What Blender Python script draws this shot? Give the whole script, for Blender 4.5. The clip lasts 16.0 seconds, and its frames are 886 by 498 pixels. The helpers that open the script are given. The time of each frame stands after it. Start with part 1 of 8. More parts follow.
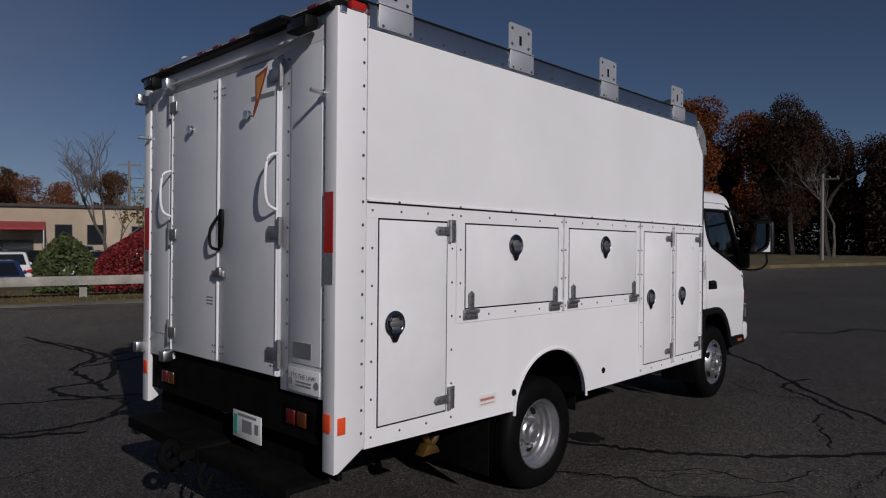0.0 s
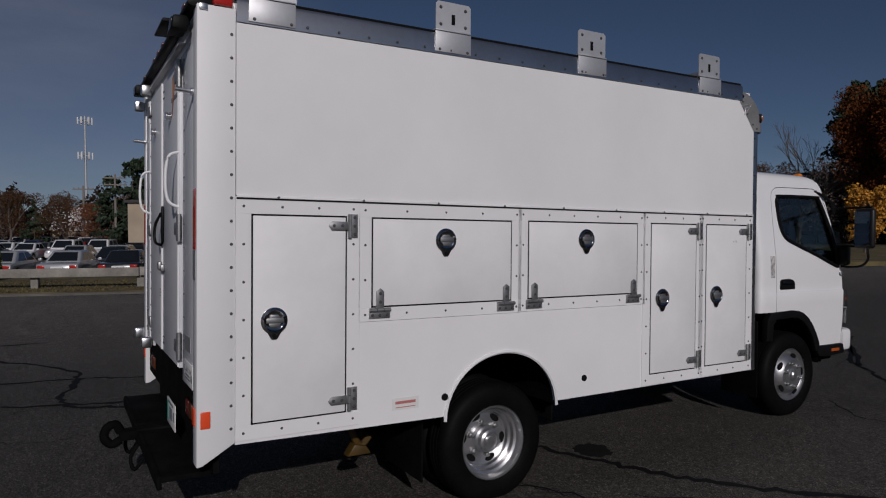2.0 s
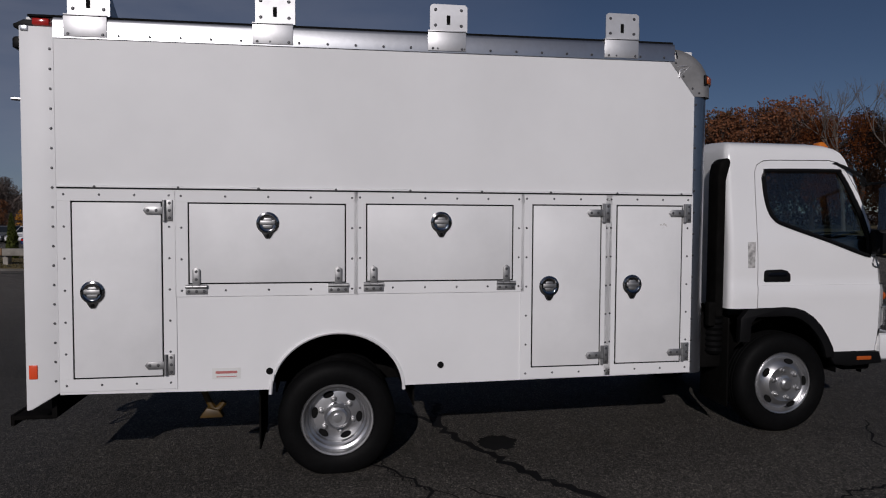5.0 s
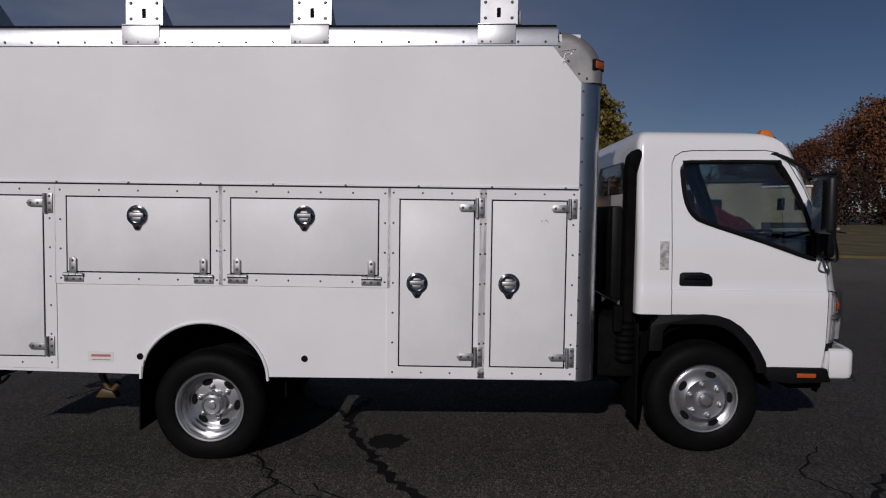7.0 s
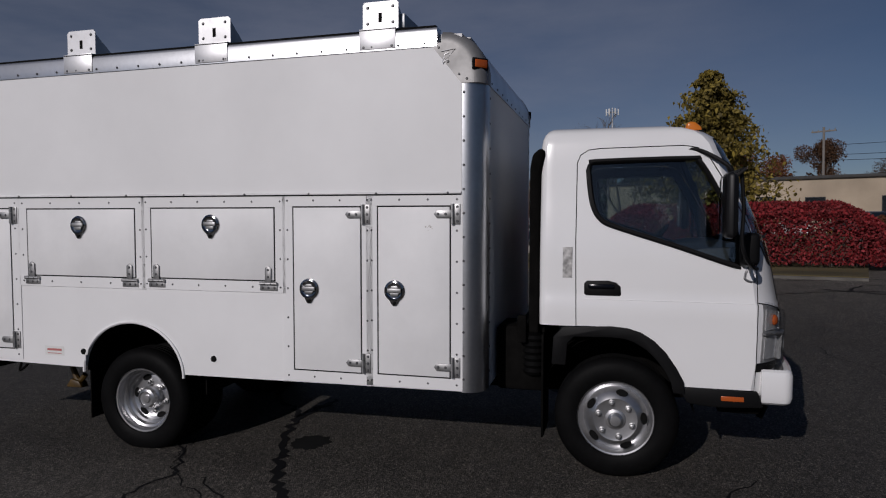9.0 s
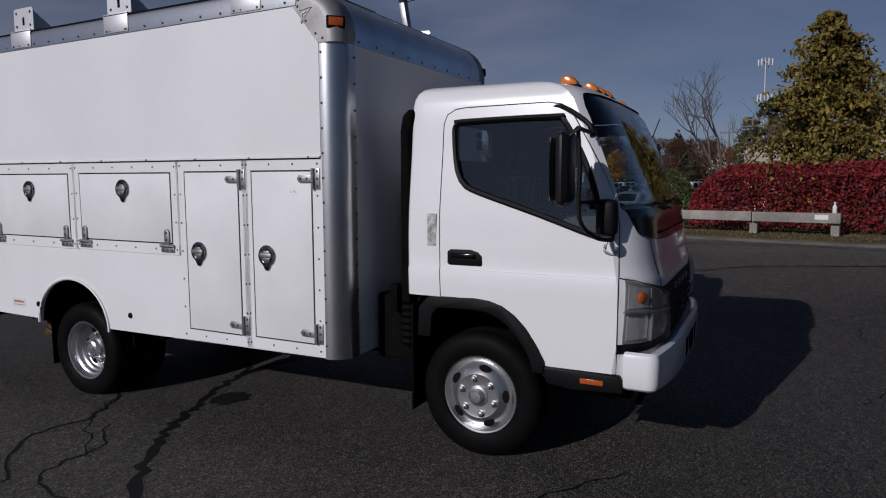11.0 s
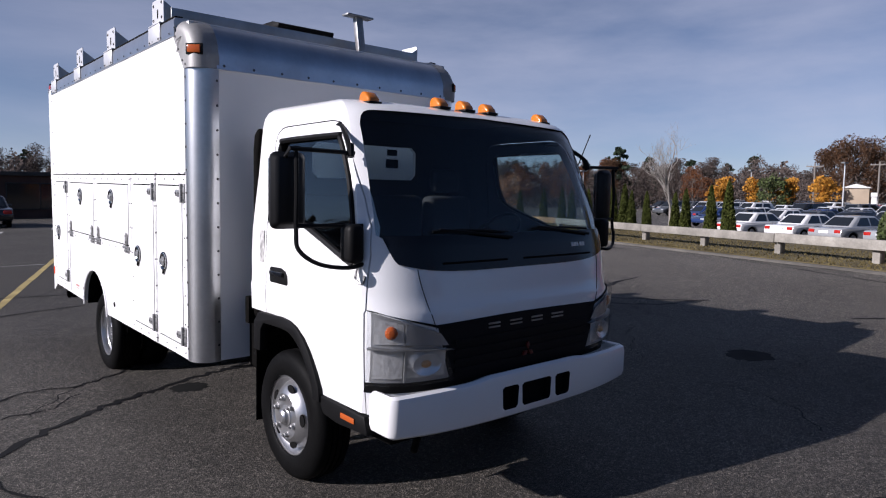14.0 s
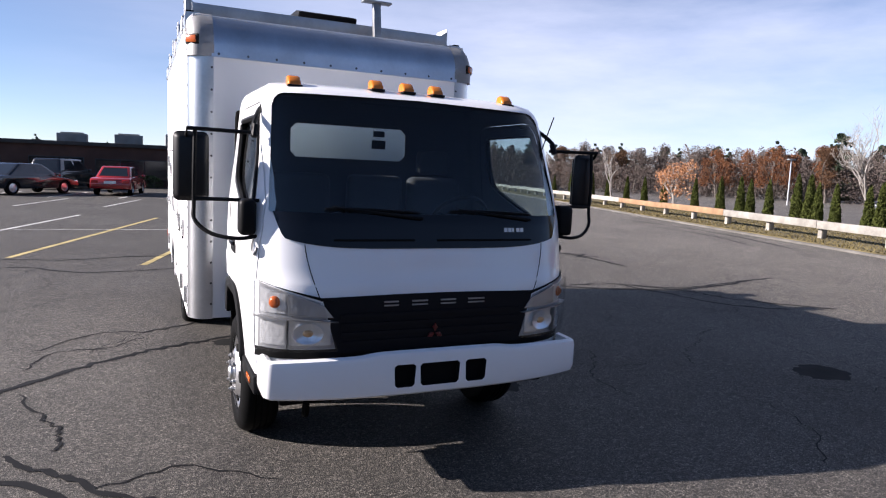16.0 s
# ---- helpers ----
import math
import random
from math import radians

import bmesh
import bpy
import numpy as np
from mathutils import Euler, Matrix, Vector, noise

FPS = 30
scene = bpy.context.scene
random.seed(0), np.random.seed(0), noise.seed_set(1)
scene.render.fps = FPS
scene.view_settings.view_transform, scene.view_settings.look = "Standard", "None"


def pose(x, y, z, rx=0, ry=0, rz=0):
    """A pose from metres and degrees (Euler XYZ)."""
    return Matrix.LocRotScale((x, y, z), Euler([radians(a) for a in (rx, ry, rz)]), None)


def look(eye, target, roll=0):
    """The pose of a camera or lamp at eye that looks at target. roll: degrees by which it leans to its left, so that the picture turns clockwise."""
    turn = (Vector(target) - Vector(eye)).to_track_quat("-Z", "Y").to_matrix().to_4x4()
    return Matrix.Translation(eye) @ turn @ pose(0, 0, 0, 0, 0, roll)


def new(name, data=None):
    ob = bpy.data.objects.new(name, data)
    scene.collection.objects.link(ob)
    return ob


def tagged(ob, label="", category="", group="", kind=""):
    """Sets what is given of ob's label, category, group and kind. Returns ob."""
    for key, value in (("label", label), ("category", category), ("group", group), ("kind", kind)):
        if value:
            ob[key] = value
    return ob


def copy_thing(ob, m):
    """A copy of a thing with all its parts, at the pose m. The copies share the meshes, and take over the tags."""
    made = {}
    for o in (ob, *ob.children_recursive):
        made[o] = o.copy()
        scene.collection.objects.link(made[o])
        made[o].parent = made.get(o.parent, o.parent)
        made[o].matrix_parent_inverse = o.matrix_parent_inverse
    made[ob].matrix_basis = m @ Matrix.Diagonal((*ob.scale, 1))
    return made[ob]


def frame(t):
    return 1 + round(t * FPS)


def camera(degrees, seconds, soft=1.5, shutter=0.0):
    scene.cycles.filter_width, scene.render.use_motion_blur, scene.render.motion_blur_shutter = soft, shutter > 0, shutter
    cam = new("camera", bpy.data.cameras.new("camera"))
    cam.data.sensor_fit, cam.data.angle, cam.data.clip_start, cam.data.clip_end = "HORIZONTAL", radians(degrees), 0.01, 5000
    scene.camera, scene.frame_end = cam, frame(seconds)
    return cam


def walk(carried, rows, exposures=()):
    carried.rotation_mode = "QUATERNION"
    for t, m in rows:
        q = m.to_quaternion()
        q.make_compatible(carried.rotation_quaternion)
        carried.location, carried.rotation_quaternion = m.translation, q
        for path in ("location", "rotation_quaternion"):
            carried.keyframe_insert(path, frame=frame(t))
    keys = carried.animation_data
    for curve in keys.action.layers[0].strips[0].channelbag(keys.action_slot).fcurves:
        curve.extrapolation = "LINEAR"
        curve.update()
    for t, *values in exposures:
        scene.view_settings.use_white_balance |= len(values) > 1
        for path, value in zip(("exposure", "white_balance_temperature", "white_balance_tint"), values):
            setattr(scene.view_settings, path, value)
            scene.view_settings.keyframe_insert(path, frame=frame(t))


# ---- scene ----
cam = camera(67.5, 16.0, soft=1.15)
PATH = [
    (0, (2.560, -1.921, 1.702), (1.175, -0.478, 1.671), 0.13),
    (0.5, (2.718, -1.563, 1.705), (1.233, -0.224, 1.665), -0.78),
    (1, (2.970, -1.229, 1.707), (1.406, 0.018, 1.714), -0.65),
    (1.5, (3.206, -0.907, 1.716), (1.556, 0.223, 1.685), -0.42),
    (2, (3.372, -0.558, 1.723), (1.643, 0.446, 1.665), -0.20),
    (2.5, (3.590, -0.185, 1.727), (1.802, 0.711, 1.673), -0.33),
    (3, (3.781, 0.173, 1.725), (1.930, 0.929, 1.674), -0.75),
    (3.5, (3.900, 0.552, 1.718), (1.997, 1.162, 1.644), 0.07),
    (4, (4.055, 0.966, 1.709), (2.129, 1.499, 1.639), -0.47),
    (6.5, (4.321, 3.066, 1.691), (2.327, 3.102, 1.549), 0.30),
    (7, (4.299, 3.520, 1.684), (2.303, 3.481, 1.571), -0.11),
    (7.5, (4.272, 3.953, 1.686), (2.281, 3.805, 1.571), -0.19),
    (8, (4.187, 4.380, 1.691), (2.208, 4.116, 1.575), 0.45),
    (8.5, (4.119, 4.826, 1.692), (2.158, 4.446, 1.591), -0.25),
    (11, (3.297, 6.793, 1.683), (1.518, 5.905, 1.473), -1.08),
    (11.5, (3.077, 7.194, 1.698), (1.320, 6.265, 1.475), -0.72),
    (12, (2.840, 7.543, 1.705), (1.155, 6.483, 1.521), -0.19),
    (12.5, (2.530, 7.855, 1.709), (0.916, 6.684, 1.561), 0.39),
    (13, (2.237, 8.178, 1.693), (0.728, 6.880, 1.496), 1.19),
    (13.5, (1.909, 8.487, 1.695), (0.500, 7.081, 1.502), 0.95),
    (14, (1.567, 8.762, 1.717), (0.264, 7.254, 1.548), 0.51),
    (14.5, (1.260, 9.036, 1.717), (0.095, 7.422, 1.518), 1.35),
    (15, (0.940, 9.244, 1.724), (-0.124, 7.564, 1.509), 0.95),
    (15.5, (0.600, 9.430, 1.746), (-0.370, 7.693, 1.548), 1.18),
    (16, (0.282, 9.660, 1.741), (-0.540, 7.852, 1.510), 2.19),
]
EXPOSURE = [(0.0, -0.6, 6340, 16), (1.0, -0.75, 6340, 16), (1.5, -1.02, 6340, 16), (2.0, -0.92, 6340, 16), (2.5, -1.1, 6340, 16), (3.0, -0.99, 6340, 16), (3.5, -1.1, 6340, 16), (4.0, -0.97, 6340, 16), (7.0, -0.75, 6340, 16), (8.5, -0.82, 6340, 16), (11.0, -0.6, 6120, 17), (12.5, -0.2, 6060, 17), (13.5, 0.42, 6140, 19), (14.5, 1.02, 6260, 19), (15.5, 1.50, 6450, 18), (16.0, 1.86, 6520, 18)]
walk(cam, [(t, look(eye, target, roll)) for t, eye, target, roll in PATH], EXPOSURE)

# ---- world, sun, exposure ----
SUN = Vector((2.02, -0.64, 1.0)).normalized()
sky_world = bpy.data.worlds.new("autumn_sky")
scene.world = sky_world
sky_world.use_nodes = True
wn = sky_world.node_tree.nodes
wl = sky_world.node_tree.links
sky_tex = wn.new("ShaderNodeTexSky")
sky_tex.sky_type = "NISHITA"
sky_tex.sun_disc = False
sky_tex.sun_elevation = math.asin(SUN.z)
sky_tex.sun_rotation = math.atan2(SUN.x, SUN.y)
sky_tex.air_density, sky_tex.dust_density, sky_tex.ozone_density = 0.62, 0.2, 2.6
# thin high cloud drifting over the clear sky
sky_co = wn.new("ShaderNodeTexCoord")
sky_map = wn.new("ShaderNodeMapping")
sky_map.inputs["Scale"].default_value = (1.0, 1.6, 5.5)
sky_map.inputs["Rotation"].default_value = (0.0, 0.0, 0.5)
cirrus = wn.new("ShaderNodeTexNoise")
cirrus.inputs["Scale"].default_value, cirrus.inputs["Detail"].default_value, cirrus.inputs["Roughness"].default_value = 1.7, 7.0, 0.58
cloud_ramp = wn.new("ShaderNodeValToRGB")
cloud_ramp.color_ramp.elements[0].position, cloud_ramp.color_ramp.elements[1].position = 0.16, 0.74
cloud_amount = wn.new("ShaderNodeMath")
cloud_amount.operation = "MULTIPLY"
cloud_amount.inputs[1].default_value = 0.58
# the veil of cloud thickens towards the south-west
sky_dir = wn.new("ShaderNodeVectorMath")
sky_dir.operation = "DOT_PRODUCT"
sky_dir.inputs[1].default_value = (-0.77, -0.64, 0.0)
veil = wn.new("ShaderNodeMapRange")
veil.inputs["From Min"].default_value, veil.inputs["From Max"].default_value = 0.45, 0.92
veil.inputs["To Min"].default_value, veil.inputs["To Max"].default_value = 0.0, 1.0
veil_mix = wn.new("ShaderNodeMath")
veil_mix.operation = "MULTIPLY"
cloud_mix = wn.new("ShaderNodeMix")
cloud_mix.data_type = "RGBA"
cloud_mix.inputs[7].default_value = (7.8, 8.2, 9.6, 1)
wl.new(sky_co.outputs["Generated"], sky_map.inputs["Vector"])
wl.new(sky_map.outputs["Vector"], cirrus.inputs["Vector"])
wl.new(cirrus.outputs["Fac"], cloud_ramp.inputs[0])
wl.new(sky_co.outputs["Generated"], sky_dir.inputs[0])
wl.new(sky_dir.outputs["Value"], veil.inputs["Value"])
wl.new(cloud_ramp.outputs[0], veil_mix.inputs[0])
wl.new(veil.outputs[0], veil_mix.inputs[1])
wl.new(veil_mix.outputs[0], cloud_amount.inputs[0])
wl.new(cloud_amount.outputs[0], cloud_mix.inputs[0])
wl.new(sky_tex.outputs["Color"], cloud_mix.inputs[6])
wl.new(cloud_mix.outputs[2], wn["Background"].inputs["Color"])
wn["Background"].inputs["Strength"].default_value = 0.043
sun_data = bpy.data.lights.new("sun", "SUN")
sun_data.energy, sun_data.angle, sun_data.color = 3.6, radians(0.5), (1.0, 0.96, 0.91)
sun = new("sun", sun_data)
sun.matrix_world = look((0, 0, 30), Vector((0, 0, 30)) - SUN)


# ---- materials ----
def material(name, color, rough=0.5, metal=0.0, grain=0.0, grain_scale=60.0, stain=0.0, stain_scale=2.0, bump=0.0, bump_scale=80.0, vary=0.0, coat=0.0, spec=0.5, island=False):
    """A principled material with grain, stains, relief and piece-by-piece variation."""
    m = bpy.data.materials.new(name)
    m.use_nodes = True
    n, l = m.node_tree.nodes, m.node_tree.links
    b = n["Principled BSDF"]
    b.inputs["Roughness"].default_value = rough
    b.inputs["Metallic"].default_value = metal
    b.inputs["Coat Weight"].default_value = coat
    b.inputs["Specular IOR Level"].default_value = spec
    co = n.new("ShaderNodeTexCoord")
    col = n.new("ShaderNodeRGB")
    col.outputs[0].default_value = (*color, 1)
    out = col.outputs[0]

    def times(socket, factor_socket, lo, hi):
        mp = n.new("ShaderNodeMapRange")
        mp.inputs["To Min"].default_value, mp.inputs["To Max"].default_value = lo, hi
        l.new(factor_socket, mp.inputs["Value"])
        mx = n.new("ShaderNodeMix")
        mx.data_type, mx.blend_type = "RGBA", "MULTIPLY"
        mx.inputs[0].default_value = 1.0
        l.new(socket, mx.inputs[6])
        l.new(mp.outputs[0], mx.inputs[7])
        return mx.outputs[2]

    def noise_tex(scale, detail):
        t = n.new("ShaderNodeTexNoise")
        t.inputs["Scale"].default_value, t.inputs["Detail"].default_value = scale, detail
        l.new(co.outputs["Object"], t.inputs["Vector"])
        return t
    if grain:
        t = noise_tex(grain_scale, 6)
        out = times(out, t.outputs["Fac"], 1 - grain, 1 + grain)
    if stain:
        t = noise_tex(stain_scale, 5)
        r = n.new("ShaderNodeValToRGB")
        r.color_ramp.elements[0].position, r.color_ramp.elements[1].position = 0.35, 0.7
        l.new(t.outputs["Fac"], r.inputs[0])
        out = times(out, r.outputs[0], 1 - stain, 1 + stain * 0.4)
        mr = n.new("ShaderNodeMapRange")
        mr.inputs["To Min"].default_value, mr.inputs["To Max"].default_value = min(1, rough * 1.15), rough * 0.9
        l.new(t.outputs["Fac"], mr.inputs["Value"])
        l.new(mr.outputs[0], b.inputs["Roughness"])
    if vary:
        if island:
            g = n.new("ShaderNodeNewGeometry")
            src = g.outputs["Random Per Island"]
        else:
            g = n.new("ShaderNodeObjectInfo")
            src = g.outputs["Random"]
        out = times(out, src, 1 - vary, 1 + vary)
    l.new(out, b.inputs["Base Color"])
    if bump:
        t = noise_tex(bump_scale, 4)
        bp = n.new("ShaderNodeBump")
        bp.inputs["Strength"].default_value, bp.inputs["Distance"].default_value = bump, 0.01
        l.new(t.outputs["Fac"], bp.inputs["Height"])
        l.new(bp.outputs[0], b.inputs["Normal"])
    return m


def glass_material(name, tint, gloss=0.035):
    m = bpy.data.materials.new(name)
    m.use_nodes = True
    n, l = m.node_tree.nodes, m.node_tree.links
    n.remove(n["Principled BSDF"])
    tr, gl, mx, fr = (n.new("ShaderNode" + k) for k in ("BsdfTransparent", "BsdfGlossy", "MixShader", "LayerWeight"))
    pw, ma = n.new("ShaderNodeMath"), n.new("ShaderNodeMath")
    pw.operation, ma.operation = "POWER", "MULTIPLY_ADD"
    pw.inputs[1].default_value, ma.inputs[1].default_value, ma.inputs[2].default_value = 5.0, 0.85, gloss
    tr.inputs[0].default_value = (*tint, 1)
    gl.inputs["Roughness"].default_value = 0.01
    fr.inputs["Blend"].default_value = 0.5
    l.new(fr.outputs["Facing"], pw.inputs[0])
    l.new(pw.outputs[0], ma.inputs[0])
    l.new(ma.outputs[0], mx.inputs[0])
    l.new(tr.outputs[0], mx.inputs[1])
    l.new(gl.outputs[0], mx.inputs[2])
    l.new(mx.outputs[0], n["Material Output"].inputs[0])
    return m


WHITE = material("white_body_paint", (0.80, 0.80, 0.80), 0.52, grain=0.015, grain_scale=9, stain=0.05, stain_scale=1.3, bump=0.012, bump_scale=7)
def scuffed(m, tone, amount=0.695, scale=7.0):
    """Sparse small chips and rub marks with hard edges over a paint."""
    n, l = m.node_tree.nodes, m.node_tree.links
    b = n["Principled BSDF"]
    base = b.inputs["Base Color"].links[0].from_socket
    co, t, r, mx = (n.new("ShaderNode" + k) for k in ("TexCoord", "TexNoise", "ValToRGB", "Mix"))
    t.inputs["Scale"].default_value, t.inputs["Detail"].default_value, t.inputs["Roughness"].default_value = scale, 8.0, 0.72
    r.color_ramp.elements[0].position, r.color_ramp.elements[1].position = amount, amount + 0.02
    mx.data_type = "RGBA"
    mx.inputs[7].default_value = (*tone, 1)
    l.new(co.outputs["Object"], t.inputs["Vector"])
    l.new(t.outputs["Fac"], r.inputs[0])
    l.new(r.outputs[0], mx.inputs[0])
    l.new(base, mx.inputs[6])
    l.new(mx.outputs[2], b.inputs["Base Color"])
    return m


WHITE_DOOR = material("white_door_paint", (0.80, 0.80, 0.80), 0.52, grain=0.02, grain_scale=25, stain=0.07, stain_scale=2.6, bump=0.02, bump_scale=9)
scuffed(WHITE_DOOR, (0.33, 0.29, 0.25))
CABWHITE = material("white_cab_paint", (0.83, 0.83, 0.83), 0.22, stain=0.025, stain_scale=1.5, coat=0.6)
# greyer base than the side paint, with a little more stain
REARWHITE = material("grey_white_rear_paint", (0.66, 0.67, 0.69), 0.45, grain=0.03, grain_scale=14, stain=0.10, stain_scale=2.0, bump=0.03, bump_scale=11)
ALU = material("brushed_aluminium", (0.66, 0.67, 0.69), 0.30, 1.0, grain=0.08, grain_scale=40, stain=0.16, stain_scale=3.0, bump=0.02, bump_scale=30)
BRACKET = material("pressed_alloy_plate", (0.70, 0.70, 0.71), 0.48, 0.75, grain=0.06, grain_scale=40, stain=0.12, stain_scale=6, bump=0.02, bump_scale=30)
MIRROR_SHELL = material("weathered_mirror_plastic", (0.010, 0.010, 0.011), 0.42, spec=0.3, grain=0.1, grain_scale=50, stain=0.2, stain_scale=6)
CAST = material("dull_cast_alloy", (0.34, 0.335, 0.33), 0.55, 0.6, grain=0.12, grain_scale=45, stain=0.25, stain_scale=5)
WORN_LABEL = material("torn_label_paper", (0.52, 0.51, 0.50), 0.8, grain=0.5, grain_scale=45, stain=0.5, stain_scale=30)
ALU_DULL = material("oxidised_aluminium", (0.46, 0.47, 0.48), 0.45, 0.85, grain=0.10, grain_scale=45, stain=0.2, stain_scale=4)
CHROME = material("polished_steel", (0.70, 0.70, 0.71), 0.16, 1.0, grain=0.06, grain_scale=60, stain=0.15, stain_scale=12)
STEEL = material("zinc_steel", (0.38, 0.38, 0.38), 0.46, 0.9, grain=0.1, grain_scale=70, stain=0.25, stain_scale=14)
SILVER = material("silver_wheel_paint", (0.60, 0.60, 0.61), 0.30, 0.9, grain=0.08, grain_scale=45, stain=0.2, stain_scale=7)
RUBBER = material("tyre_rubber", (0.0048, 0.0048, 0.005), 0.55, spec=0.06, grain=0.2, grain_scale=30, stain=0.25, stain_scale=6, bump=0.1, bump_scale=60)
BLACK = material("black_plastic", (0.006, 0.006, 0.0065), 0.5, spec=0.13, grain=0.12, grain_scale=50, stain=0.2, stain_scale=5, bump=0.03, bump_scale=90)
SATIN = material("black_cowl_paint", (0.004, 0.005, 0.008), 0.14, spec=0.30, stain=0.2, stain_scale=4)
UNDER = material("dirty_chassis_black", (0.006, 0.0057, 0.0054), 0.85, spec=0.05, grain=0.3, grain_scale=20, stain=0.4, stain_scale=5)
LINER = material("grey_cab_lining", (0.022, 0.022, 0.024), 0.9, grain=0.1)
# chrome darkened: the dark surroundings it mirrors are put into its colour
DARKCHROME = material("darkened_chrome_dish", (0.34, 0.34, 0.345), 0.10, 1.0, stain=0.2, stain_scale=14)
GAP = material("dark_gap", (0.007, 0.007, 0.007), 0.9, spec=0.1)
GRILLE = material("matt_black_grille", (0.007, 0.007, 0.009), 0.6, spec=0.15, grain=0.15, grain_scale=60)
RIVET = material("dull_rivet", (0.10, 0.10, 0.105), 0.5, 0.5)
RED_LENS = material("red_lens", (0.42, 0.02, 0.015), 0.15, grain=0.1, grain_scale=150)
AMBER = material("amber_lens", (0.60, 0.17, 0.015), 0.18, grain=0.12, grain_scale=160, coat=0.5)
INDICATOR = material("orange_indicator", (0.42, 0.085, 0.016), 0.2, grain=0.15, grain_scale=120)
ORANGE_REFL = material("orange_reflector", (0.78, 0.085, 0.025), 0.25, grain=0.1, grain_scale=200)
TAIL_RED = material("deep_red_tail_lens", (0.10, 0.005, 0.004), 0.3)
TAIL_AMBER = material("deep_amber_tail_lens", (0.085, 0.022, 0.003), 0.3)
DARK_RED = material("dark_red_plastic", (0.10, 0.010, 0.010), 0.3)
# bulb tinted warm: the glint in the lamp bowl is put into its colour
BULB = material("warm_glint_bulb", (0.80, 0.48, 0.24), 0.2, 0.5)
LAMP_GREY = material("fluted_lamp_plate", (0.42, 0.42, 0.43), 0.26, 0.6, grain=0.15, grain_scale=25, bump=0.3, bump_scale=60)
LAMP_DARK = material("lamp_housing", (0.36, 0.36, 0.365), 0.28, 0.5, grain=0.2, grain_scale=30)
LENS = glass_material("clear_lamp_lens", (0.93, 0.94, 0.95), 0.04)
GLASS = glass_material("cab_glass", (0.70, 0.76, 0.77), 0.08)
SCREEN = glass_material("windscreen_glass", (0.86, 0.91, 0.92), 0.032)
MIRROR = material("mirror_glass", (0.8, 0.8, 0.82), 0.03, 1.0)
REFLECTOR = material("lamp_reflector", (0.88, 0.88, 0.88), 0.15, 0.68, grain=0.1, grain_scale=40, bump=0.5, bump_scale=30)
SEAT = material("grey_seat_cloth", (0.018, 0.019, 0.022), 0.9, grain=0.2, grain_scale=120)
DASH = material("dark_dash_plastic", (0.018, 0.02, 0.024), 0.6, grain=0.15, grain_scale=120)
LABEL_WHITE = material("white_sticker", (0.72, 0.72, 0.70), 0.5, grain=0.05, grain_scale=60)
LABEL_RED = material("red_print", (0.48, 0.16, 0.15), 0.5)
LABEL_GREY = material("grey_print", (0.22, 0.22, 0.23), 0.6)
PLATE_GREEN = material("green_sticker", (0.03, 0.32, 0.24), 0.5)
# yellow held dark: the shade under the body is put into the colour
YELLOW_CHOCK = material("shade_darkened_yellow_steel", (0.07, 0.038, 0.004), 0.5, grain=0.15, grain_scale=40, stain=0.3, stain_scale=9)
EMBLEM_BROWN = material("russet_emblem_vinyl", (0.30, 0.07, 0.025), 0.4, grain=0.1, grain_scale=50)
GOLD = material("orange_gold_emblem", (0.62, 0.26, 0.04), 0.35, grain=0.1, grain_scale=50)


# ---- mesh helpers ----
def obj(name, bm, mat, parent=None, label="", angle=32):
    me = bpy.data.meshes.new(name)
    bmesh.ops.recalc_face_normals(bm, faces=bm.faces)
    bm.to_mesh(me)
    bm.free()
    me.materials.append(mat)
    me.shade_smooth()
    me.set_sharp_from_angle(angle=radians(angle))
    ob = new(name, me)
    if parent is not None:
        ob.parent = parent
    if label:
        ob["label"] = label
    return ob


def part(name, bm, mat, parent, label="", angle=32):
    """One mesh object under a thing or under one of its parts."""
    return obj(name, bm, mat, parent, label, angle)


def shared(name, me, parent, m=None, label=""):
    ob = new(name, me)
    ob.parent = parent
    if m is not None:
        ob.matrix_local = m
    if label:
        ob["label"] = label
    return ob


def empty(name, m=None):
    e = new(name)
    e.empty_display_size = 0.2
    if m is not None:
        e.matrix_world = m
    return e


def box(bm, x0, x1, y0, y1, z0, z1, bevel=0.0, seg=2):
    sub = bmesh.new()
    vs = [sub.verts.new((x, y, z)) for x in (x0, x1) for y in (y0, y1) for z in (z0, z1)]
    for f in ((0, 1, 3, 2), (4, 6, 7, 5), (0, 4, 5, 1), (2, 3, 7, 6), (0, 2, 6, 4), (1, 5, 7, 3)):
        sub.faces.new([vs[i] for i in f])
    return merge(bm, sub, bevel, seg)


def merge(bm, sub, bevel=0.0, seg=2, m=None):
    if bevel:
        bmesh.ops.recalc_face_normals(sub, faces=sub.faces)
        sharp = [e for e in sub.edges if len(e.link_faces) == 2 and e.calc_face_angle(0) > 0.5]
        bmesh.ops.bevel(sub, geom=sharp, offset=bevel, segments=seg, affect="EDGES", profile=0.5)
    if m is not None:
        bmesh.ops.transform(sub, matrix=m, verts=sub.verts)
    old = [bm.verts.new(v.co) for v in sub.verts]
    sub.verts.index_update()
    for f in sub.faces:
        try:
            bm.faces.new([old[v.index] for v in f.verts])
        except ValueError:
            pass
    sub.free()
    return bm


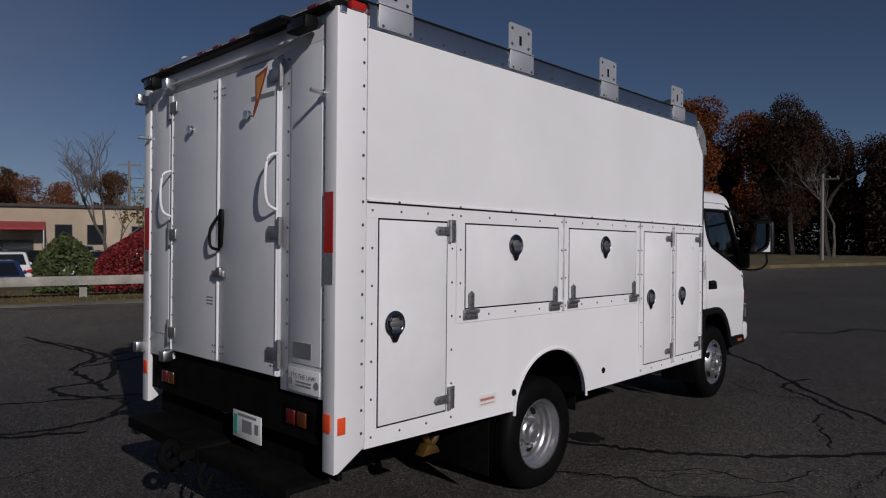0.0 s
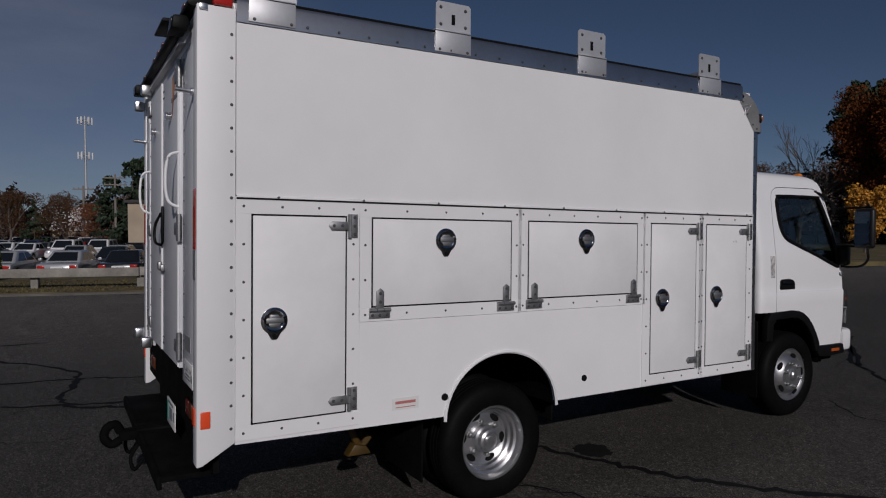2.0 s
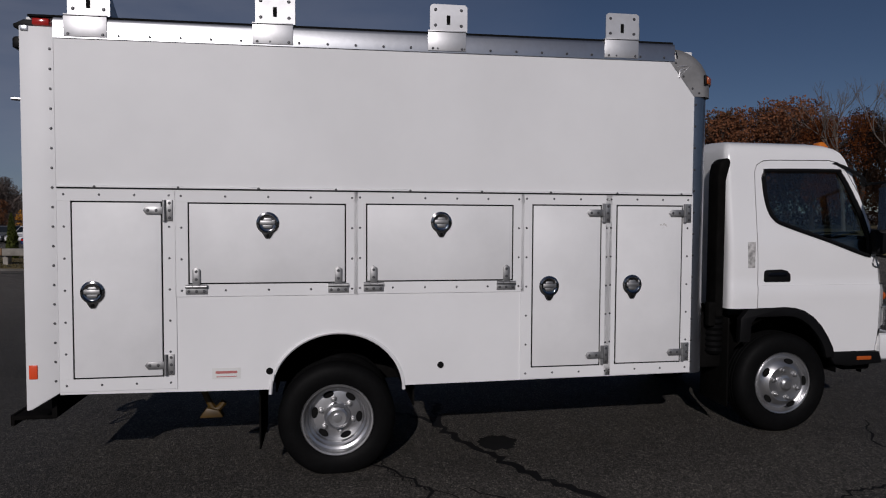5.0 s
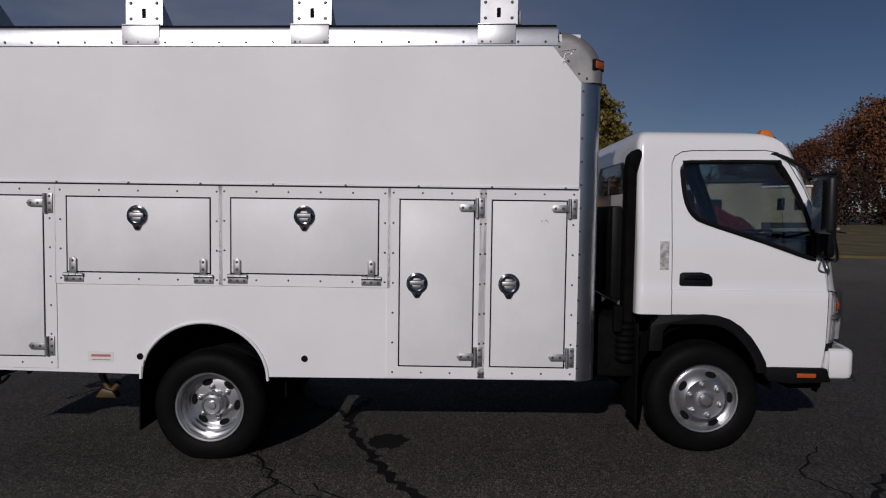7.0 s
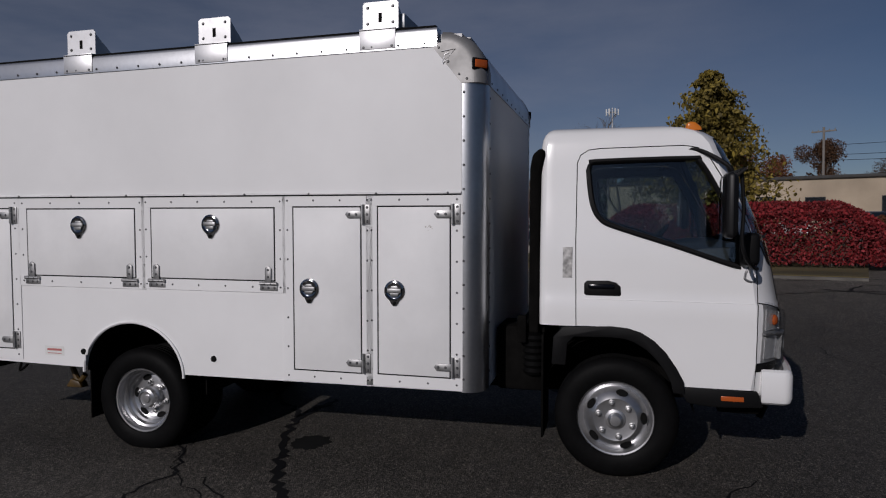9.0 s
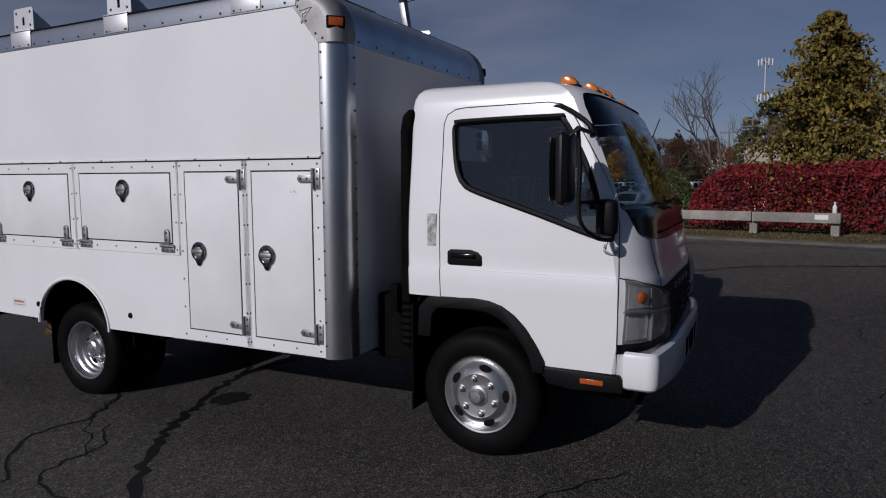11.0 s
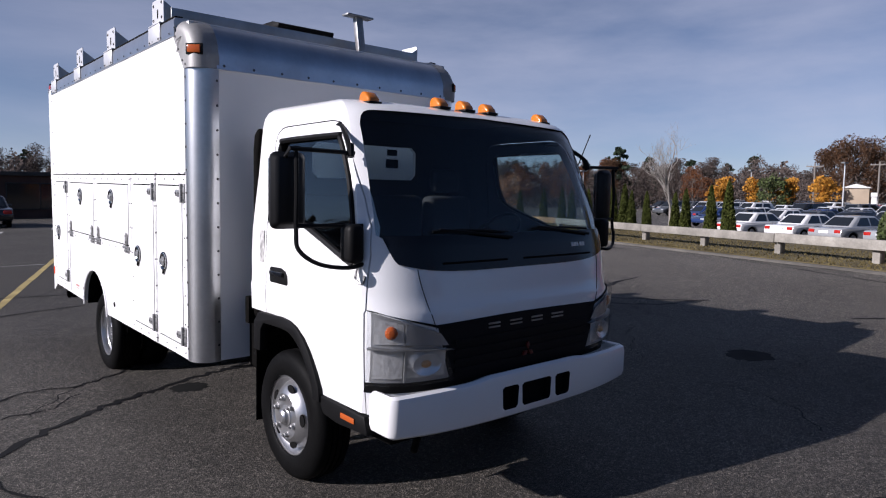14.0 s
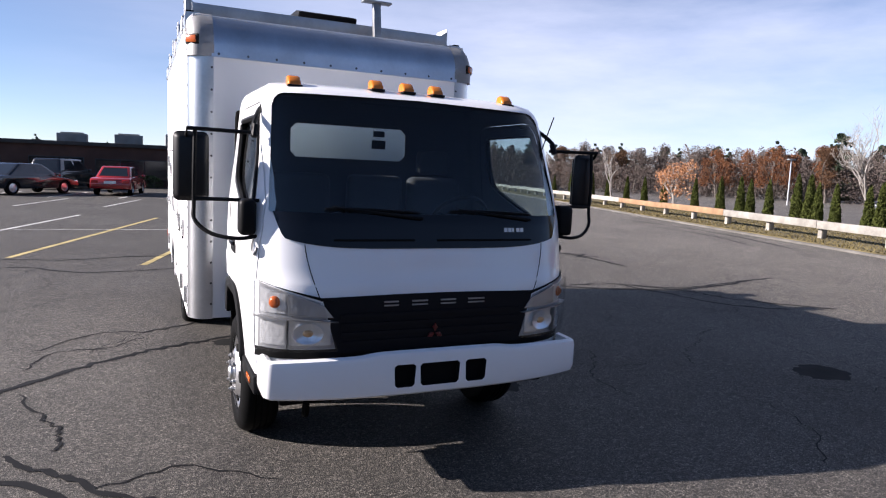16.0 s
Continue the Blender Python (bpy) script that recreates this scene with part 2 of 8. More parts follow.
def prism(bm, pts, axis, a0, a1, bevel=0.0, seg=2):
    """A polygon extruded along an axis; pts are (y, z), (x, z) or (x, y)."""
    sub = bmesh.new()

    def place(p, a):
        return {"x": (a, p[0], p[1]), "y": (p[0], a, p[1]), "z": (p[0], p[1], a)}[axis]
    lo = [sub.verts.new(place(p, a0)) for p in pts]
    hi = [sub.verts.new(place(p, a1)) for p in pts]
    sub.faces.new(lo)
    sub.faces.new(hi[::-1])
    k = len(pts)
    for i in range(k):
        sub.faces.new((lo[i], hi[i], hi[(i + 1) % k], lo[(i + 1) % k]))
    return merge(bm, sub, bevel, seg)


def lathe(bm, profile, seg=32, m=None, close=False):
    """Profile of (radius, height) turned round z, then placed by m."""
    sub = bmesh.new()
    rings = []
    for r, h in profile:
        if r < 1e-6:
            rings.append([sub.verts.new((0, 0, h))])
        else:
            rings.append([sub.verts.new((r * math.cos(2 * math.pi * i / seg), r * math.sin(2 * math.pi * i / seg), h)) for i in range(seg)])
    pairs = list(zip(rings, rings[1:])) + ([(rings[-1], rings[0])] if close else [])
    for a, b in pairs:
        for i in range(seg):
            j = (i + 1) % seg
            if len(a) == 1 and len(b) > 1:
                sub.faces.new((a[0], b[i], b[j]))
            elif len(b) == 1 and len(a) > 1:
                sub.faces.new((a[i], a[j], b[0]))
            elif len(a) > 1:
                sub.faces.new((a[i], a[j], b[j], b[i]))
    return merge(bm, sub, 0, 2, m)


def tube(bm, pts, r, seg=8, r_end=None):
    """A round bar along points, tapering to r_end."""
    pts = [Vector(p) for p in pts]
    rings = []
    up = Vector((0.13, 0.31, 0.94))
    for i, p in enumerate(pts):
        d = (pts[min(i + 1, len(pts) - 1)] - pts[max(i - 1, 0)]).normalized()
        s = d.cross(up)
        if s.length < 0.1:
            s = d.cross(Vector((1, 0, 0)))
        s.normalize()
        u = s.cross(d)
        rr = r if r_end is None else r + (r_end - r) * i / (len(pts) - 1)
        rings.append([bm.verts.new(p + rr * (math.cos(2 * math.pi * k / seg) * s + math.sin(2 * math.pi * k / seg) * u)) for k in range(seg)])
    for a, b in zip(rings, rings[1:]):
        for k in range(seg):
            bm.faces.new((a[k], a[(k + 1) % seg], b[(k + 1) % seg], b[k]))
    bm.faces.new(rings[0][::-1])
    bm.faces.new(rings[-1])
    return bm


def smooth_path(pts, per=5):
    """Catmull-Rom points through pts."""
    pts = [Vector(p) for p in pts]
    res = []
    for i in range(len(pts) - 1):
        p0, p1, p2, p3 = pts[max(i - 1, 0)], pts[i], pts[i + 1], pts[min(i + 2, len(pts) - 1)]
        for k in range(per):
            t = k / per
            res.append(0.5 * (2 * p1 + (p2 - p0) * t + (2 * p0 - 5 * p1 + 4 * p2 - p3) * t * t + (3 * p1 - p0 - 3 * p2 + p3) * t ** 3))
    res.append(pts[-1])
    return res


def studs(places, normal, r=0.0075, h=0.004, seg=6):
    """Small domed heads, joined, at places on a face with that normal axis."""
    bm = bmesh.new()
    turn = Vector(normal).to_track_quat("Z", "Y").to_matrix().to_4x4()
    for p in places:
        m = Matrix.Translation(p) @ turn
        base = [bm.verts.new(m @ Vector((r * math.cos(a), r * math.sin(a), 0))) for a in (2 * math.pi * i / seg for i in range(seg))]
        top = [bm.verts.new(m @ Vector((0.6 * r * math.cos(a), 0.6 * r * math.sin(a), h))) for a in (2 * math.pi * i / seg for i in range(seg))]
        for i in range(seg):
            bm.faces.new((base[i], base[(i + 1) % seg], top[(i + 1) % seg], top[i]))
        bm.faces.new(top)
    return bm


def cut(ob, cutters, operation="DIFFERENCE"):
    """Carve ob's mesh for good with cutter meshes, which are then removed."""
    for c in cutters:
        md = ob.modifiers.new("cut", "BOOLEAN")
        if c.data.materials:
            md.material_mode = "TRANSFER"
        md.operation, md.solver, md.object = operation, "EXACT", c
    deps = bpy.context.evaluated_depsgraph_get()
    deps.update()
    me = bpy.data.meshes.new_from_object(ob.evaluated_get(deps))
    ob.modifiers.clear()
    ob.data = me
    for c in cutters:
        bpy.data.objects.remove(c)
    return ob


def cutter(bm, mat=None):
    me = bpy.data.meshes.new("cutter")
    if mat:
        me.materials.append(mat)
    bmesh.ops.recalc_face_normals(bm, faces=bm.faces)
    bm.to_mesh(me)
    bm.free()
    return new("cutter", me)


def lift(bm, k=0.0105, y0=1.2):
    """The roof line rises slightly towards the front."""
    for v in bm.verts:
        v.co.z += k * (v.co.y - y0)
    return bm


def asphalt_material():
    m = material("worn_asphalt", (0.0305, 0.0274, 0.0234), 0.72, stain=0.16, stain_scale=0.35, bump=0.8, bump_scale=110, spec=0.4)
    n, l = m.node_tree.nodes, m.node_tree.links
    b = n["Principled BSDF"]
    old = b.inputs["Base Color"].links[0].from_socket
    co = n.new("ShaderNodeTexCoord")
    for scale, lo, hi, p0, p1 in ((130.0, 0.30, 3.6, 0.42, 0.66), (55.0, 0.5, 1.9, 0.38, 0.64), (20.0, 0.8, 1.22, 0.36, 0.64), (3.1, 0.86, 1.10, 0.3, 0.7)):
        t = n.new("ShaderNodeTexNoise")
        t.inputs["Scale"].default_value, t.inputs["Detail"].default_value = scale, 3.0
        l.new(co.outputs["Object"], t.inputs["Vector"])
        mp = n.new("ShaderNodeMapRange")
        mp.inputs["From Min"].default_value, mp.inputs["From Max"].default_value = p0, p1
        mp.inputs["To Min"].default_value, mp.inputs["To Max"].default_value = lo, hi
        l.new(t.outputs["Fac"], mp.inputs["Value"])
        mx = n.new("ShaderNodeMix")
        mx.data_type, mx.blend_type = "RGBA", "MULTIPLY"
        mx.inputs[0].default_value = 1.0
        l.new(old, mx.inputs[6])
        l.new(mp.outputs[0], mx.inputs[7])
        old = mx.outputs[2]
    # single stones of the aggregate, some pale, some dark
    for scale, lo, hi in ((68.0, 0.45, 1.7), (31.0, 0.8, 1.25)):
        v = n.new("ShaderNodeTexVoronoi")
        v.inputs["Scale"].default_value = scale
        l.new(co.outputs["Object"], v.inputs["Vector"])
        tone = n.new("ShaderNodeSeparateColor")
        l.new(v.outputs["Color"], tone.inputs[0])
        mp = n.new("ShaderNodeMapRange")
        mp.inputs["To Min"].default_value, mp.inputs["To Max"].default_value = lo, hi
        l.new(tone.outputs[0], mp.inputs["Value"])
        mx = n.new("ShaderNodeMix")
        mx.data_type, mx.blend_type = "RGBA", "MULTIPLY"
        mx.inputs[0].default_value = 1.0
        l.new(old, mx.inputs[6])
        l.new(mp.outputs[0], mx.inputs[7])
        old = mx.outputs[2]
    # brightened towards the verge: grazing sheen put into the paving colour
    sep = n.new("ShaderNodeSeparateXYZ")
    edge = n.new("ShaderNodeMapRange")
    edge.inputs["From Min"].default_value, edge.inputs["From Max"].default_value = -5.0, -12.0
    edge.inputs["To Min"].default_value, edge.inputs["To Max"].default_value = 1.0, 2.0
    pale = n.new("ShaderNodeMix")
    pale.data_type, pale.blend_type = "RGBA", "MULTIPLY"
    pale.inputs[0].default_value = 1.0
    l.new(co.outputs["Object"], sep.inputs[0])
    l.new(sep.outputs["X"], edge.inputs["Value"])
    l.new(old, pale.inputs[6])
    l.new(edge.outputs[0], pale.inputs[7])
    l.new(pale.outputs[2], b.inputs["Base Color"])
    return m

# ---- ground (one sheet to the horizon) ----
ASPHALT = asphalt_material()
TAR = material("crack_sealer_tar", (0.007, 0.007, 0.008), 0.75, spec=0.15, grain=0.2, grain_scale=30)
OIL = material("oil_stain", (0.011, 0.011, 0.011), 0.8, spec=0.15, grain=0.3, grain_scale=20, stain=0.3, stain_scale=4)
GRASS_DRY = material("dry_autumn_grass", (0.125, 0.098, 0.040), 0.95, grain=0.5, grain_scale=26, stain=0.5, stain_scale=0.8, bump=0.6, bump_scale=60)
KERB = material("kerb_concrete", (0.12, 0.112, 0.10), 0.9, grain=0.2, grain_scale=30, stain=0.35, stain_scale=1.5, bump=0.3, bump_scale=50)
LINE_WHITE = material("worn_white_line", (0.55, 0.55, 0.53), 0.8, grain=0.3, grain_scale=18, stain=0.35, stain_scale=2)
LINE_YELLOW = material("worn_yellow_line", (0.46, 0.36, 0.14), 0.8, grain=0.3, grain_scale=18, stain=0.35, stain_scale=2)

# fence line beside the lot: along D from F0; B points away from the truck
D = Vector((0.306, 0.952, 0.0))
B = Vector((-0.952, 0.306, 0.0))
F0 = Vector((-17.0, -0.5, 0.0))
LOW = 0.75            # the farther car park lies lower
RISE = 0.13           # the lot climbs a little towards the verge


def gz(x, y):
    """Height of the ground: the car park behind the verge is a step lower."""
    p = Vector((x, y, 0)) - F0
    s, b = p.dot(D), p.dot(B)
    return RISE * min(1, max(0, (b + 8.0) / 6.5)) * min(1, max(0, (30.0 - s) / 16.0)) - LOW * min(1, max(0, (b - 5.5) / 3.0)) * min(1, max(0, (12.0 - s) / 8.0))


bm = bmesh.new()
g = []
for s in (-1200, -300, -80, -20, 4, 8, 12, 14, 22, 30, 80, 1200):
    row = []
    for b in (-1200, -200, -40, -8, -1.5, 5.5, 8.5, 60, 300, 1200):
        q = F0 + D * s + B * b
        row.append(bm.verts.new((q.x, q.y, gz(q.x, q.y))))
    g.append(row)
for i in range(11):
    for j in range(9):
        bm.faces.new((g[i][j], g[i + 1][j], g[i + 1][j + 1], g[i][j + 1]))
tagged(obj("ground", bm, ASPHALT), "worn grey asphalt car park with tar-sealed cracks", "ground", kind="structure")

# ---- the truck, in its own level frame ----
truck = empty("box_truck", pose(-0.018, 0, 0, -0.892, -0.30, 0))
tagged(truck, "white cab-over service truck with box body parked on asphalt", "truck")
LEFT = -2.26          # far side of the box body
CX = -1.205           # middle of the cab
FRONT = 4.43          # front face of the box body
TOP = 2.908


def ground_z(x, y):
    return -0.00524 * x + 0.01557 * y


# box body: inner core with roof and floor
bm = bmesh.new()
box(bm, LEFT + 0.03, -0.03, 0.03, 4.28, 1.02, TOP - 0.02)
part("body_core", bm, WHITE, truck)
bm = bmesh.new()
prism(bm, [(0.03, 0.66), (1.38, 0.66), (1.40, 1.02), (2.27, 1.02), (2.29, 0.66), (4.28, 0.66), (4.28, 1.04), (0.03, 1.04)], "x", LEFT + 0.06, -0.06)
part("body_floor", bm, UNDER, truck, "dark underside of the box body")

ARCH = [(1.838 + 0.425 * math.cos(a), 0.60 + 0.385 * math.sin(a)) for a in (math.pi * i / 28 for i in range(29))]
for side_x, inner, sgn in ((0.0, -0.03, 1), (LEFT, LEFT + 0.03, -1)):
    # lower skirt panel with its wheel opening
    bm = bmesh.new()
    outline = [(0.186, 0.645), (ARCH[-1][0], 0.63)] + ARCH[::-1][1:-1] + [(ARCH[0][0], 0.626), (4.29, 0.64), (4.29, 1.9), (0.186, 1.9)]
    prism(bm, outline, "x", inner, side_x)
    part("side_panel", bm, WHITE, truck)
    # rolled lip round the wheel opening
    bm = bmesh.new()
    tube(bm, [(side_x + 0.003 * sgn, y, z) for y, z in ARCH], 0.011, 6)
    part("wheel_arch_lip", bm, WHITE, truck)
    # upper panel, proud, with its chamfered front corner
    bm = bmesh.new()
    prism(bm, [(0.188, 1.905), (4.287, 1.905), (4.287, 2.58), (4.115, 2.79), (0.188, 2.775)], "x", inner, side_x + 0.006 * sgn)
    for v in bm.verts:
        if v.co.z > 2.5:
            v.co.z += 0.0105 * (v.co.y - 1.2)
    part("upper_panel", bm, WHITE, truck, "large plain white upper side panel")
    # drip edge over the compartment doors
    bm = bmesh.new()
    box(bm, min(side_x, side_x + 0.016 * sgn), max(side_x, side_x + 0.016 * sgn), 0.19, 4.285, 1.893, 1.904, 0.002)
    part("drip_edge", bm, WHITE_DOOR, truck)
    bm = bmesh.new()
    box(bm, min(side_x, side_x + 0.010 * sgn), max(side_x, side_x + 0.010 * sgn), 0.19, 4.285, 1.885, 1.8925)
    part("drip_edge_gap", bm, GAP, truck)
    # rear corner post with its dropped tail
    bm = bmesh.new()
    prism(bm, [(0.0, 0.555), (0.03, 0.56), (0.186, 0.655), (0.186, 2.83), (0.0, 2.83)], "x", side_x - 0.095 * sgn, side_x + 0.002 * sgn, 0.006)
    part("rear_corner_post", bm, WHITE, truck)
    # aluminium roof rail
    bm = bmesh.new()
    prism(bm, [(side_x + 0.014 * sgn, 2.777), (side_x + 0.014 * sgn, 2.875), (side_x + 0.004 * sgn, 2.895), (side_x - 0.09 * sgn, 2.90), (side_x - 0.09 * sgn, 2.777)], "y", 0.188, 4.13)
    part("roof_rail", lift(bm), ALU, truck, "aluminium roof rail")
    bm = bmesh.new()
    box(bm, min(side_x - 0.05 * sgn, side_x + 0.004 * sgn), max(side_x - 0.05 * sgn, side_x + 0.004 * sgn), 0.05, 4.12, 2.8965, 2.909)
    part("rail_seal", lift(bm), GAP, truck, "black sealing strip along the rail")
    # front corner post, rounded
    bm = bmesh.new()
    rad = 0.135
    arc = [(side_x - rad * sgn + rad * sgn * math.cos(a), FRONT - rad + rad * math.sin(a)) for a in (math.pi / 2 * i / 10 for i in range(11))]
    pts = [(side_x + 0.004 * sgn, 4.288)] + [(x + 0.004 * sgn, y + 0.004) for x, y in arc] + [(side_x - 0.165 * sgn, FRONT + 0.004), (side_x - 0.165 * sgn, FRONT - 0.02), (side_x - 0.04 * sgn, 4.288)]
    prism(bm, pts, "z", 0.635, 2.582)
    part("front_corner_post", bm, ALU, truck, "rounded brushed aluminium corner post")
    # cast corner cap over it
    sub = bmesh.new()
    R = 0.275
    cy, cz = FRONT - R, TOP - R
    n1, n2 = 9, 9
    grid = []
    for i in range(n1 + 1):
        th = math.pi / 2 * i / n1
        row = []
        for j in range(n2 + 1):
            ph = math.pi / 2 * j / n2
            # th from the front face up to the roof, ph from the side round to the front
            k = 0.085
            rr = R + 0.006 - k + k * math.sin(ph)
            cx = side_x - k * sgn + (k + 0.009) * sgn * math.cos(ph)
            yy = cy + rr * math.cos(th)
            zz = cz + rr * math.sin(th)
            row.append(sub.verts.new((cx, yy, zz)))
        grid.append(row)
    for i in range(n1):
        for j in range(n2):
            sub.faces.new((grid[i][j], grid[i][j + 1], grid[i + 1][j + 1], grid[i + 1][j]))
    # flat cheek of the cap on the side
    cheek = [sub.verts.new((side_x + 0.009 * sgn, y, z)) for y, z in ((4.10, cz + R - 0.079), (4.10, 2.805), (4.285, 2.575), (cy + R - 0.079, 2.575))]
    rim = [grid[i][0] for i in range(n1 + 1)]
    sub.faces.new(cheek + rim)
    # skirts that carry the cap down to the post and in over the roof and face
    for j in range(n2):
        a, b = grid[0][j], grid[0][j + 1]
        sub.faces.new((a, sub.verts.new((a.co.x, a.co.y, 2.575)), sub.verts.new((b.co.x, b.co.y, 2.575)), b))
    for i in range(n1):
        a, b = grid[i][n2], grid[i + 1][n2]
        sub.faces.new((a, b, sub.verts.new((side_x - 0.165 * sgn, b.co.y, b.co.z)), sub.verts.new((side_x - 0.165 * sgn, a.co.y, a.co.z))))
    zc = grid[0][n2].co.z
    xa, xb = sorted((side_x - 0.168 * sgn, side_x - 0.082 * sgn))
    box(sub, xa, xb, FRONT - 0.03, FRONT + 0.0075, 2.576, zc + 0.03)
    part("corner_cap", sub, CAST, truck, "cast aluminium roof corner cap")
    mark = bmesh.new()
    tri = [(side_x + 0.010 * sgn, y, z) for y, z in ((4.155, 2.775), (4.245, 2.785), (4.165, 2.70), (4.178, 2.755), (4.205, 2.762))]
    tube(mark, [tri[0], tri[1], tri[2]], 0.0045, 6)
    tube(mark, [tri[2], tri[3], tri[4]], 0.004, 6)
    part("cap_mark", mark, BRACKET, truck, "raised angular mark cast in the cap")
    mlamp = None
    for hw, hh, front, mt in ((0.056, 0.036, 0.008, BLACK), (0.043, 0.025, 0.018, INDICATOR)):
        sub = bmesh.new()
        box(sub, -hw, hw, -0.012, front, -hh, hh, 0.006)
        bm = bmesh.new()
        merge(bm, sub, 0, 2, Matrix.Translation((side_x - 0.020 * sgn, 4.398, 2.69)) @ Matrix.Rotation(radians(-45 * sgn), 4, "Z"))
        if mlamp is None:
            mlamp = part("side_marker_lamp", bm, mt, truck, "amber clearance lamp in a black bezel")
        else:
            part("lens", bm, mt, mlamp)

# front face and its rounded roof edge
bm = bmesh.new()
box(bm, LEFT + 0.16, -0.16, FRONT - 0.03, FRONT, 0.64, 2.60)
part("front_panel", bm, WHITE, truck)
bm = bmesh.new()
R = 0.275
pts = [(4.10, TOP)] + [(FRONT - R + R * math.sin(a), TOP - R + R * math.cos(a)) for a in (math.pi / 2 * i / 12 for i in range(13))] + [(FRONT + 0.006, 2.575), (FRONT - 0.02, 2.575), (4.10, 2.80)]
prism(bm, [(y + 0.004, z) for y, z in pts], "x", LEFT + 0.15, -0.15)
part("front_roof_radius", bm, ALU, truck, "rounded aluminium front roof edge")
bm = bmesh.new()
box(bm, LEFT + 0.09, -0.09, 0.03, 4.12, TOP - 0.02, TOP)
part("roof_skin", bm, ALU, truck)
rv = [(x, FRONT + 0.008, 2.60) for x in np.linspace(LEFT + 0.2, -0.2, 10)]
part("front_rivets", studs(rv, (0, 1, 0), 0.010), RIVET, truck)["kind"] = "stuff"
rv = [(-0.152, FRONT + 0.006, z) for z in np.linspace(0.75, 2.5, 12)] + [(LEFT + 0.152, FRONT + 0.006, z) for z in np.linspace(0.75, 2.5, 12)]
part("corner_post_rivets", studs(rv, (0, 1, 0), 0.009), RIVET, truck)["kind"] = "stuff"

# rivets of the near side
rv = [(0.004, 0.165, z) for z in np.linspace(0.73, 2.70, 18)]
rv += [(0.006, 4.30, z) for z in np.linspace(0.72, 2.52, 13)]
rv += [(0.018, y, 2.80 + 0.0105 * (y - 1.2)) for y in np.linspace(0.55, 4.05, 21)]
rv += [(0.011, 4.14, 2.80), (0.011, 4.2, 2.71), (0.011, 4.27, 2.63), (0.011, 4.32, 2.60), (0.011, 4.13, 2.86)]
rv += [(0.0165, y, 1.897) for y in np.linspace(0.4, 4.2, 9)]
part("side_rivets", studs(rv, (1, 0, 0), 0.0085), RIVET, truck)["kind"] = "stuff"


# ---- compartment doors ----
def latch_mesh():
    """A chromed paddle latch: round flange with a small keyhole tab, raised ring and deep dish."""
    bm = bmesh.new()
    outline = [(0.070 * math.cos(a), 0.070 * math.sin(a)) for a in (radians(-60 + 300 * i / 32) for i in range(33))] + [(-0.020, -0.088), (-0.012, -0.097), (0.012, -0.097), (0.020, -0.088)]
    prism(bm, outline, "x", 0, 0.006, 0.002)
    ring = [(0.064, 0.004), (0.064, 0.012), (0.057, 0.014), (0.052, 0.009), (0.047, 0.0068), (0.030, 0.0062), (0.0, 0.0062)]
    lathe(bm, ring, 32, Matrix.Rotation(radians(90), 4, "Y"))
    return bm


def latch_handle():
    """The folding T-handle across the dish, its thumb paddle and the key cylinder below."""
    bm = bmesh.new()
    box(bm, 0.006, 0.019, -0.046, 0.046, -0.010, 0.017, 0.004)
    prism(bm, [(-0.034, -0.009), (0.034, -0.009), (0.024, -0.034), (-0.024, -0.034)], "x", 0.005, 0.012, 0.004)
    prism(bm, [(-0.030, 0.016), (0.030, 0.016), (0.020, 0.033), (-0.020, 0.033)], "x", 0.004, 0.009, 0.003)
    return bm


def hinge(parent, y, z, kind):
    """A strap hinge: pointed leaf on the door, butt leaf on the frame, pin barrel."""
    bm = bmesh.new()
    strap = [(-0.135, 0.0), (-0.118, 0.023), (-0.02, 0.023), (-0.02, -0.023), (-0.118, -0.023)]
    butt = [(-0.012, -0.064), (0.034, -0.064), (0.034, 0.064), (-0.012, 0.064)]
    if kind == "side":
        prism(bm, strap, "x", 0.012, 0.019, 0.0015)
        prism(bm, butt, "x", 0.004, 0.012, 0.0015)
        for k0, k1 in ((-0.064, -0.024), (-0.021, 0.021), (0.024, 0.064)):
            tube(bm, [(0.016, -0.014, k0), (0.016, -0.014, k1)], 0.012, 10)
        bolts = [(0.019, -0.106, 0), (0.019, -0.058, 0), (0.012, 0.016, 0.045), (0.012, 0.016, -0.045), (0.012, 0.016, 0.0)]
    else:
        prism(bm, [(-q, -p) for p, q in strap], "x", 0.012, 0.019, 0.0015)
        prism(bm, [(-q, -p) for p, q in butt], "x", 0.004, 0.012, 0.0015)
        for k0, k1 in ((-0.064, -0.024), (-0.021, 0.021), (0.024, 0.064)):
            tube(bm, [(0.016, k0, 0.014), (0.016, k1, 0.014)], 0.012, 10)
        bolts = [(0.019, 0, 0.106), (0.019, 0, 0.058), (0.012, 0.045, -0.016), (0.012, -0.045, -0.016), (0.012, 0, -0.016)]
    bmesh.ops.transform(bm, matrix=Matrix.Translation((0.002, y, z)), verts=bm.verts)
    h = part("hinge", bm, STEEL, parent, "zinc-plated strap hinge")
    return [(b[0] + 0.002, b[1] + y, b[2] + z) for b in bolts]


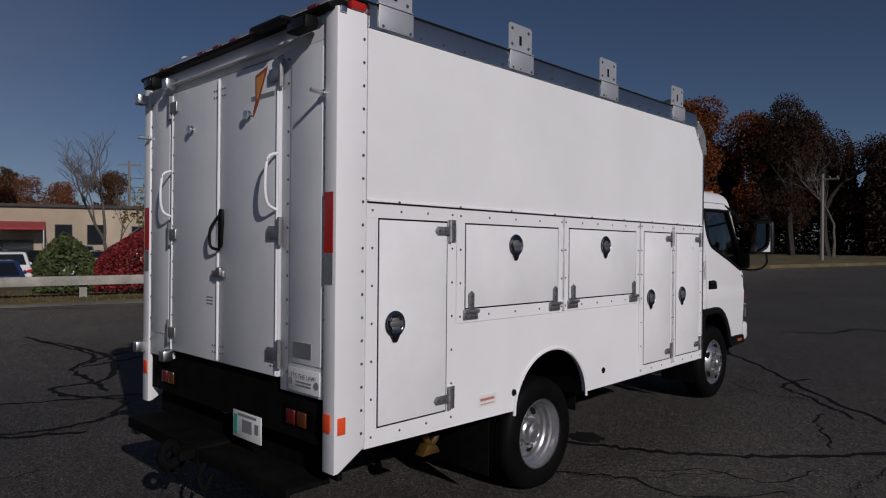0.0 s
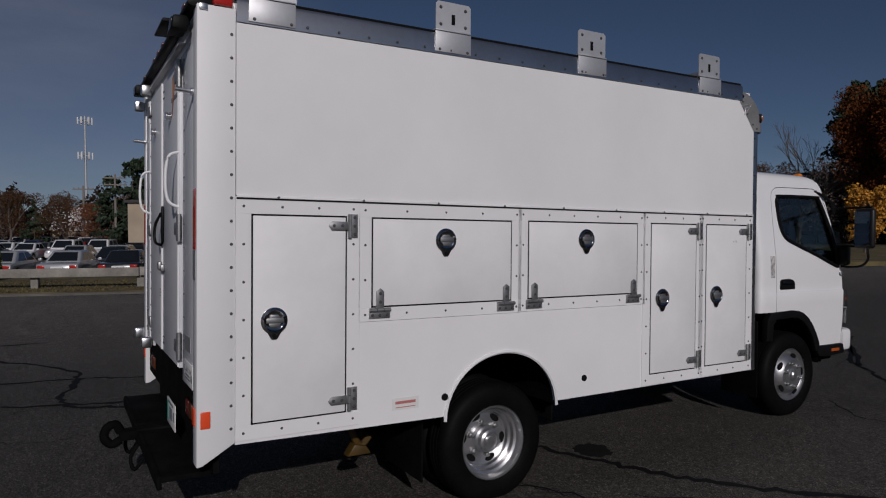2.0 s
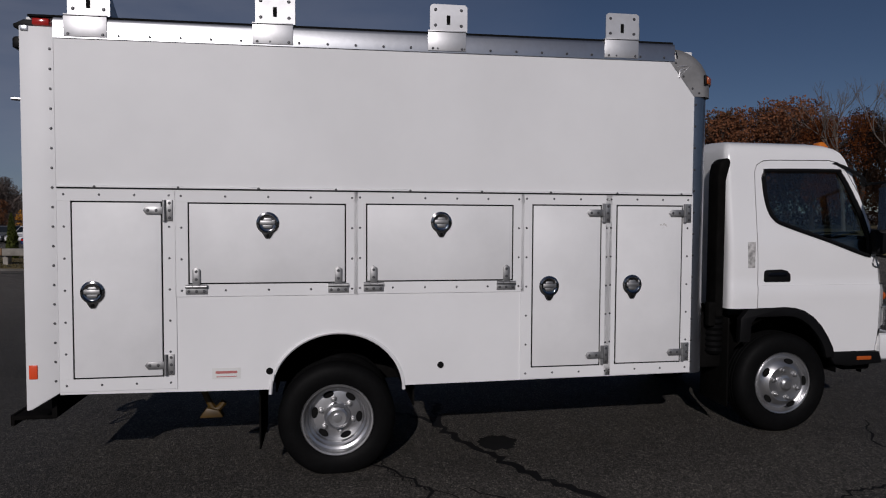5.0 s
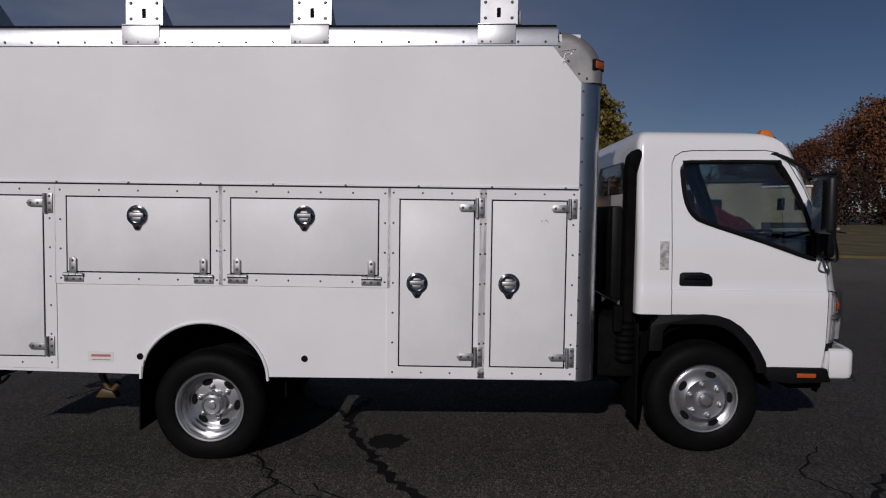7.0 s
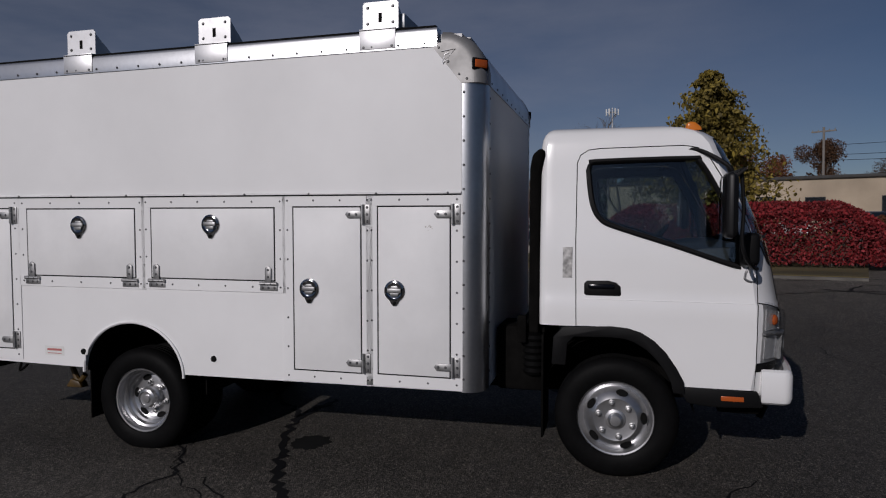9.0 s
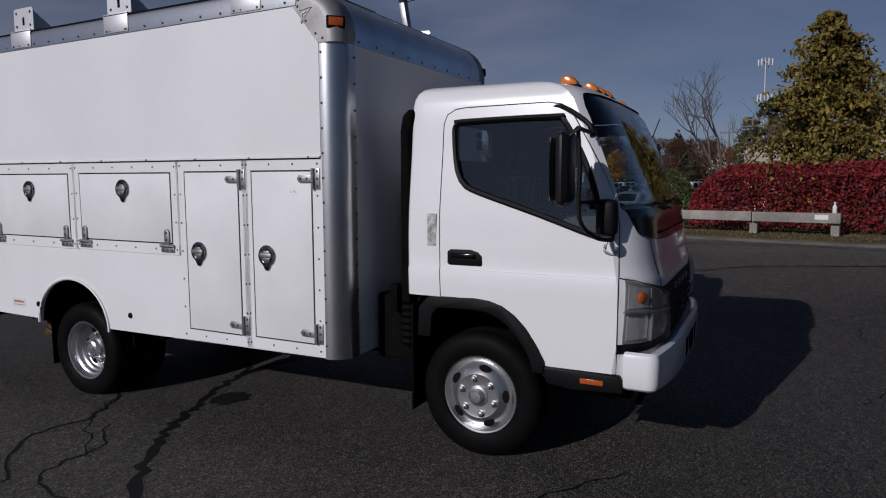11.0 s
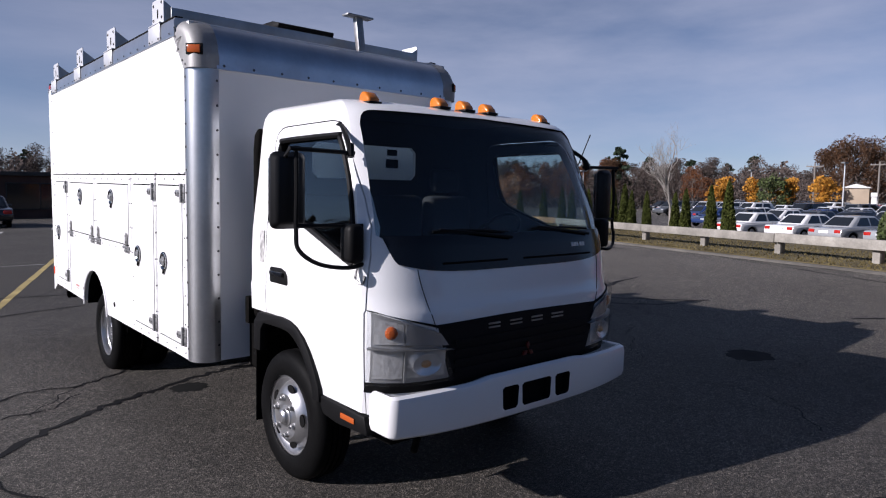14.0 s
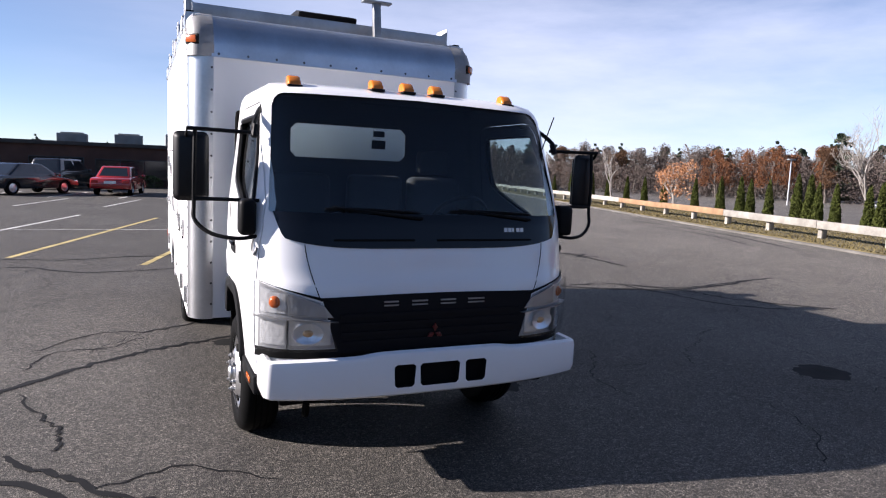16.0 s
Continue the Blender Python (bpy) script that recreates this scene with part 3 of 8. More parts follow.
def door_trim(y0, y1, z0, z1, w=0.085):
    bm = bmesh.new()
    g = 0.009
    t = 0.006
    box(bm, 0, t, y0 - w, y1 + w, z1 + g, z1 + w, 0.001, 1)
    box(bm, 0, t, y0 - w, y1 + w, z0 - w, z0 - g, 0.001, 1)
    box(bm, 0, t, y0 - w, y0 - g, z0 - g, z1 + g, 0.001, 1)
    box(bm, 0, t, y1 + g, y1 + w, z0 - g, z1 + g, 0.001, 1)
    part("door_frame", bm, WHITE, truck)
    # black sheet stands in for the dark of the shallow door gap
    bm = bmesh.new()
    box(bm, 0.0005, 0.0022, y0 - g, y1 + g, z0 - g, z1 + g)
    part("door_gap", bm, GAP, truck, "black sheet standing for the dark door gap")
    m = w * 0.55
    n_y, n_z = max(3, int((y1 - y0 + 2 * m) / 0.21)), max(3, int((z1 - z0 + 2 * m) / 0.17))
    rv = [(t, y, z) for y in np.linspace(y0 - m, y1 + m, n_y + 1) for z in (z0 - m, z1 + m)]
    rv += [(t, y, z) for z in np.linspace(z0 - m, z1 + m, n_z + 1)[1:-1] for y in (y0 - m, y1 + m)]
    part("frame_rivets", studs(rv, (1, 0, 0), 0.0078), RIVET, truck)["kind"] = "stuff"


latch_me = None
DOORS = [  # y0, y1, z0, z1, latch, hinges
    (0.272, 0.772, 0.745, 1.803, (0.380, 1.262), "side"),
    (0.936, 1.880, 1.312, 1.800, (1.404, 1.683), "drop"),
    (2.024, 2.986, 1.316, 1.803, (2.505, 1.693), "drop"),
    (3.134, 3.610, 0.722, 1.808, (3.246, 1.266), "side"),
    (3.734, 4.210, 0.727, 1.810, (3.846, 1.269), "side"),
]
for y0, y1, z0, z1, (ly, lz), kind in DOORS:
    door_trim(y0, y1, z0, z1)
    bm = bmesh.new()
    box(bm, 0.001, 0.0085, y0, y1, z0, z1, 0.0025)
    door = part("compartment_door", bm, WHITE_DOOR, truck, "white painted compartment door with scuffs")
    lm = latch_mesh()
    bmesh.ops.transform(lm, matrix=Matrix.Translation((0.009, ly, lz)), verts=lm.verts)
    part("latch", lm, DARKCHROME, door, "polished steel paddle latch")
    lm = latch_handle()
    bmesh.ops.transform(lm, matrix=Matrix.Translation((0.012, ly, lz)), verts=lm.verts)
    part("latch_handle", lm, STEEL, door)
    lm = bmesh.new()
    lathe(lm, [(0.010, 0.002), (0.010, 0.010), (0.0, 0.012)], 12, Matrix.Translation((0.012, ly, lz - 0.080)) @ Matrix.Rotation(radians(90), 4, "Y"))
    part("lock_cylinder", lm, GAP, door)
    if kind == "side":
        bolts = hinge(door, y1 + 0.035, z1 - 0.045, kind) + hinge(door, y1 + 0.035, z0 + 0.065, kind)
    else:
        bolts = hinge(door, y0 + 0.04, z0 - 0.035, kind) + hinge(door, y1 - 0.04, z0 - 0.035, kind)
    part("hinge_bolts", studs(bolts, (1, 0, 0), 0.0095, 0.004, 8), RIVET, door)["kind"] = "stuff"

# rubber plugs, maker's sticker and rear reflector on the skirt
for y, z in ((1.409, 0.748), (2.506, 0.752)):
    bm = bmesh.new()
    lathe(bm, [(0.022, 0), (0.021, 0.006), (0.012, 0.008), (0.0, 0.006)], 16, Matrix.Translation((0.0, y, z)) @ Matrix.Rotation(radians(90), 4, "Y"))
    part("rubber_plug", bm, GAP, truck)
bm = bmesh.new()
box(bm, 0.0, 0.002, 1.062, 1.232, 0.708, 0.777)
stick = part("maker_sticker", bm, LABEL_WHITE, truck, "small white sticker with red print")
bm = bmesh.new()
box(bm, 0.002, 0.003, 1.082, 1.212, 0.742, 0.758)
part("print_bar", bm, LABEL_RED, stick)
bm = bmesh.new()
box(bm, 0.002, 0.003, 1.085, 1.210, 0.720, 0.725)
part("print_bar", bm, LABEL_RED, stick)
bm = bmesh.new()
box(bm, 0.0, 0.008, 0.018, 0.066, 0.745, 0.83, 0.004)
part("side_reflector", bm, ORANGE_REFL, truck, "orange side reflector")

# ladder-rack brackets along both rails
for side_x, sgn in ((0.0, 1), (LEFT, -1)):
    for yc, w in ((0.378, 0.24), (1.453, 0.245), (2.548, 0.25), (3.75, 0.243)):
        bm = bmesh.new()
        xa, xb = side_x + 0.0145 * sgn, side_x + 0.020 * sgn
        box(bm, min(xa, xb), max(xa, xb), yc - w / 2 - 0.012, yc + w / 2 - 0.012, 2.786, 2.905, 0.002)
        box(bm, min(side_x - 0.10 * sgn, xb), max(side_x - 0.10 * sgn, xb), yc - w / 2 - 0.012, yc + w / 2 - 0.012, 2.9095, 2.916, 0.001)
        br = part("rack_bracket", lift(bm), BRACKET, truck, "pressed aluminium rack bracket")
        bm = bmesh.new()
        xa, xb = side_x - 0.012 * sgn, side_x - 0.006 * sgn
        prism(bm, [(yc - w / 2 + 0.004, 2.916), (yc + w / 2, 2.916), (yc + w / 2, 3.075), (yc + w / 2 - 0.015, 3.09), (yc - w / 2 + 0.02, 3.09), (yc - w / 2 + 0.004, 3.075)], "x", min(xa, xb), max(xa, xb))
        plate = part("upright_plate", lift(bm), BRACKET, br)
        bm = bmesh.new()
        xo = side_x - 0.0055 * sgn
        box(bm, min(xo, xo + 0.001 * sgn), max(xo, xo + 0.001 * sgn), yc - 0.012, yc + 0.012, 2.96, 3.02)
        part("slot", lift(bm), GAP, br)
        # bent gusset behind the plate
        bm = bmesh.new()
        prism(bm, [(side_x - 0.012 * sgn, 2.916), (side_x - 0.012 * sgn, 3.06), (side_x - 0.20 * sgn, 2.93), (side_x - 0.20 * sgn, 2.916)], "y", yc + w / 2 - 0.006, yc + w / 2)
        part("gusset", lift(bm), ALU_DULL, br)
        bo = [(xo, yc + dy, z) for dy in (-0.085, 0.085) for z in (2.955, 3.055)]
        part("plate_bolts", lift(studs(bo, (sgn, 0, 0), 0.011, 0.006, 8)), RIVET, br)["kind"] = "stuff"
        bo = [(side_x + 0.0205 * sgn, yc + dy, 2.80) for dy in (-0.105, 0.085)]
        part("bracket_bolts", lift(studs(bo, (sgn, 0, 0), 0.009, 0.005, 8)), RIVET, br)["kind"] = "stuff"
# cross rail of the rack, roof vent and T-shaped stop
bm = bmesh.new()
box(bm, LEFT + 0.05, -0.05, 3.86, 3.90, 2.955, 3.045, 0.004)
part("rack_cross_bar", bm, ALU_DULL, truck)
bm = bmesh.new()
prism(bm, [(3.30, 3.070), (3.80, 3.060), (3.82, 3.105), (3.70, 3.135), (3.34, 3.145)], "x", -1.41, -0.90, 0.01)
box(bm, -1.36, -0.95, 3.34, 3.76, 2.89, 3.08, 0.006)
part("roof_vent", bm, BLACK, truck, "black roof hatch")
bm = bmesh.new()
prism(bm, [(4.03, 2.885), (4.08, 2.885), (4.02, 3.22), (3.97, 3.22)], "x", -1.555, -1.49, 0.004)
box(bm, -1.65, -1.40, 3.95, 4.04, 3.218, 3.234, 0.003)
part("rack_stop", bm, STEEL, truck, "T-shaped steel rack stop")

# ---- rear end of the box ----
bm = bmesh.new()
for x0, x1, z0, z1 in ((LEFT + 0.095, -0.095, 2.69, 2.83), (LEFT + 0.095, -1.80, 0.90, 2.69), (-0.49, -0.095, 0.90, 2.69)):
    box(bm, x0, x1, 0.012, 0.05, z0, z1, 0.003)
part("rear_frame", bm, REARWHITE, truck, "off-white rear frame with faint stains")
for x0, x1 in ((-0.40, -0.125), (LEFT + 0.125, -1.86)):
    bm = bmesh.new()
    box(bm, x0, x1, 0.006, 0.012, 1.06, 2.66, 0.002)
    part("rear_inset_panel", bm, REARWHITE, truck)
bm = bmesh.new()
box(bm, -0.36, -0.20, 0.003, 0.006, 1.09, 1.17)
part("worn_sticker", bm, ALU_DULL, truck, "worn grey sticker")
bm = bmesh.new()
box(bm, -0.40, -0.125, 0.002, 0.010, 0.915, 1.035, 0.001)
notice = part("notice_plate", bm, LABEL_WHITE, truck, "white notice plate with dark lettering")
for x in (-0.375, -0.15):
    bm = bmesh.new()
    lathe(bm, [(0.02, 0), (0.02, 0.002), (0.0, 0.002)], 14, Matrix.Translation((x, 0.002, 0.965)) @ Matrix.Rotation(radians(90), 4, "X"))
    part("print_roundel", bm, LABEL_GREY, notice)
words = bpy.data.curves.new("lettering", "FONT")
words.body, words.size, words.align_x, words.extrude = "IT'S THE LAW!", 0.034, "CENTER", 0.0006
txt = new("lettering", words)
txt.matrix_world = pose(-0.262, 0.0012, 0.985, 90, 0, 0)
deps = bpy.context.evaluated_depsgraph_get()
me = bpy.data.meshes.new_from_object(txt.evaluated_get(deps))
me.materials.clear()
me.materials.append(LABEL_GREY)
bpy.data.objects.remove(txt)
shared("lettering", me, notice, pose(-0.262, 0.0012, 0.985, 90, 0, 0))
for z in (0.962, 0.945):
    bm = bmesh.new()
    box(bm, -0.33, -0.195, 0.0005, 0.002, z, z + 0.009)
    part("print_bar", bm, LABEL_GREY, notice)

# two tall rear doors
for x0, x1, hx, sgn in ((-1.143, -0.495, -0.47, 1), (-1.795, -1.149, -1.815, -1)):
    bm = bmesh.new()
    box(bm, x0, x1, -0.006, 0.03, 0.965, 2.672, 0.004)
    d = part("rear_door", bm, REARWHITE, truck, "tall off-white rear door with faint stains")
    bm = bmesh.new()
    xe = x1 - 0.012 if sgn > 0 else x0 + 0.012
    tube(bm, [(xe, -0.006, 0.97), (xe, -0.006, 2.66)], 0.008, 6)
    part("edge_seal", bm, WHITE, d)
    for z in (2.585, 1.742, 1.09):
        bm = bmesh.new()
        box(bm, min(hx - 0.01 * sgn, hx - 0.11 * sgn), max(hx - 0.01 * sgn, hx - 0.11 * sgn), -0.022, -0.006, z - 0.04, z + 0.03, 0.006)
        tube(bm, [(hx, -0.012, z - 0.075), (hx, -0.012, z + 0.075)], 0.014, 10)
        part("hinge", bm, STEEL, d, "dull steel door hinge")
    bm = bmesh.new()
    hxx = -0.505 if sgn > 0 else -1.80
    tube(bm, smooth_path([(hxx, -0.005, 2.16), (hxx - 0.01, -0.06, 2.13), (hxx - 0.012, -0.075, 2.0), (hxx - 0.01, -0.06, 1.89), (hxx, -0.005, 1.855)]), 0.0085, 8)
    part("grab_handle", bm, WHITE, d, "white bowed grab handle")
    kx = -0.80 if sgn > 0 else -1.50
    bm = bmesh.new()
    lathe(bm, [(0.027, 0), (0.027, 0.008), (0.018, 0.010), (0.018, 0.018), (0.025, 0.020), (0.025, 0.030), (0.0, 0.033)], 16, Matrix.Translation((kx, -0.006, 2.40)) @ Matrix.Rotation(radians(90), 4, "X"))
    part("door_bumper", bm, CHROME, d, "steel door stop knob")
    rv = [(x, -0.006, z) for x in (x0 + 0.03, x0 + 0.06, x1 - 0.06, x1 - 0.03) for z in (1.02, 1.06, 2.56, 2.60)]
    rv += [(x1 - 0.02 if sgn > 0 else x0 + 0.02, -0.006, z) for z in np.linspace(1.2, 2.5, 12)]
    part("door_rivets", studs(rv, (0, -1, 0), 0.007), RIVET, d)["kind"] = "stuff"
    if sgn > 0:
        lock_door = d
bm = bmesh.new()
tube(bm, [(-1.146, -0.010, 0.975), (-1.146, -0.010, 2.66)], 0.008, 6)
part("astragal", bm, WHITE, lock_door, "white strip over the gap between the doors")
bm = bmesh.new()
prism(bm, [(-1.13, 1.64), (-1.09, 1.66), (-1.075, 1.80), (-1.08, 1.88), (-1.12, 1.885), (-1.135, 1.80)], "y", -0.022, -0.006, 0.006)
rl = part("door_lock", bm, BLACK, lock_door, "black paddle lock")
bm = bmesh.new()
tube(bm, smooth_path([(-1.125, -0.02, 1.84), (-1.165, -0.05, 1.76), (-1.16, -0.05, 1.66), (-1.11, -0.02, 1.64)]), 0.009, 8)
part("lock_handle", bm, BLACK, rl)
bm = bmesh.new()
box(bm, -1.19, -1.05, -0.03, -0.006, 1.475, 1.515, 0.006)
box(bm, -1.115, -1.06, -0.045, -0.02, 1.485, 1.535, 0.008)
part("hasp", bm, STEEL, lock_door, "steel slide hasp")
bm = bmesh.new()
prism(bm, [(-0.738, 2.612), (-0.612, 2.645), (-0.622, 2.615), (-0.700, 2.462), (-0.752, 2.385), (-0.770, 2.392), (-0.735, 2.470)], "y", -0.0078, -0.006)
emb = part("door_emblem", bm, EMBLEM_BROWN, lock_door, "brown and gold angular emblem")
bm = bmesh.new()
prism(bm, [(-0.725, 2.595), (-0.640, 2.618), (-0.702, 2.492), (-0.722, 2.475)], "y", -0.0092, -0.0078)
part("emblem_centre", bm, GOLD, emb)
bm = bmesh.new()
box(bm, -0.78, -0.54, -0.0075, -0.006, 2.475, 2.50)
part("print_bar", bm, LABEL_GREY, lock_door)
bm = bmesh.new()
for z in (1.345, 1.325, 1.305):
    box(bm, -1.29, -1.21, 0.0 - 0.0075, -0.006, z, z + 0.008)
part("print_bar", bm, LABEL_GREY, lock_door)

# header: gutter, clearance lamps and flood lamps
bm = bmesh.new()
prism(bm, [(-0.035, 2.822), (-0.04, 2.842), (0.02, 2.872), (0.09, 2.872), (0.09, 2.822), (-0.01, 2.815)], "x", LEFT + 0.02, -0.02, 0.004)
part("rear_header", bm, BLACK, truck, "dark rubbered rear header strip")
bm = bmesh.new()
prism(bm, [(-0.020, 2.728), (-0.022, 2.738), (0.012, 2.746), (0.012, 2.728)], "x", -1.86, -0.42, 0.002)
part("drip_gutter", bm, WHITE, truck)
for x in (-0.72, -0.94, -1.14, -1.34, -1.9, -0.16):
    bm = bmesh.new()
    box(bm, x - 0.04, x + 0.04, -0.042, -0.015, 2.835, 2.858, 0.006)
    part("clearance_lamp", bm, DARK_RED, truck, "dark red clearance lamp")
bm = bmesh.new()
box(bm, -0.03, 0.016, 0.075, 0.17, 2.832, 2.875, 0.01)
part("clearance_lamp", bm, RED_LENS, truck, "red clearance lamp")
bm = bmesh.new()
box(bm, 0.0, 0.012, 0.01, 0.05, 2.80, 2.83, 0.003)
part("corner_bracket", bm, ALU, truck)
for x, w in ((-0.22, 0.17), (-1.99, 0.14)):
    bm = bmesh.new()
    prism(bm, [(-0.095, 2.73), (-0.09, 2.80), (-0.02, 2.805), (-0.005, 2.765), (-0.02, 2.732)], "x", x - w / 2, x + w / 2, 0.012)
    fl = part("flood_lamp", bm, BLACK, truck, "black rear flood lamp")
    bm = bmesh.new()
    box(bm, x - w / 2 + 0.015, x + w / 2 - 0.015, -0.097, -0.092, 2.738, 2.79, 0.002)
    part("lamp_glass", bm, SATIN, fl)
bm = bmesh.new()
prism(bm, [(-0.12, 2.805), (-0.04, 2.81), (-0.04, 2.832), (-0.115, 2.828)], "x", -0.62, -0.31, 0.008)
part("light_bar", bm, BLACK, truck, "flat black light bar")
for x, z, w in ((-1.79, 2.735, 0.08), (LEFT + 0.02, 2.70, 0.08), (-1.80, 0.93, 0.08), (LEFT + 0.02, 0.945, 0.07)):
    bm = bmesh.new()
    box(bm, x - w / 2, x + w / 2, -0.07, 0.0, z - 0.04, z + 0.035, 0.012)
    part("corner_casting", bm, ALU, truck, "cast aluminium corner fitting")
for x, out in ((-0.095, 1), (LEFT + 0.09, -1)):
    bm = bmesh.new()
    tube(bm, [(x, 0.02, 2.415), (x, -0.085, 2.42)], 0.011, 8)
    tube(bm, [(x, 0.0, 2.415), (x, -0.012, 2.415)], 0.02, 10)
    part("rear_peg", bm, ALU, truck, "steel peg")
for x in (-0.055, LEFT + 0.055):
    bm = bmesh.new()
    box(bm, x - 0.035, x + 0.035, -0.003, 0.0, 1.63, 1.93)
    part("red_reflective_tape", bm, RED_LENS, truck, "strip of red reflective tape")
    bm = bmesh.new()
    box(bm, x - 0.035, x + 0.035, -0.003, 0.0, 1.48, 1.626)
    part("white_reflective_tape", bm, ALU_DULL, truck)
    bm = bmesh.new()
    box(bm, x - 0.03, x + 0.03, -0.008, 0.0, 0.755, 0.845, 0.004)
    part("rear_reflector", bm, ORANGE_REFL, truck, "orange rear reflector")
rv = [(-0.105, 0.011, z) for z in np.linspace(1.0, 2.65, 12)] + [(-0.43, 0.011, z) for z in np.linspace(1.0, 2.65, 14)] + [(LEFT + 0.105, 0.011, z) for z in np.linspace(1.0, 2.65, 12)]
part("rear_frame_rivets", studs(rv, (0, -1, 0), 0.008), RIVET, truck)["kind"] = "stuff"

# black apron, lamps, number plate, step and hitch
bm = bmesh.new()
box(bm, LEFT + 0.10, -0.10, 0.10, 0.13, 0.48, 0.96)
box(bm, LEFT + 0.10, -0.10, 0.02, 0.13, 0.945, 0.965)
part("rear_apron", bm, UNDER, truck, "black sheet-steel rear apron")
for x in (-0.36, LEFT + 0.36):
    bm = bmesh.new()
    box(bm, x - 0.15, x + 0.15, 0.03, 0.10, 0.70, 0.83, 0.01)
    tl = part("tail_lamp", bm, BLACK, truck, "recessed tail lamp in a black housing")
    for dx, mt in ((-0.05, TAIL_RED), (0.05, TAIL_AMBER)):
        bm = bmesh.new()
        box(bm, x + dx - 0.04, x + dx + 0.04, 0.018, 0.034, 0.725, 0.805, 0.008)
        part("lens", bm, mt, tl)
bm = bmesh.new()
box(bm, -0.955, -0.650, -0.006, 0.0, 0.565, 0.717, 0.002)
lp = part("number_plate", bm, LABEL_WHITE, truck, "white number plate with green tab")
bm = bmesh.new()
box(bm, -0.94, -0.905, -0.008, -0.006, 0.585, 0.695)
part("tab", bm, PLATE_GREEN, lp)
for x0, x1, z0, z1 in ((-0.85, -0.745, 0.605, 0.675), (-0.715, -0.675, 0.615, 0.67), (-0.90, -0.70, 0.692, 0.706)):
    bm = bmesh.new()
    box(bm, x0, x1, -0.0075, -0.006, z0, z1)
    part("print_bar", bm, LABEL_GREY, lp)
bm = bmesh.new()
box(bm, LEFT + 0.16, -0.16, -0.15, 0.10, 0.455, 0.485, 0.006)
box(bm, LEFT + 0.16, -0.16, -0.16, -0.135, 0.42, 0.49, 0.006)
part("step_bumper", bm, UNDER, truck, "black steel step bumper")
bm = bmesh.new()
box(bm, -1.21, -1.07, -0.165, 0.3, 0.40, 0.50, 0.008)
box(bm, -1.19, -1.09, -0.26, -0.16, 0.43, 0.49, 0.01)
tube(bm, smooth_path([(-1.14, -0.25, 0.48), (-1.14, -0.28, 0.53), (-1.14, -0.33, 0.51), (-1.14, -0.34, 0.45), (-1.14, -0.30, 0.41), (-1.14, -0.25, 0.43)]), 0.028, 8)
part("pintle_hitch", bm, UNDER, truck, "black pintle hook hitch")
for x in (-1.32, -0.96):
    bm = bmesh.new()
    tube(bm, smooth_path([(x, -0.17, 0.44), (x, -0.21, 0.36), (x + 0.03, -0.19, 0.30), (x, -0.13, 0.36)]), 0.012, 6)
    part("safety_chain", bm, UNDER, truck)
bm = bmesh.new()
lathe(bm, [(0.04, 0), (0.04, 0.03), (0.0, 0.035)], 14, Matrix.Translation((-1.17, 0.08, 0.78)) @ Matrix.Rotation(radians(90), 4, "X"))
box(bm, -1.215, -1.125, 0.05, 0.09, 0.64, 0.75, 0.01)
part("trailer_socket", bm, STEEL, truck, "steel trailer socket")

# ---- chassis ----
bm = bmesh.new()
for x in (-0.78, -1.60):
    box(bm, x - 0.04, x + 0.04, 0.13, 5.9, 0.50, 0.68, 0.006)
for y in (0.5, 1.1, 2.6, 3.4, 4.3, 5.0):
    box(bm, -1.60, -0.78, y - 0.05, y + 0.05, 0.53, 0.65)
part("chassis_frame", bm, UNDER, truck, "black ladder chassis")
bm = bmesh.new()
tube(bm, [(-0.25, 1.838, 0.40), (LEFT + 0.25, 1.838, 0.42)], 0.07, 12)
lathe(bm, [(0.0, -0.17), (0.12, -0.13), (0.17, 0.0), (0.12, 0.13), (0.0, 0.17)], 18, Matrix.Translation((-1.15, 1.838, 0.42)))
part("rear_axle", bm, UNDER, truck)
bm = bmesh.new()
tube(bm, [(-0.36, 5.232, 0.44), (LEFT + 0.30, 5.232, 0.47)], 0.055, 10)
part("front_axle", bm, UNDER, truck)
bm = bmesh.new()
box(bm, -1.95, -1.64, 2.7, 3.7, 0.42, 0.68, 0.03)
part("fuel_tank", bm, UNDER, truck)
bm = bmesh.new()
box(bm, -0.70, -0.35, 4.45, 4.78, 0.58, 1.02, 0.03)
part("battery_box", bm, UNDER, truck)
bm = bmesh.new()
box(bm, -1.95, -0.45, 4.46, 4.74, 0.6, 0.9, 0.02)
box(bm, -1.75, -0.62, 4.86, 5.9, 0.62, 1.0, 0.04)
part("engine_block", bm, UNDER, truck, "dark engine and gearbox under the cab")
for y0, x0, x1, z1 in ((1.33, -0.66, -0.14, 0.68), (1.33, LEFT + 0.14, LEFT + 0.66, 0.68), (2.34, -0.66, -0.14, 0.66), (2.34, LEFT + 0.14, LEFT + 0.66, 0.66)):
    bm = bmesh.new()
    box(bm, x0, x1, y0, y0 + 0.012, 0.20 if y0 < 2 else 0.45, z1, 0.003)
    part("mud_flap", bm, UNDER, truck, "black rubber mud flap")
bm = bmesh.new()
tube(bm, smooth_path([(-0.36, 0.93, 0.64), (-0.36, 0.96, 0.52), (-0.36, 1.02, 0.42), (-0.36, 1.08, 0.47)]), 0.022, 8)
prism(bm, [(0.92, 0.37), (1.08, 0.37), (1.05, 0.42), (0.97, 0.44)], "x", -0.40, -0.32, 0.01)
part("tie_down_hook", bm, YELLOW_CHOCK, truck, "yellow painted steel hook under the body")


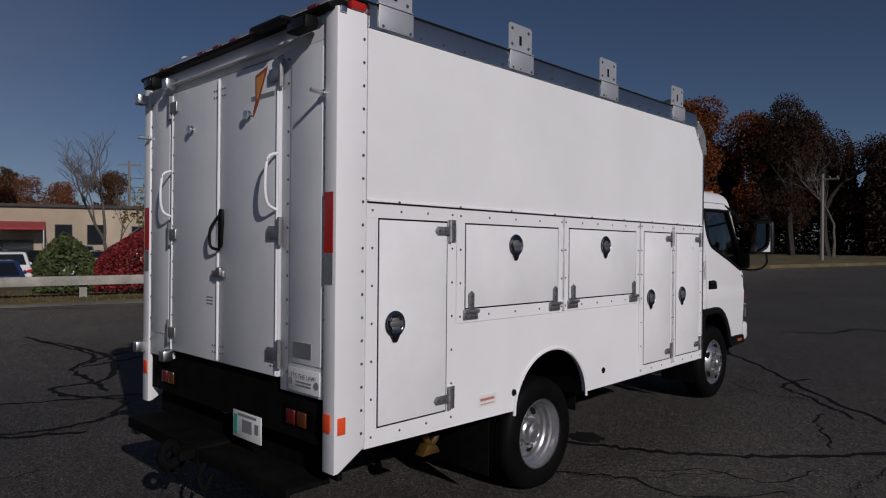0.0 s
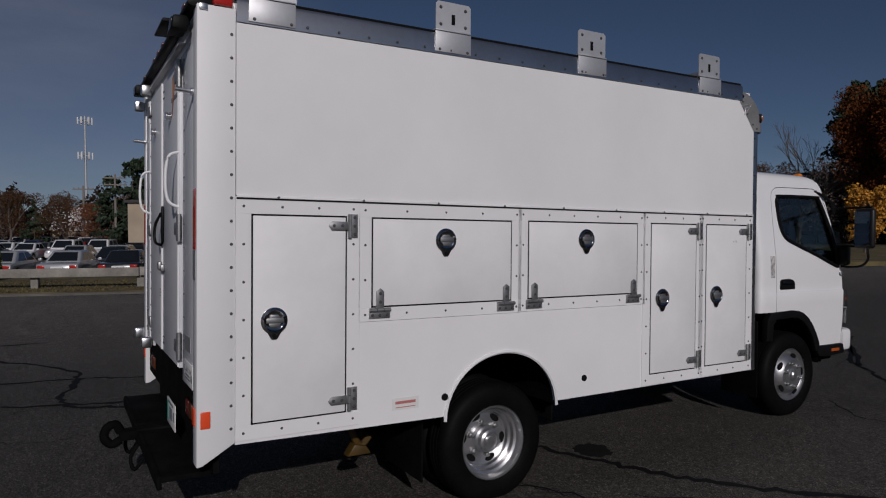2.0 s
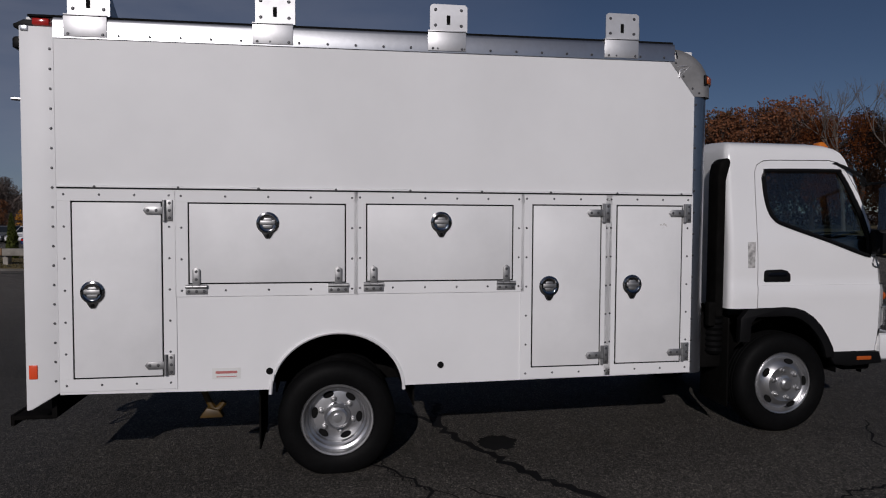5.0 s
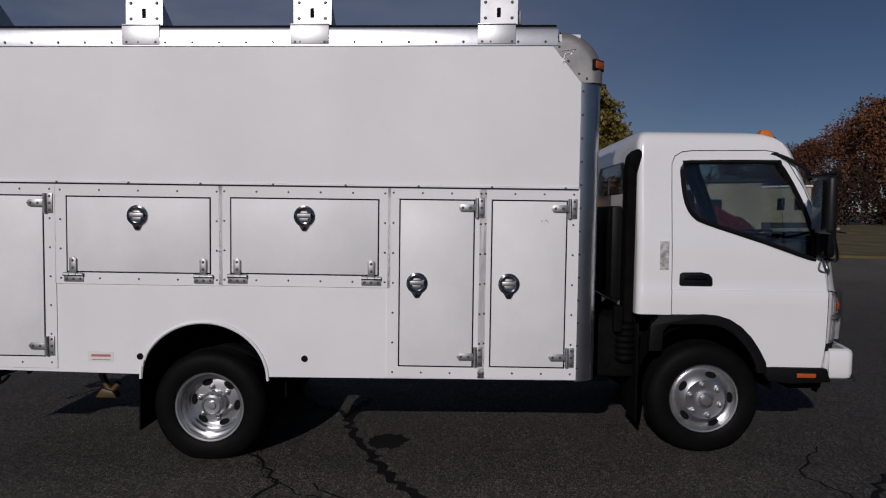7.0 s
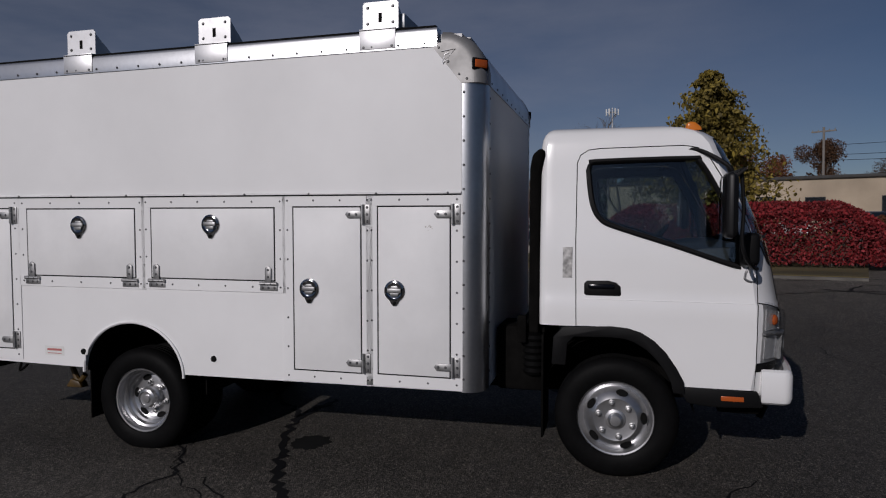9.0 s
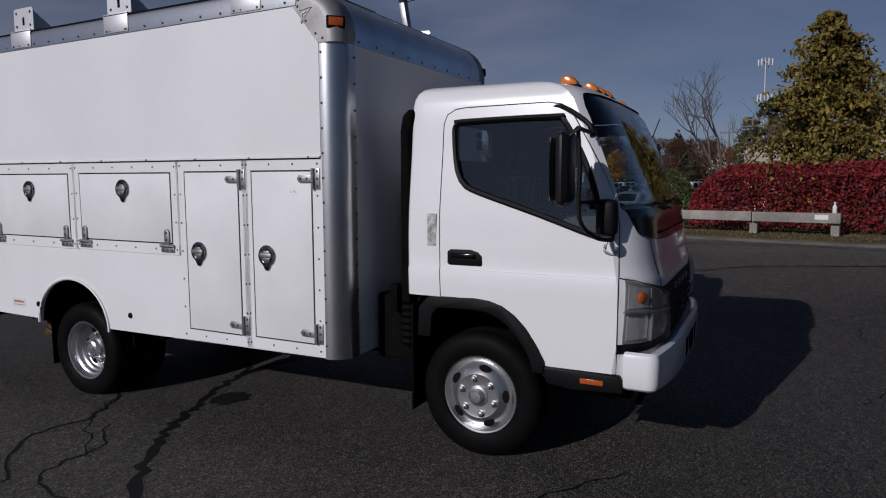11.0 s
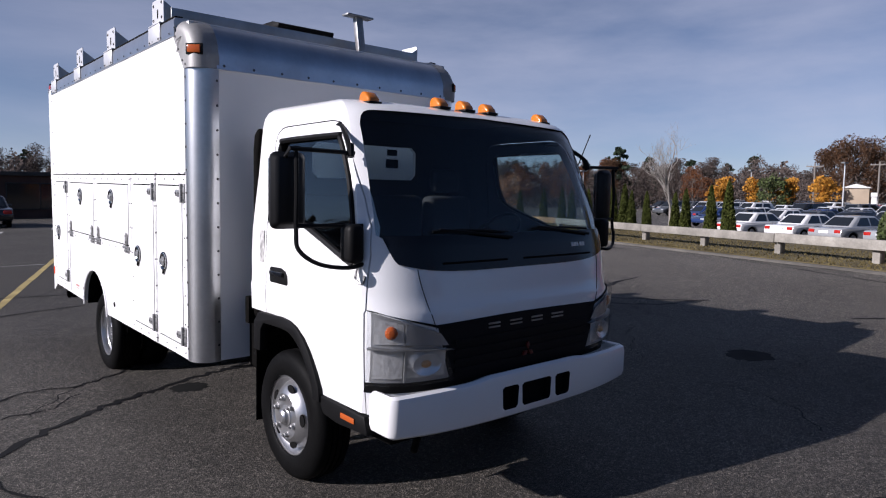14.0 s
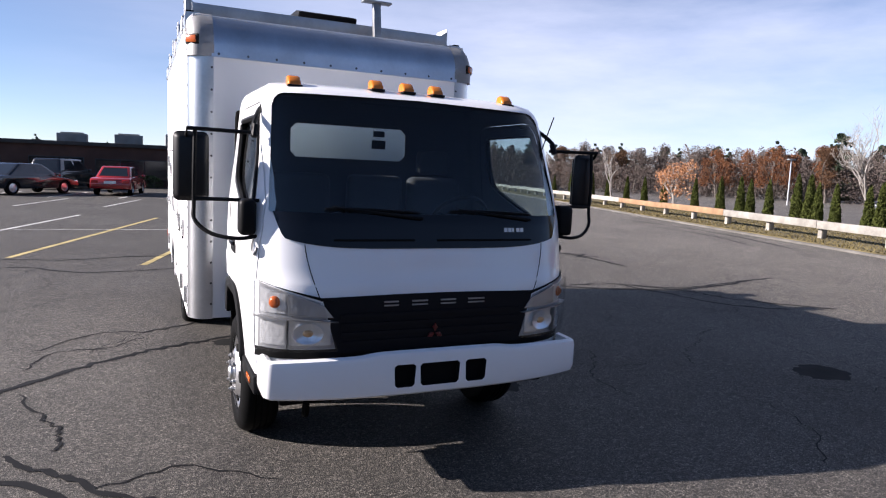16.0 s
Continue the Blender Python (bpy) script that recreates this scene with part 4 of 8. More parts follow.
# ---- wheels ----
def wheel_parts(m, dish, tyre_w=0.215):
    """One wheel whose axle points along local +z (outwards); dish: rear wheel, hollow outwards."""
    bm = bmesh.new()
    w = tyre_w
    if dish:
        prof = [(0.238, 0.0), (0.244, -0.010), (0.226, -0.013), (0.218, -0.030), (0.215, -0.058), (0.200, -0.066), (0.196, -0.098), (0.182, -0.108), (0.176, -0.132), (0.160, -0.142), (0.120, -0.134), (0.0, -0.130)]
    else:
        prof = [(0.238, 0.0), (0.244, -0.010), (0.228, -0.014), (0.216, -0.035), (0.200, -0.045), (0.192, -0.030), (0.165, 0.000), (0.135, 0.018), (0.118, 0.014), (0.0, 0.010)]
    lathe(bm, prof, 40, m)
    wheel = part("wheel", bm, SILVER, truck, "silver-painted steel wheel, slightly dirty")
    bm = bmesh.new()
    R = 0.388
    tprof = [(0.236, -0.006), (0.252, 0.006), (0.300, 0.012), (0.345, 0.006), (0.372, -0.012), (R - 0.003, -0.035), (R, -0.05)]
    for gx in (0.072, 0.108, 0.144):
        tprof += [(R, -gx + 0.006), (R - 0.009, -gx + 0.005), (R - 0.009, -gx - 0.005), (R, -gx - 0.006)]
    tprof += [(R, -w + 0.05), (R - 0.003, -w + 0.035), (0.372, -w + 0.012), (0.345, -w - 0.006), (0.25, -w - 0.004), (0.236, -w)]
    lathe(bm, tprof, 48, m)
    part("tyre", bm, RUBBER, wheel, "black rubber truck tyre")
    bm = bmesh.new()
    if dish:
        lathe(bm, [(0.088, -0.135), (0.086, -0.095), (0.074, -0.085), (0.072, -0.05), (0.058, -0.042), (0.056, -0.052), (0.03, -0.054), (0.028, -0.042), (0.0, -0.04)], 24, m)
        lug_r, lug_h, hole_r, hole_h = 0.112, -0.133, 0.138, -0.1345
    else:
        lathe(bm, [(0.080, 0.004), (0.078, 0.010), (0.066, 0.011), (0.063, 0.020), (0.048, 0.024), (0.044, 0.042), (0.032, 0.052), (0.0, 0.055)], 24, m)
        lug_r, lug_h, hole_r, hole_h = 0.108, 0.012, 0.166, 0.0035
    part("hub", bm, SILVER, wheel, "bare metal hub")
    for k in range(6):
        a = radians(60 * k + 12)
        bm = bmesh.new()
        lathe(bm, [(0.022, 0), (0.022, 0.006), (0.0165, 0.008), (0.0155, 0.026), (0.008, 0.029), (0.007, 0.040), (0.0, 0.041)], 8, m @ Matrix.Translation((lug_r * math.cos(a), lug_r * math.sin(a), lug_h)))
        part("lug_nut", bm, STEEL, wheel)
    for k in range(5 if not dish else 6):
        a = 2 * math.pi * k / (5 if not dish else 6) + 0.4
        bm = bmesh.new()
        tilt = 0.16 if not dish else -0.05
        mm = m @ Matrix.Rotation(a, 4, "Z") @ Matrix.Translation((hole_r + (0.008 if not dish else 0.012), 0, hole_h - 0.003)) @ Matrix.Rotation(tilt, 4, "Y") @ Matrix.Diagonal((0.72, 1.25, 1, 1))
        lathe(bm, [(0.030, -0.004), (0.030, 0.0035), (0.0, 0.0025)], 18, mm)
        part("hand_hole", bm, GAP, wheel)


OUT = Matrix.Rotation(radians(90), 4, "Y")
INW = Matrix.Rotation(radians(-90), 4, "Y")
for x, y, r, d, turn in ((-0.245, 5.232, 0.383, False, OUT), (2 * CX + 0.245, 5.232, 0.383, False, INW), (-0.088, 1.834, 0.356, True, OUT), (-0.36, 1.834, 0.356, True, OUT), (LEFT + 0.088, 1.834, 0.356, True, INW), (LEFT + 0.36, 1.834, 0.356, True, INW)):
    wheel_parts(Matrix.Translation((x, y, ground_z(x, y) + r)) @ turn, d)
# dark wheel wells
well = [(1.838 + 0.425 * math.cos(a), 0.60 + 0.385 * math.sin(a)) for a in (math.pi * i / 20 for i in range(21))]
for x0, x1 in ((-0.66, -0.03), (LEFT + 0.03, LEFT + 0.66)):
    bm = bmesh.new()
    for a, b in zip(well, well[1:]):
        bm.faces.new([bm.verts.new(p) for p in ((x0, *a), (x1, *a), (x1, *b), (x0, *b))])
    part("rear_wheel_well", bm, UNDER, truck)

# ---- cab shell: rows of height, half width, front, corner sweep ----
CAB = [(0.66, 0.963, 6.200, 0.175), (0.86, 0.971, 6.238, 0.185), (1.05, 0.977, 6.245, 0.19), (1.215, 0.983, 6.240, 0.19), (1.232, 0.976, 6.232, 0.188), (1.40, 0.977, 6.200, 0.18), (1.55, 0.970, 6.165, 0.17),
       (1.70, 0.953, 6.118, 0.16), (1.90, 0.927, 6.035, 0.14), (2.10, 0.908, 5.945, 0.125), (2.20, 0.897, 5.893, 0.118), (2.245, 0.888, 5.855, 0.115), (2.280, 0.872, 5.80, 0.11), (2.305, 0.842, 5.72, 0.10), (2.324, 0.780, 5.60, 0.09), (2.336, 0.615, 5.45, 0.06)]
REAR = 4.745


def cab_at(z):
    for a, b in zip(CAB, CAB[1:]):
        if a[0] <= z <= b[0]:
            t = (z - a[0]) / (b[0] - a[0])
            return [p + (q - p) * t for p, q in zip(a, b)]
    return list(CAB[0] if z < CAB[0][0] else CAB[-1])


def front_y(x, z):
    _, hw, yf, d = cab_at(z)
    r = min(1.0, abs(x - CX) / hw)
    return yf - d * (0.75 * r ** 6 + 0.25 * r ** 14) - 0.012 * r * r


def cab_section(z, hw, yf, d):
    pts = []
    n = 40
    for i in range(n + 1):
        r = math.sin(math.pi / 2 * (2 * i / n - 1)) if True else 0
        x = CX - hw * r
        rr = abs(r)
        pts.append((x, yf - d * (0.75 * rr ** 6 + 0.25 * rr ** 14) - 0.012 * rr * rr, z))
    y_side = yf - d - 0.012
    up = max(0.0, z - 2.2)
    inset = 0.166 - math.sqrt(0.166 ** 2 - min(up, 0.1655) ** 2)
    yr = REAR + inset
    rc = 0.045
    for y in np.linspace(y_side - 0.05, yr + rc, 22):
        pts.append((CX - hw, y, z))
    for i in range(1, 6):
        a = math.pi / 2 * i / 5
        pts.append((CX - hw + rc * (1 - math.cos(a)), yr + rc - rc * math.sin(a), z))
    for x in np.linspace(CX - hw + rc + 0.05, CX + hw - rc - 0.05, 12):
        pts.append((x, yr, z))
    for i in range(5, 0, -1):
        a = math.pi / 2 * i / 5
        pts.append((CX + hw - rc * (1 - math.cos(a)), yr + rc - rc * math.sin(a), z))
    for y in np.linspace(yr + rc, y_side - 0.05, 22):
        pts.append((CX + hw, y, z))
    return pts


def cab_solid(shrink=0.0):
    bm = bmesh.new()
    rings = []
    zs = [r[0] for r in CAB]
    levels = sorted(set(zs + [0.75, 0.96, 1.12, 1.31, 1.47, 1.62, 1.80, 2.0]))
    for z in levels:
        _, hw, yf, d = cab_at(z)
        ring = cab_section(z, hw, yf, d)
        if shrink:
            c = Vector((CX, 5.45, 1.5))
            ring = [(c.x + (x - c.x) * (1 - shrink / 0.95), c.y + (y - c.y) * (1 - shrink / 0.7), z if z > 0.7 else z - 0.1) for x, y, z in ring]
            ring = [(x, y, min(z, CAB[-1][0] - shrink) if z > 2.2 else z) for x, y, z in ring]
        rings.append([bm.verts.new(p) for p in ring])
    for a, b in zip(rings, rings[1:]):
        k = len(a)
        for i in range(k):
            bm.faces.new((a[i], a[(i + 1) % k], b[(i + 1) % k], b[i]))
    bm.faces.new(rings[0][::-1])
    bm.faces.new(rings[-1])
    return bm


DOOR_LINE = [(4.985, 1.055), (4.978, 1.6), (4.98, 2.09), (5.0, 2.14), (5.05, 2.17), (5.12, 2.178), (5.62, 2.185), (5.70, 2.17), (5.76, 2.12), (5.86, 1.95), (5.95, 1.78), (6.01, 1.64), (6.035, 1.5), (6.045, 1.2), (6.042, 0.86), (6.038, 0.70), (5.640, 0.70), (5.63, 0.74),
             (5.59, 0.82), (5.53, 0.905), (5.46, 0.975), (5.38, 1.025), (5.30, 1.05), (5.2, 1.056)]
WINDOW_LINE = [(5.047, 2.05), (5.065, 2.085), (5.10, 2.10), (5.66, 2.108), (5.71, 2.09), (5.79, 1.96), (5.875, 1.78), (5.93, 1.60), (5.935, 1.48), (5.915, 1.455), (5.6, 1.562), (5.22, 1.684), (5.13, 1.73), (5.085, 1.80), (5.062, 1.9)]
ARCH_CUT = [(4.6, 0.4), (4.6, 1.052)] + [(5.2, 1.052), (5.30, 1.045), (5.38, 1.02), (5.46, 0.97), (5.53, 0.90), (5.59, 0.815), (5.628, 0.735), (5.636, 0.60), (5.64, 0.4)]
WS_R, WS_RT = -0.300, -0.352
WINDSCREEN = [(WS_R, 1.60), (WS_R - 0.010, 1.75), (WS_R - 0.027, 1.95), (WS_RT + 0.008, 2.165), (WS_RT - 0.006, 2.205), (WS_RT - 0.03, 2.230), (WS_RT - 0.06, 2.241), (CX, 2.257)]
WINDSCREEN = WINDSCREEN + [(2 * CX - x, z) for x, z in WINDSCREEN[:-1][::-1]] + [(2 * CX - WS_R - 0.02, 1.585), (CX, 1.575), (WS_R + 0.02 - 0.04, 1.585)]


def grown(line, g):
    c = Vector((sum(p[0] for p in line) / len(line), sum(p[1] for p in line) / len(line)))
    res = []
    k = len(line)
    area = sum(line[i][0] * line[(i + 1) % k][1] - line[(i + 1) % k][0] * line[i][1] for i in range(k))
    s = 1 if area > 0 else -1
    for i in range(k):
        a, b, d = Vector(line[i - 1]), Vector(line[i]), Vector(line[(i + 1) % k])
        t = (d - a).normalized()
        nrm = Vector((t.y, -t.x)) * s
        res.append(tuple(b + nrm * g))
    return res


def hollow_cab():
    ob = new("cab_shell", bpy.data.meshes.new("cab_shell"))
    bm = cab_solid()
    bmesh.ops.recalc_face_normals(bm, faces=bm.faces)
    bm.to_mesh(ob.data)
    bm.free()
    ob.data.materials.append(CABWHITE)
    return cut(ob, [cutter(cab_solid(0.03), LINER)])


def prism_cutter(pts, axis, a0, a1, mat=None):
    bm = bmesh.new()
    prism(bm, pts, axis, a0, a1)
    return cutter(bm, mat)


def finish(ob, mat, parent, label, name):
    ob.name = name
    if not ob.data.materials:
        ob.data.materials.append(mat)
    ob.data.shade_smooth()
    ob.data.set_sharp_from_angle(angle=radians(30))
    ob.parent = parent
    ob["label"] = label
    return ob


cab = cut(hollow_cab(), [prism_cutter(ARCH_CUT, "x", -3, 1), prism_cutter(grown(DOOR_LINE, 0.006), "x", CX + 0.6, 0.5, BLACK), prism_cutter(grown(DOOR_LINE, 0.006), "x", -3, CX - 0.6, BLACK),
                         prism_cutter(WINDSCREEN, "y", 5.5, 6.6, BLACK), prism_cutter([(-0.70, 1.89), (-0.66, 1.93), (-0.66, 2.09), (-0.70, 2.13), (-1.50, 2.13), (-1.54, 2.09), (-1.54, 1.93), (-1.50, 1.89)], "y", 4.5, 5.0)])
finish(cab, CABWHITE, truck, "glossy white cab-over cab", "cab")
door_parts = []
for x0, x1, label in ((CX + 0.6, 0.5, "white cab door with dark window frame"), (-3, CX - 0.6, "white cab door")):
    d = cut(hollow_cab(), [prism_cutter(DOOR_LINE, "x", x0, x1)], "INTERSECT")
    d = cut(d, [prism_cutter(WINDOW_LINE, "x", -3, 1, BLACK)])
    door_parts.append(finish(d, CABWHITE, truck, label, "cab_door"))


def patch(outline_fn, us, vs, off, thick=0.006):
    """A skin of points (u, v) on the cab, set off by off metres, with thickness."""
    bm = bmesh.new()
    g = [[bm.verts.new(outline_fn(u, v, off)) for v in vs] for u in us]
    h = [[bm.verts.new(outline_fn(u, v, off - thick)) for v in vs] for u in us]
    nu, nv = len(us), len(vs)
    for i in range(nu - 1):
        for j in range(nv - 1):
            bm.faces.new((g[i][j], g[i + 1][j], g[i + 1][j + 1], g[i][j + 1]))
            bm.faces.new((h[i][j], h[i][j + 1], h[i + 1][j + 1], h[i + 1][j]))
    for i in range(nu - 1):
        bm.faces.new((g[i][0], h[i][0], h[i + 1][0], g[i + 1][0]))
        bm.faces.new((g[i][-1], g[i + 1][-1], h[i + 1][-1], h[i][-1]))
    for j in range(nv - 1):
        bm.faces.new((g[0][j], g[0][j + 1], h[0][j + 1], h[0][j]))
        bm.faces.new((g[-1][j], h[-1][j], h[-1][j + 1], g[-1][j + 1]))
    return bm


def front_patch(xr, xl, z0, z1, off, nx=28, nz=10, thick=0.006):
    """xr, xl, z0, z1 may be functions of the other coordinate's fraction."""
    def fn(u, v, o):
        a, b = (z0(u) if callable(z0) else z0), (z1(u) if callable(z1) else z1)
        z = a + (b - a) * v
        p, q = (xr(v) if callable(xr) else xr), (xl(v) if callable(xl) else xl)
        x = p + (q - p) * u
        y = front_y(x, z)
        dx = (front_y(x + 0.004, z) - front_y(x - 0.004, z)) / 0.008
        dz = (front_y(x, z + 0.01) - front_y(x, z - 0.01)) / 0.02
        nrm = Vector((-dx, 1, -dz)).normalized()
        return Vector((x, y, z)) + nrm * o
    us = [0.5 - 0.5 * math.cos(math.pi * i / nx) for i in range(nx + 1)]
    return patch(fn, us, [i / nz for i in range(nz + 1)], off, thick)


# windscreen, black cowl panel, wipers
bm = front_patch(lambda v: WS_R + 0.012 - 0.060 * v, lambda v: 2 * CX - WS_R - 0.012 + 0.060 * v, 1.575, lambda u: 2.246 + 0.016 * math.sin(math.pi * u), -0.004, thick=0.005)
ws = part("windscreen", bm, SCREEN, truck, "tinted curved windscreen")
ws.visible_shadow = False
bm = front_patch(lambda v: -0.375 + 0.055 * v ** 0.7, lambda v: 2 * CX + 0.375 - 0.055 * v ** 0.7, lambda u: 1.408 + 0.05 * abs(2 * u - 1) ** 5, 1.596, 0.006, thick=0.010)
cowl = part("cowl_panel", bm, SATIN, truck, "black panel below the windscreen")
bm = bmesh.new()
for x0, x1 in ((-0.62, -1.08), (-1.22, -1.85)):
    tube(bm, [(x, front_y(x, 1.455) + 0.008, 1.455) for x in np.linspace(x0, x1, 12)], 0.006, 6)
part("air_slot", bm, GAP, cowl)
for k in range(5):
    x0 = -1.664 - 0.0285 * k
    bm = front_patch(x0, x0 - (0.022 if k != 2 else 0.012), 1.500, 1.524, 0.009, 2, 2, 0.003)
    part("badge_block", bm, LABEL_WHITE, cowl, "small pale badge block")
for x0, z0, x1, z1 in ((-1.13, 1.575, -0.62, 1.63), (-1.85, 1.575, -1.36, 1.63)):
    bm = bmesh.new()
    pts = [(x0 + (x1 - x0) * t, front_y(x0 + (x1 - x0) * t, z0 + (z1 - z0) * t) + 0.022, z0 + (z1 - z0) * t) for t in np.linspace(0, 1, 8)]
    tube(bm, pts, 0.009, 6, 0.006)
    xm = x0 + 0.55 * (x1 - x0)
    pts = [(x, front_y(x, z) + 0.012, z) for x, z in ((xm + 0.27, 1.618), (xm + 0.1, 1.622), (xm - 0.1, 1.616), (xm - 0.27, 1.605))]
    tube(bm, pts, 0.007, 6)
    part("wiper", bm, BLACK, truck, "black windscreen wiper")
# bonnet seams
for x in (-0.47, 2 * CX + 0.47):
    s = 1 if x > CX else -1
    bm = bmesh.new()
    tube(bm, [(x - s * 0.08 * t ** 1.5, front_y(x - s * 0.08 * t ** 1.5, 1.43 - 0.30 * t) + 0.0005, 1.43 - 0.30 * t) for t in np.linspace(0, 1, 10)], 0.0025, 5)
    part("bonnet_seam", bm, GAP, truck)

# grille with slats, plain lettering bars and red emblem
bm = front_patch(lambda v: -0.64 + 0.085 * v, lambda v: 2 * CX + 0.64 - 0.085 * v, 0.845, lambda u: 1.15 + 0.012 * math.sin(math.pi * u), 0.006, 28, 8, 0.02)
grille = part("grille", bm, GRILLE, truck, "black plastic grille")
for z in (0.90, 0.95, 1.0, 1.05):
    bm = front_patch(-0.66, 2 * CX + 0.66, z - 0.010, z + 0.010, 0.016, 20, 2, 0.012)
    part("slat", bm, GRILLE, grille)
for x0, x1 in ((-0.895, -0.980), (-1.060, -1.155), (-1.235, -1.330), (-1.410, -1.515)):
    bm = front_patch(x0, x1, 1.116, 1.125, 0.013, 4, 1, 0.006)
    letter = part("letter_block", bm, STEEL, grille, "plain slim chromed block")
    bm = front_patch(x0, x1, 1.096, 1.104, 0.013, 4, 1, 0.006)
    part("letter_foot", bm, STEEL, letter)
bm = bmesh.new()
yy = front_y(CX, 0.94) + 0.024
for a in (90, 210, 330):
    c, q = math.cos(radians(a)), math.sin(radians(a))
    prism(bm, [(CX + c * u - q * v, 0.936 + q * u + c * v) for u, v in ((0.005, 0), (0.028, 0.0145), (0.052, 0), (0.028, -0.0145))], "y", yy - 0.014, yy, 0.002)
part("emblem", bm, DARK_RED, grille, "dark red emblem of three plain lozenges")

# headlamps
for s in (1, -1):
    def sx(x):
        return x if s > 0 else 2 * CX - x
    zt = lambda u: 1.222 - 0.10 * (u if s > 0 else u)
    bm = front_patch(sx(-0.252), lambda v: sx(-0.632 + 0.085 * v), 0.872, zt, 0.006, 16, 8, 0.012)
    hl = part("headlamp", bm, LAMP_DARK, truck, "clear-lensed headlamp with amber indicator")
    bm = front_patch(sx(-0.246), lambda v: sx(-0.640 + 0.085 * v), 0.866, lambda u: zt(u) + 0.006, 0.040, 16, 8, 0.004)
    ln = part("lens", bm, LENS, hl)
    ln.visible_shadow = False
    bm = front_patch(sx(-0.246), lambda v: sx(-0.640 + 0.085 * v), lambda u: 1.043 - 0.02 * u, lambda u: 1.052 - 0.02 * u, 0.036, 16, 1, 0.03)
    part("lamp_divider", bm, STEEL, hl)
    bm = front_patch(sx(-0.378), sx(-0.386), 0.88, 1.04, 0.036, 2, 6, 0.03)
    part("lamp_divider", bm, STEEL, hl)
    # upper tray with its amber indicator, lower boxes with bowl and bulb
    bm = front_patch(sx(-0.385), lambda v: sx(-0.615 + 0.05 * v), lambda u: 1.062 - 0.018 * u, lambda u: zt(0.35 + 0.6 * u) - 0.018, 0.016, 10, 5, 0.006)
    part("fluted_plate", bm, LAMP_GREY, hl)
    for x, z, r, mt, nm in ((-0.318, 1.124, 0.034, INDICATOR, "indicator"), (-0.480, 0.962, 0.056, REFLECTOR, "reflector_bowl")):
        xx = sx(x)
        y = front_y(xx, z) + (0.012 if nm == "indicator" else 0.029)
        dx = (front_y(xx + 0.01, z) - front_y(xx - 0.01, z)) / 0.02
        bm = bmesh.new()
        m = Matrix.Translation((xx, y, z)) @ Vector((-dx * 0.8, 1, 0)).to_track_quat("Z", "Y").to_matrix().to_4x4() @ Matrix.Diagonal((1.45 if x < -0.4 else 0.95, 1.0, 1, 1))
        lathe(bm, [(0.0, -0.012), (0.3 * r, -0.010), (0.7 * r, -0.003), (r, 0.005)] if nm != "indicator" else [(r, 0), (r * 0.85, 0.012), (r * 0.5, 0.019), (0, 0.022)], 18, m)
        bowl = part(nm, bm, mt, hl, "amber indicator" if nm == "indicator" else "", 8)
        if nm == "reflector_bowl":
            bm = bmesh.new()
            lathe(bm, [(0.020, -0.011), (0.018, -0.003), (0.011, 0.004), (0, 0.006)], 12, m)
            part("bulb", bm, BULB, bowl)
    for xa, xb in ((-0.262, -0.372), (-0.392, -0.600)):
        bm = front_patch(sx(xa), sx(xb), 0.892, 1.032, 0.011, 8, 4, 0.004)
        part("lamp_tray", bm, REFLECTOR, hl)
    bm = front_patch(sx(-0.262), sx(-0.375), lambda u: 1.066, lambda u: 1.195 - 0.03 * u, 0.011, 6, 4, 0.004)
    part("indicator_reflector", bm, REFLECTOR, hl)
    # dark rim round the lamp
    bm = front_patch(sx(-0.240), lambda v: sx(-0.648 + 0.085 * v), lambda u: zt(u) + 0.005, lambda u: zt(u) + 0.010, 0.010, 16, 1, 0.012)
    part("lamp_rim", bm, BLACK, hl)
# dark gasket strip under the lamps
bm = front_patch(-0.238, 2 * CX + 0.238, 0.815, 0.868, 0.003, 30, 2, 0.03)
part("lower_valance", bm, BLACK, truck)

# bumper with three slots
BX = -1.225           # middle of the bumper


def bumper_line():
    """Its outer edge from above: short straight sides, tight corners, a slightly bowed face."""
    def face(a):
        return 6.325 - 0.075 * abs(a) ** 3
    r = 0.062
    end = (0.98 - r) / 0.98
    half = [(0.98, 6.08), (0.98, 6.14)] + [(0.98 - r + r * math.cos(a), face(end) - r + r * math.sin(a)) for a in (math.pi / 2 * i / 7 for i in range(8))]
    half += [(0.98 * end * (1 - i / 16), face(end * (1 - i / 16))) for i in range(1, 16)]
    return [(BX + x, y) for x, y in half] + [(BX, face(0))] + [(BX - x, y) for x, y in half[::-1]]


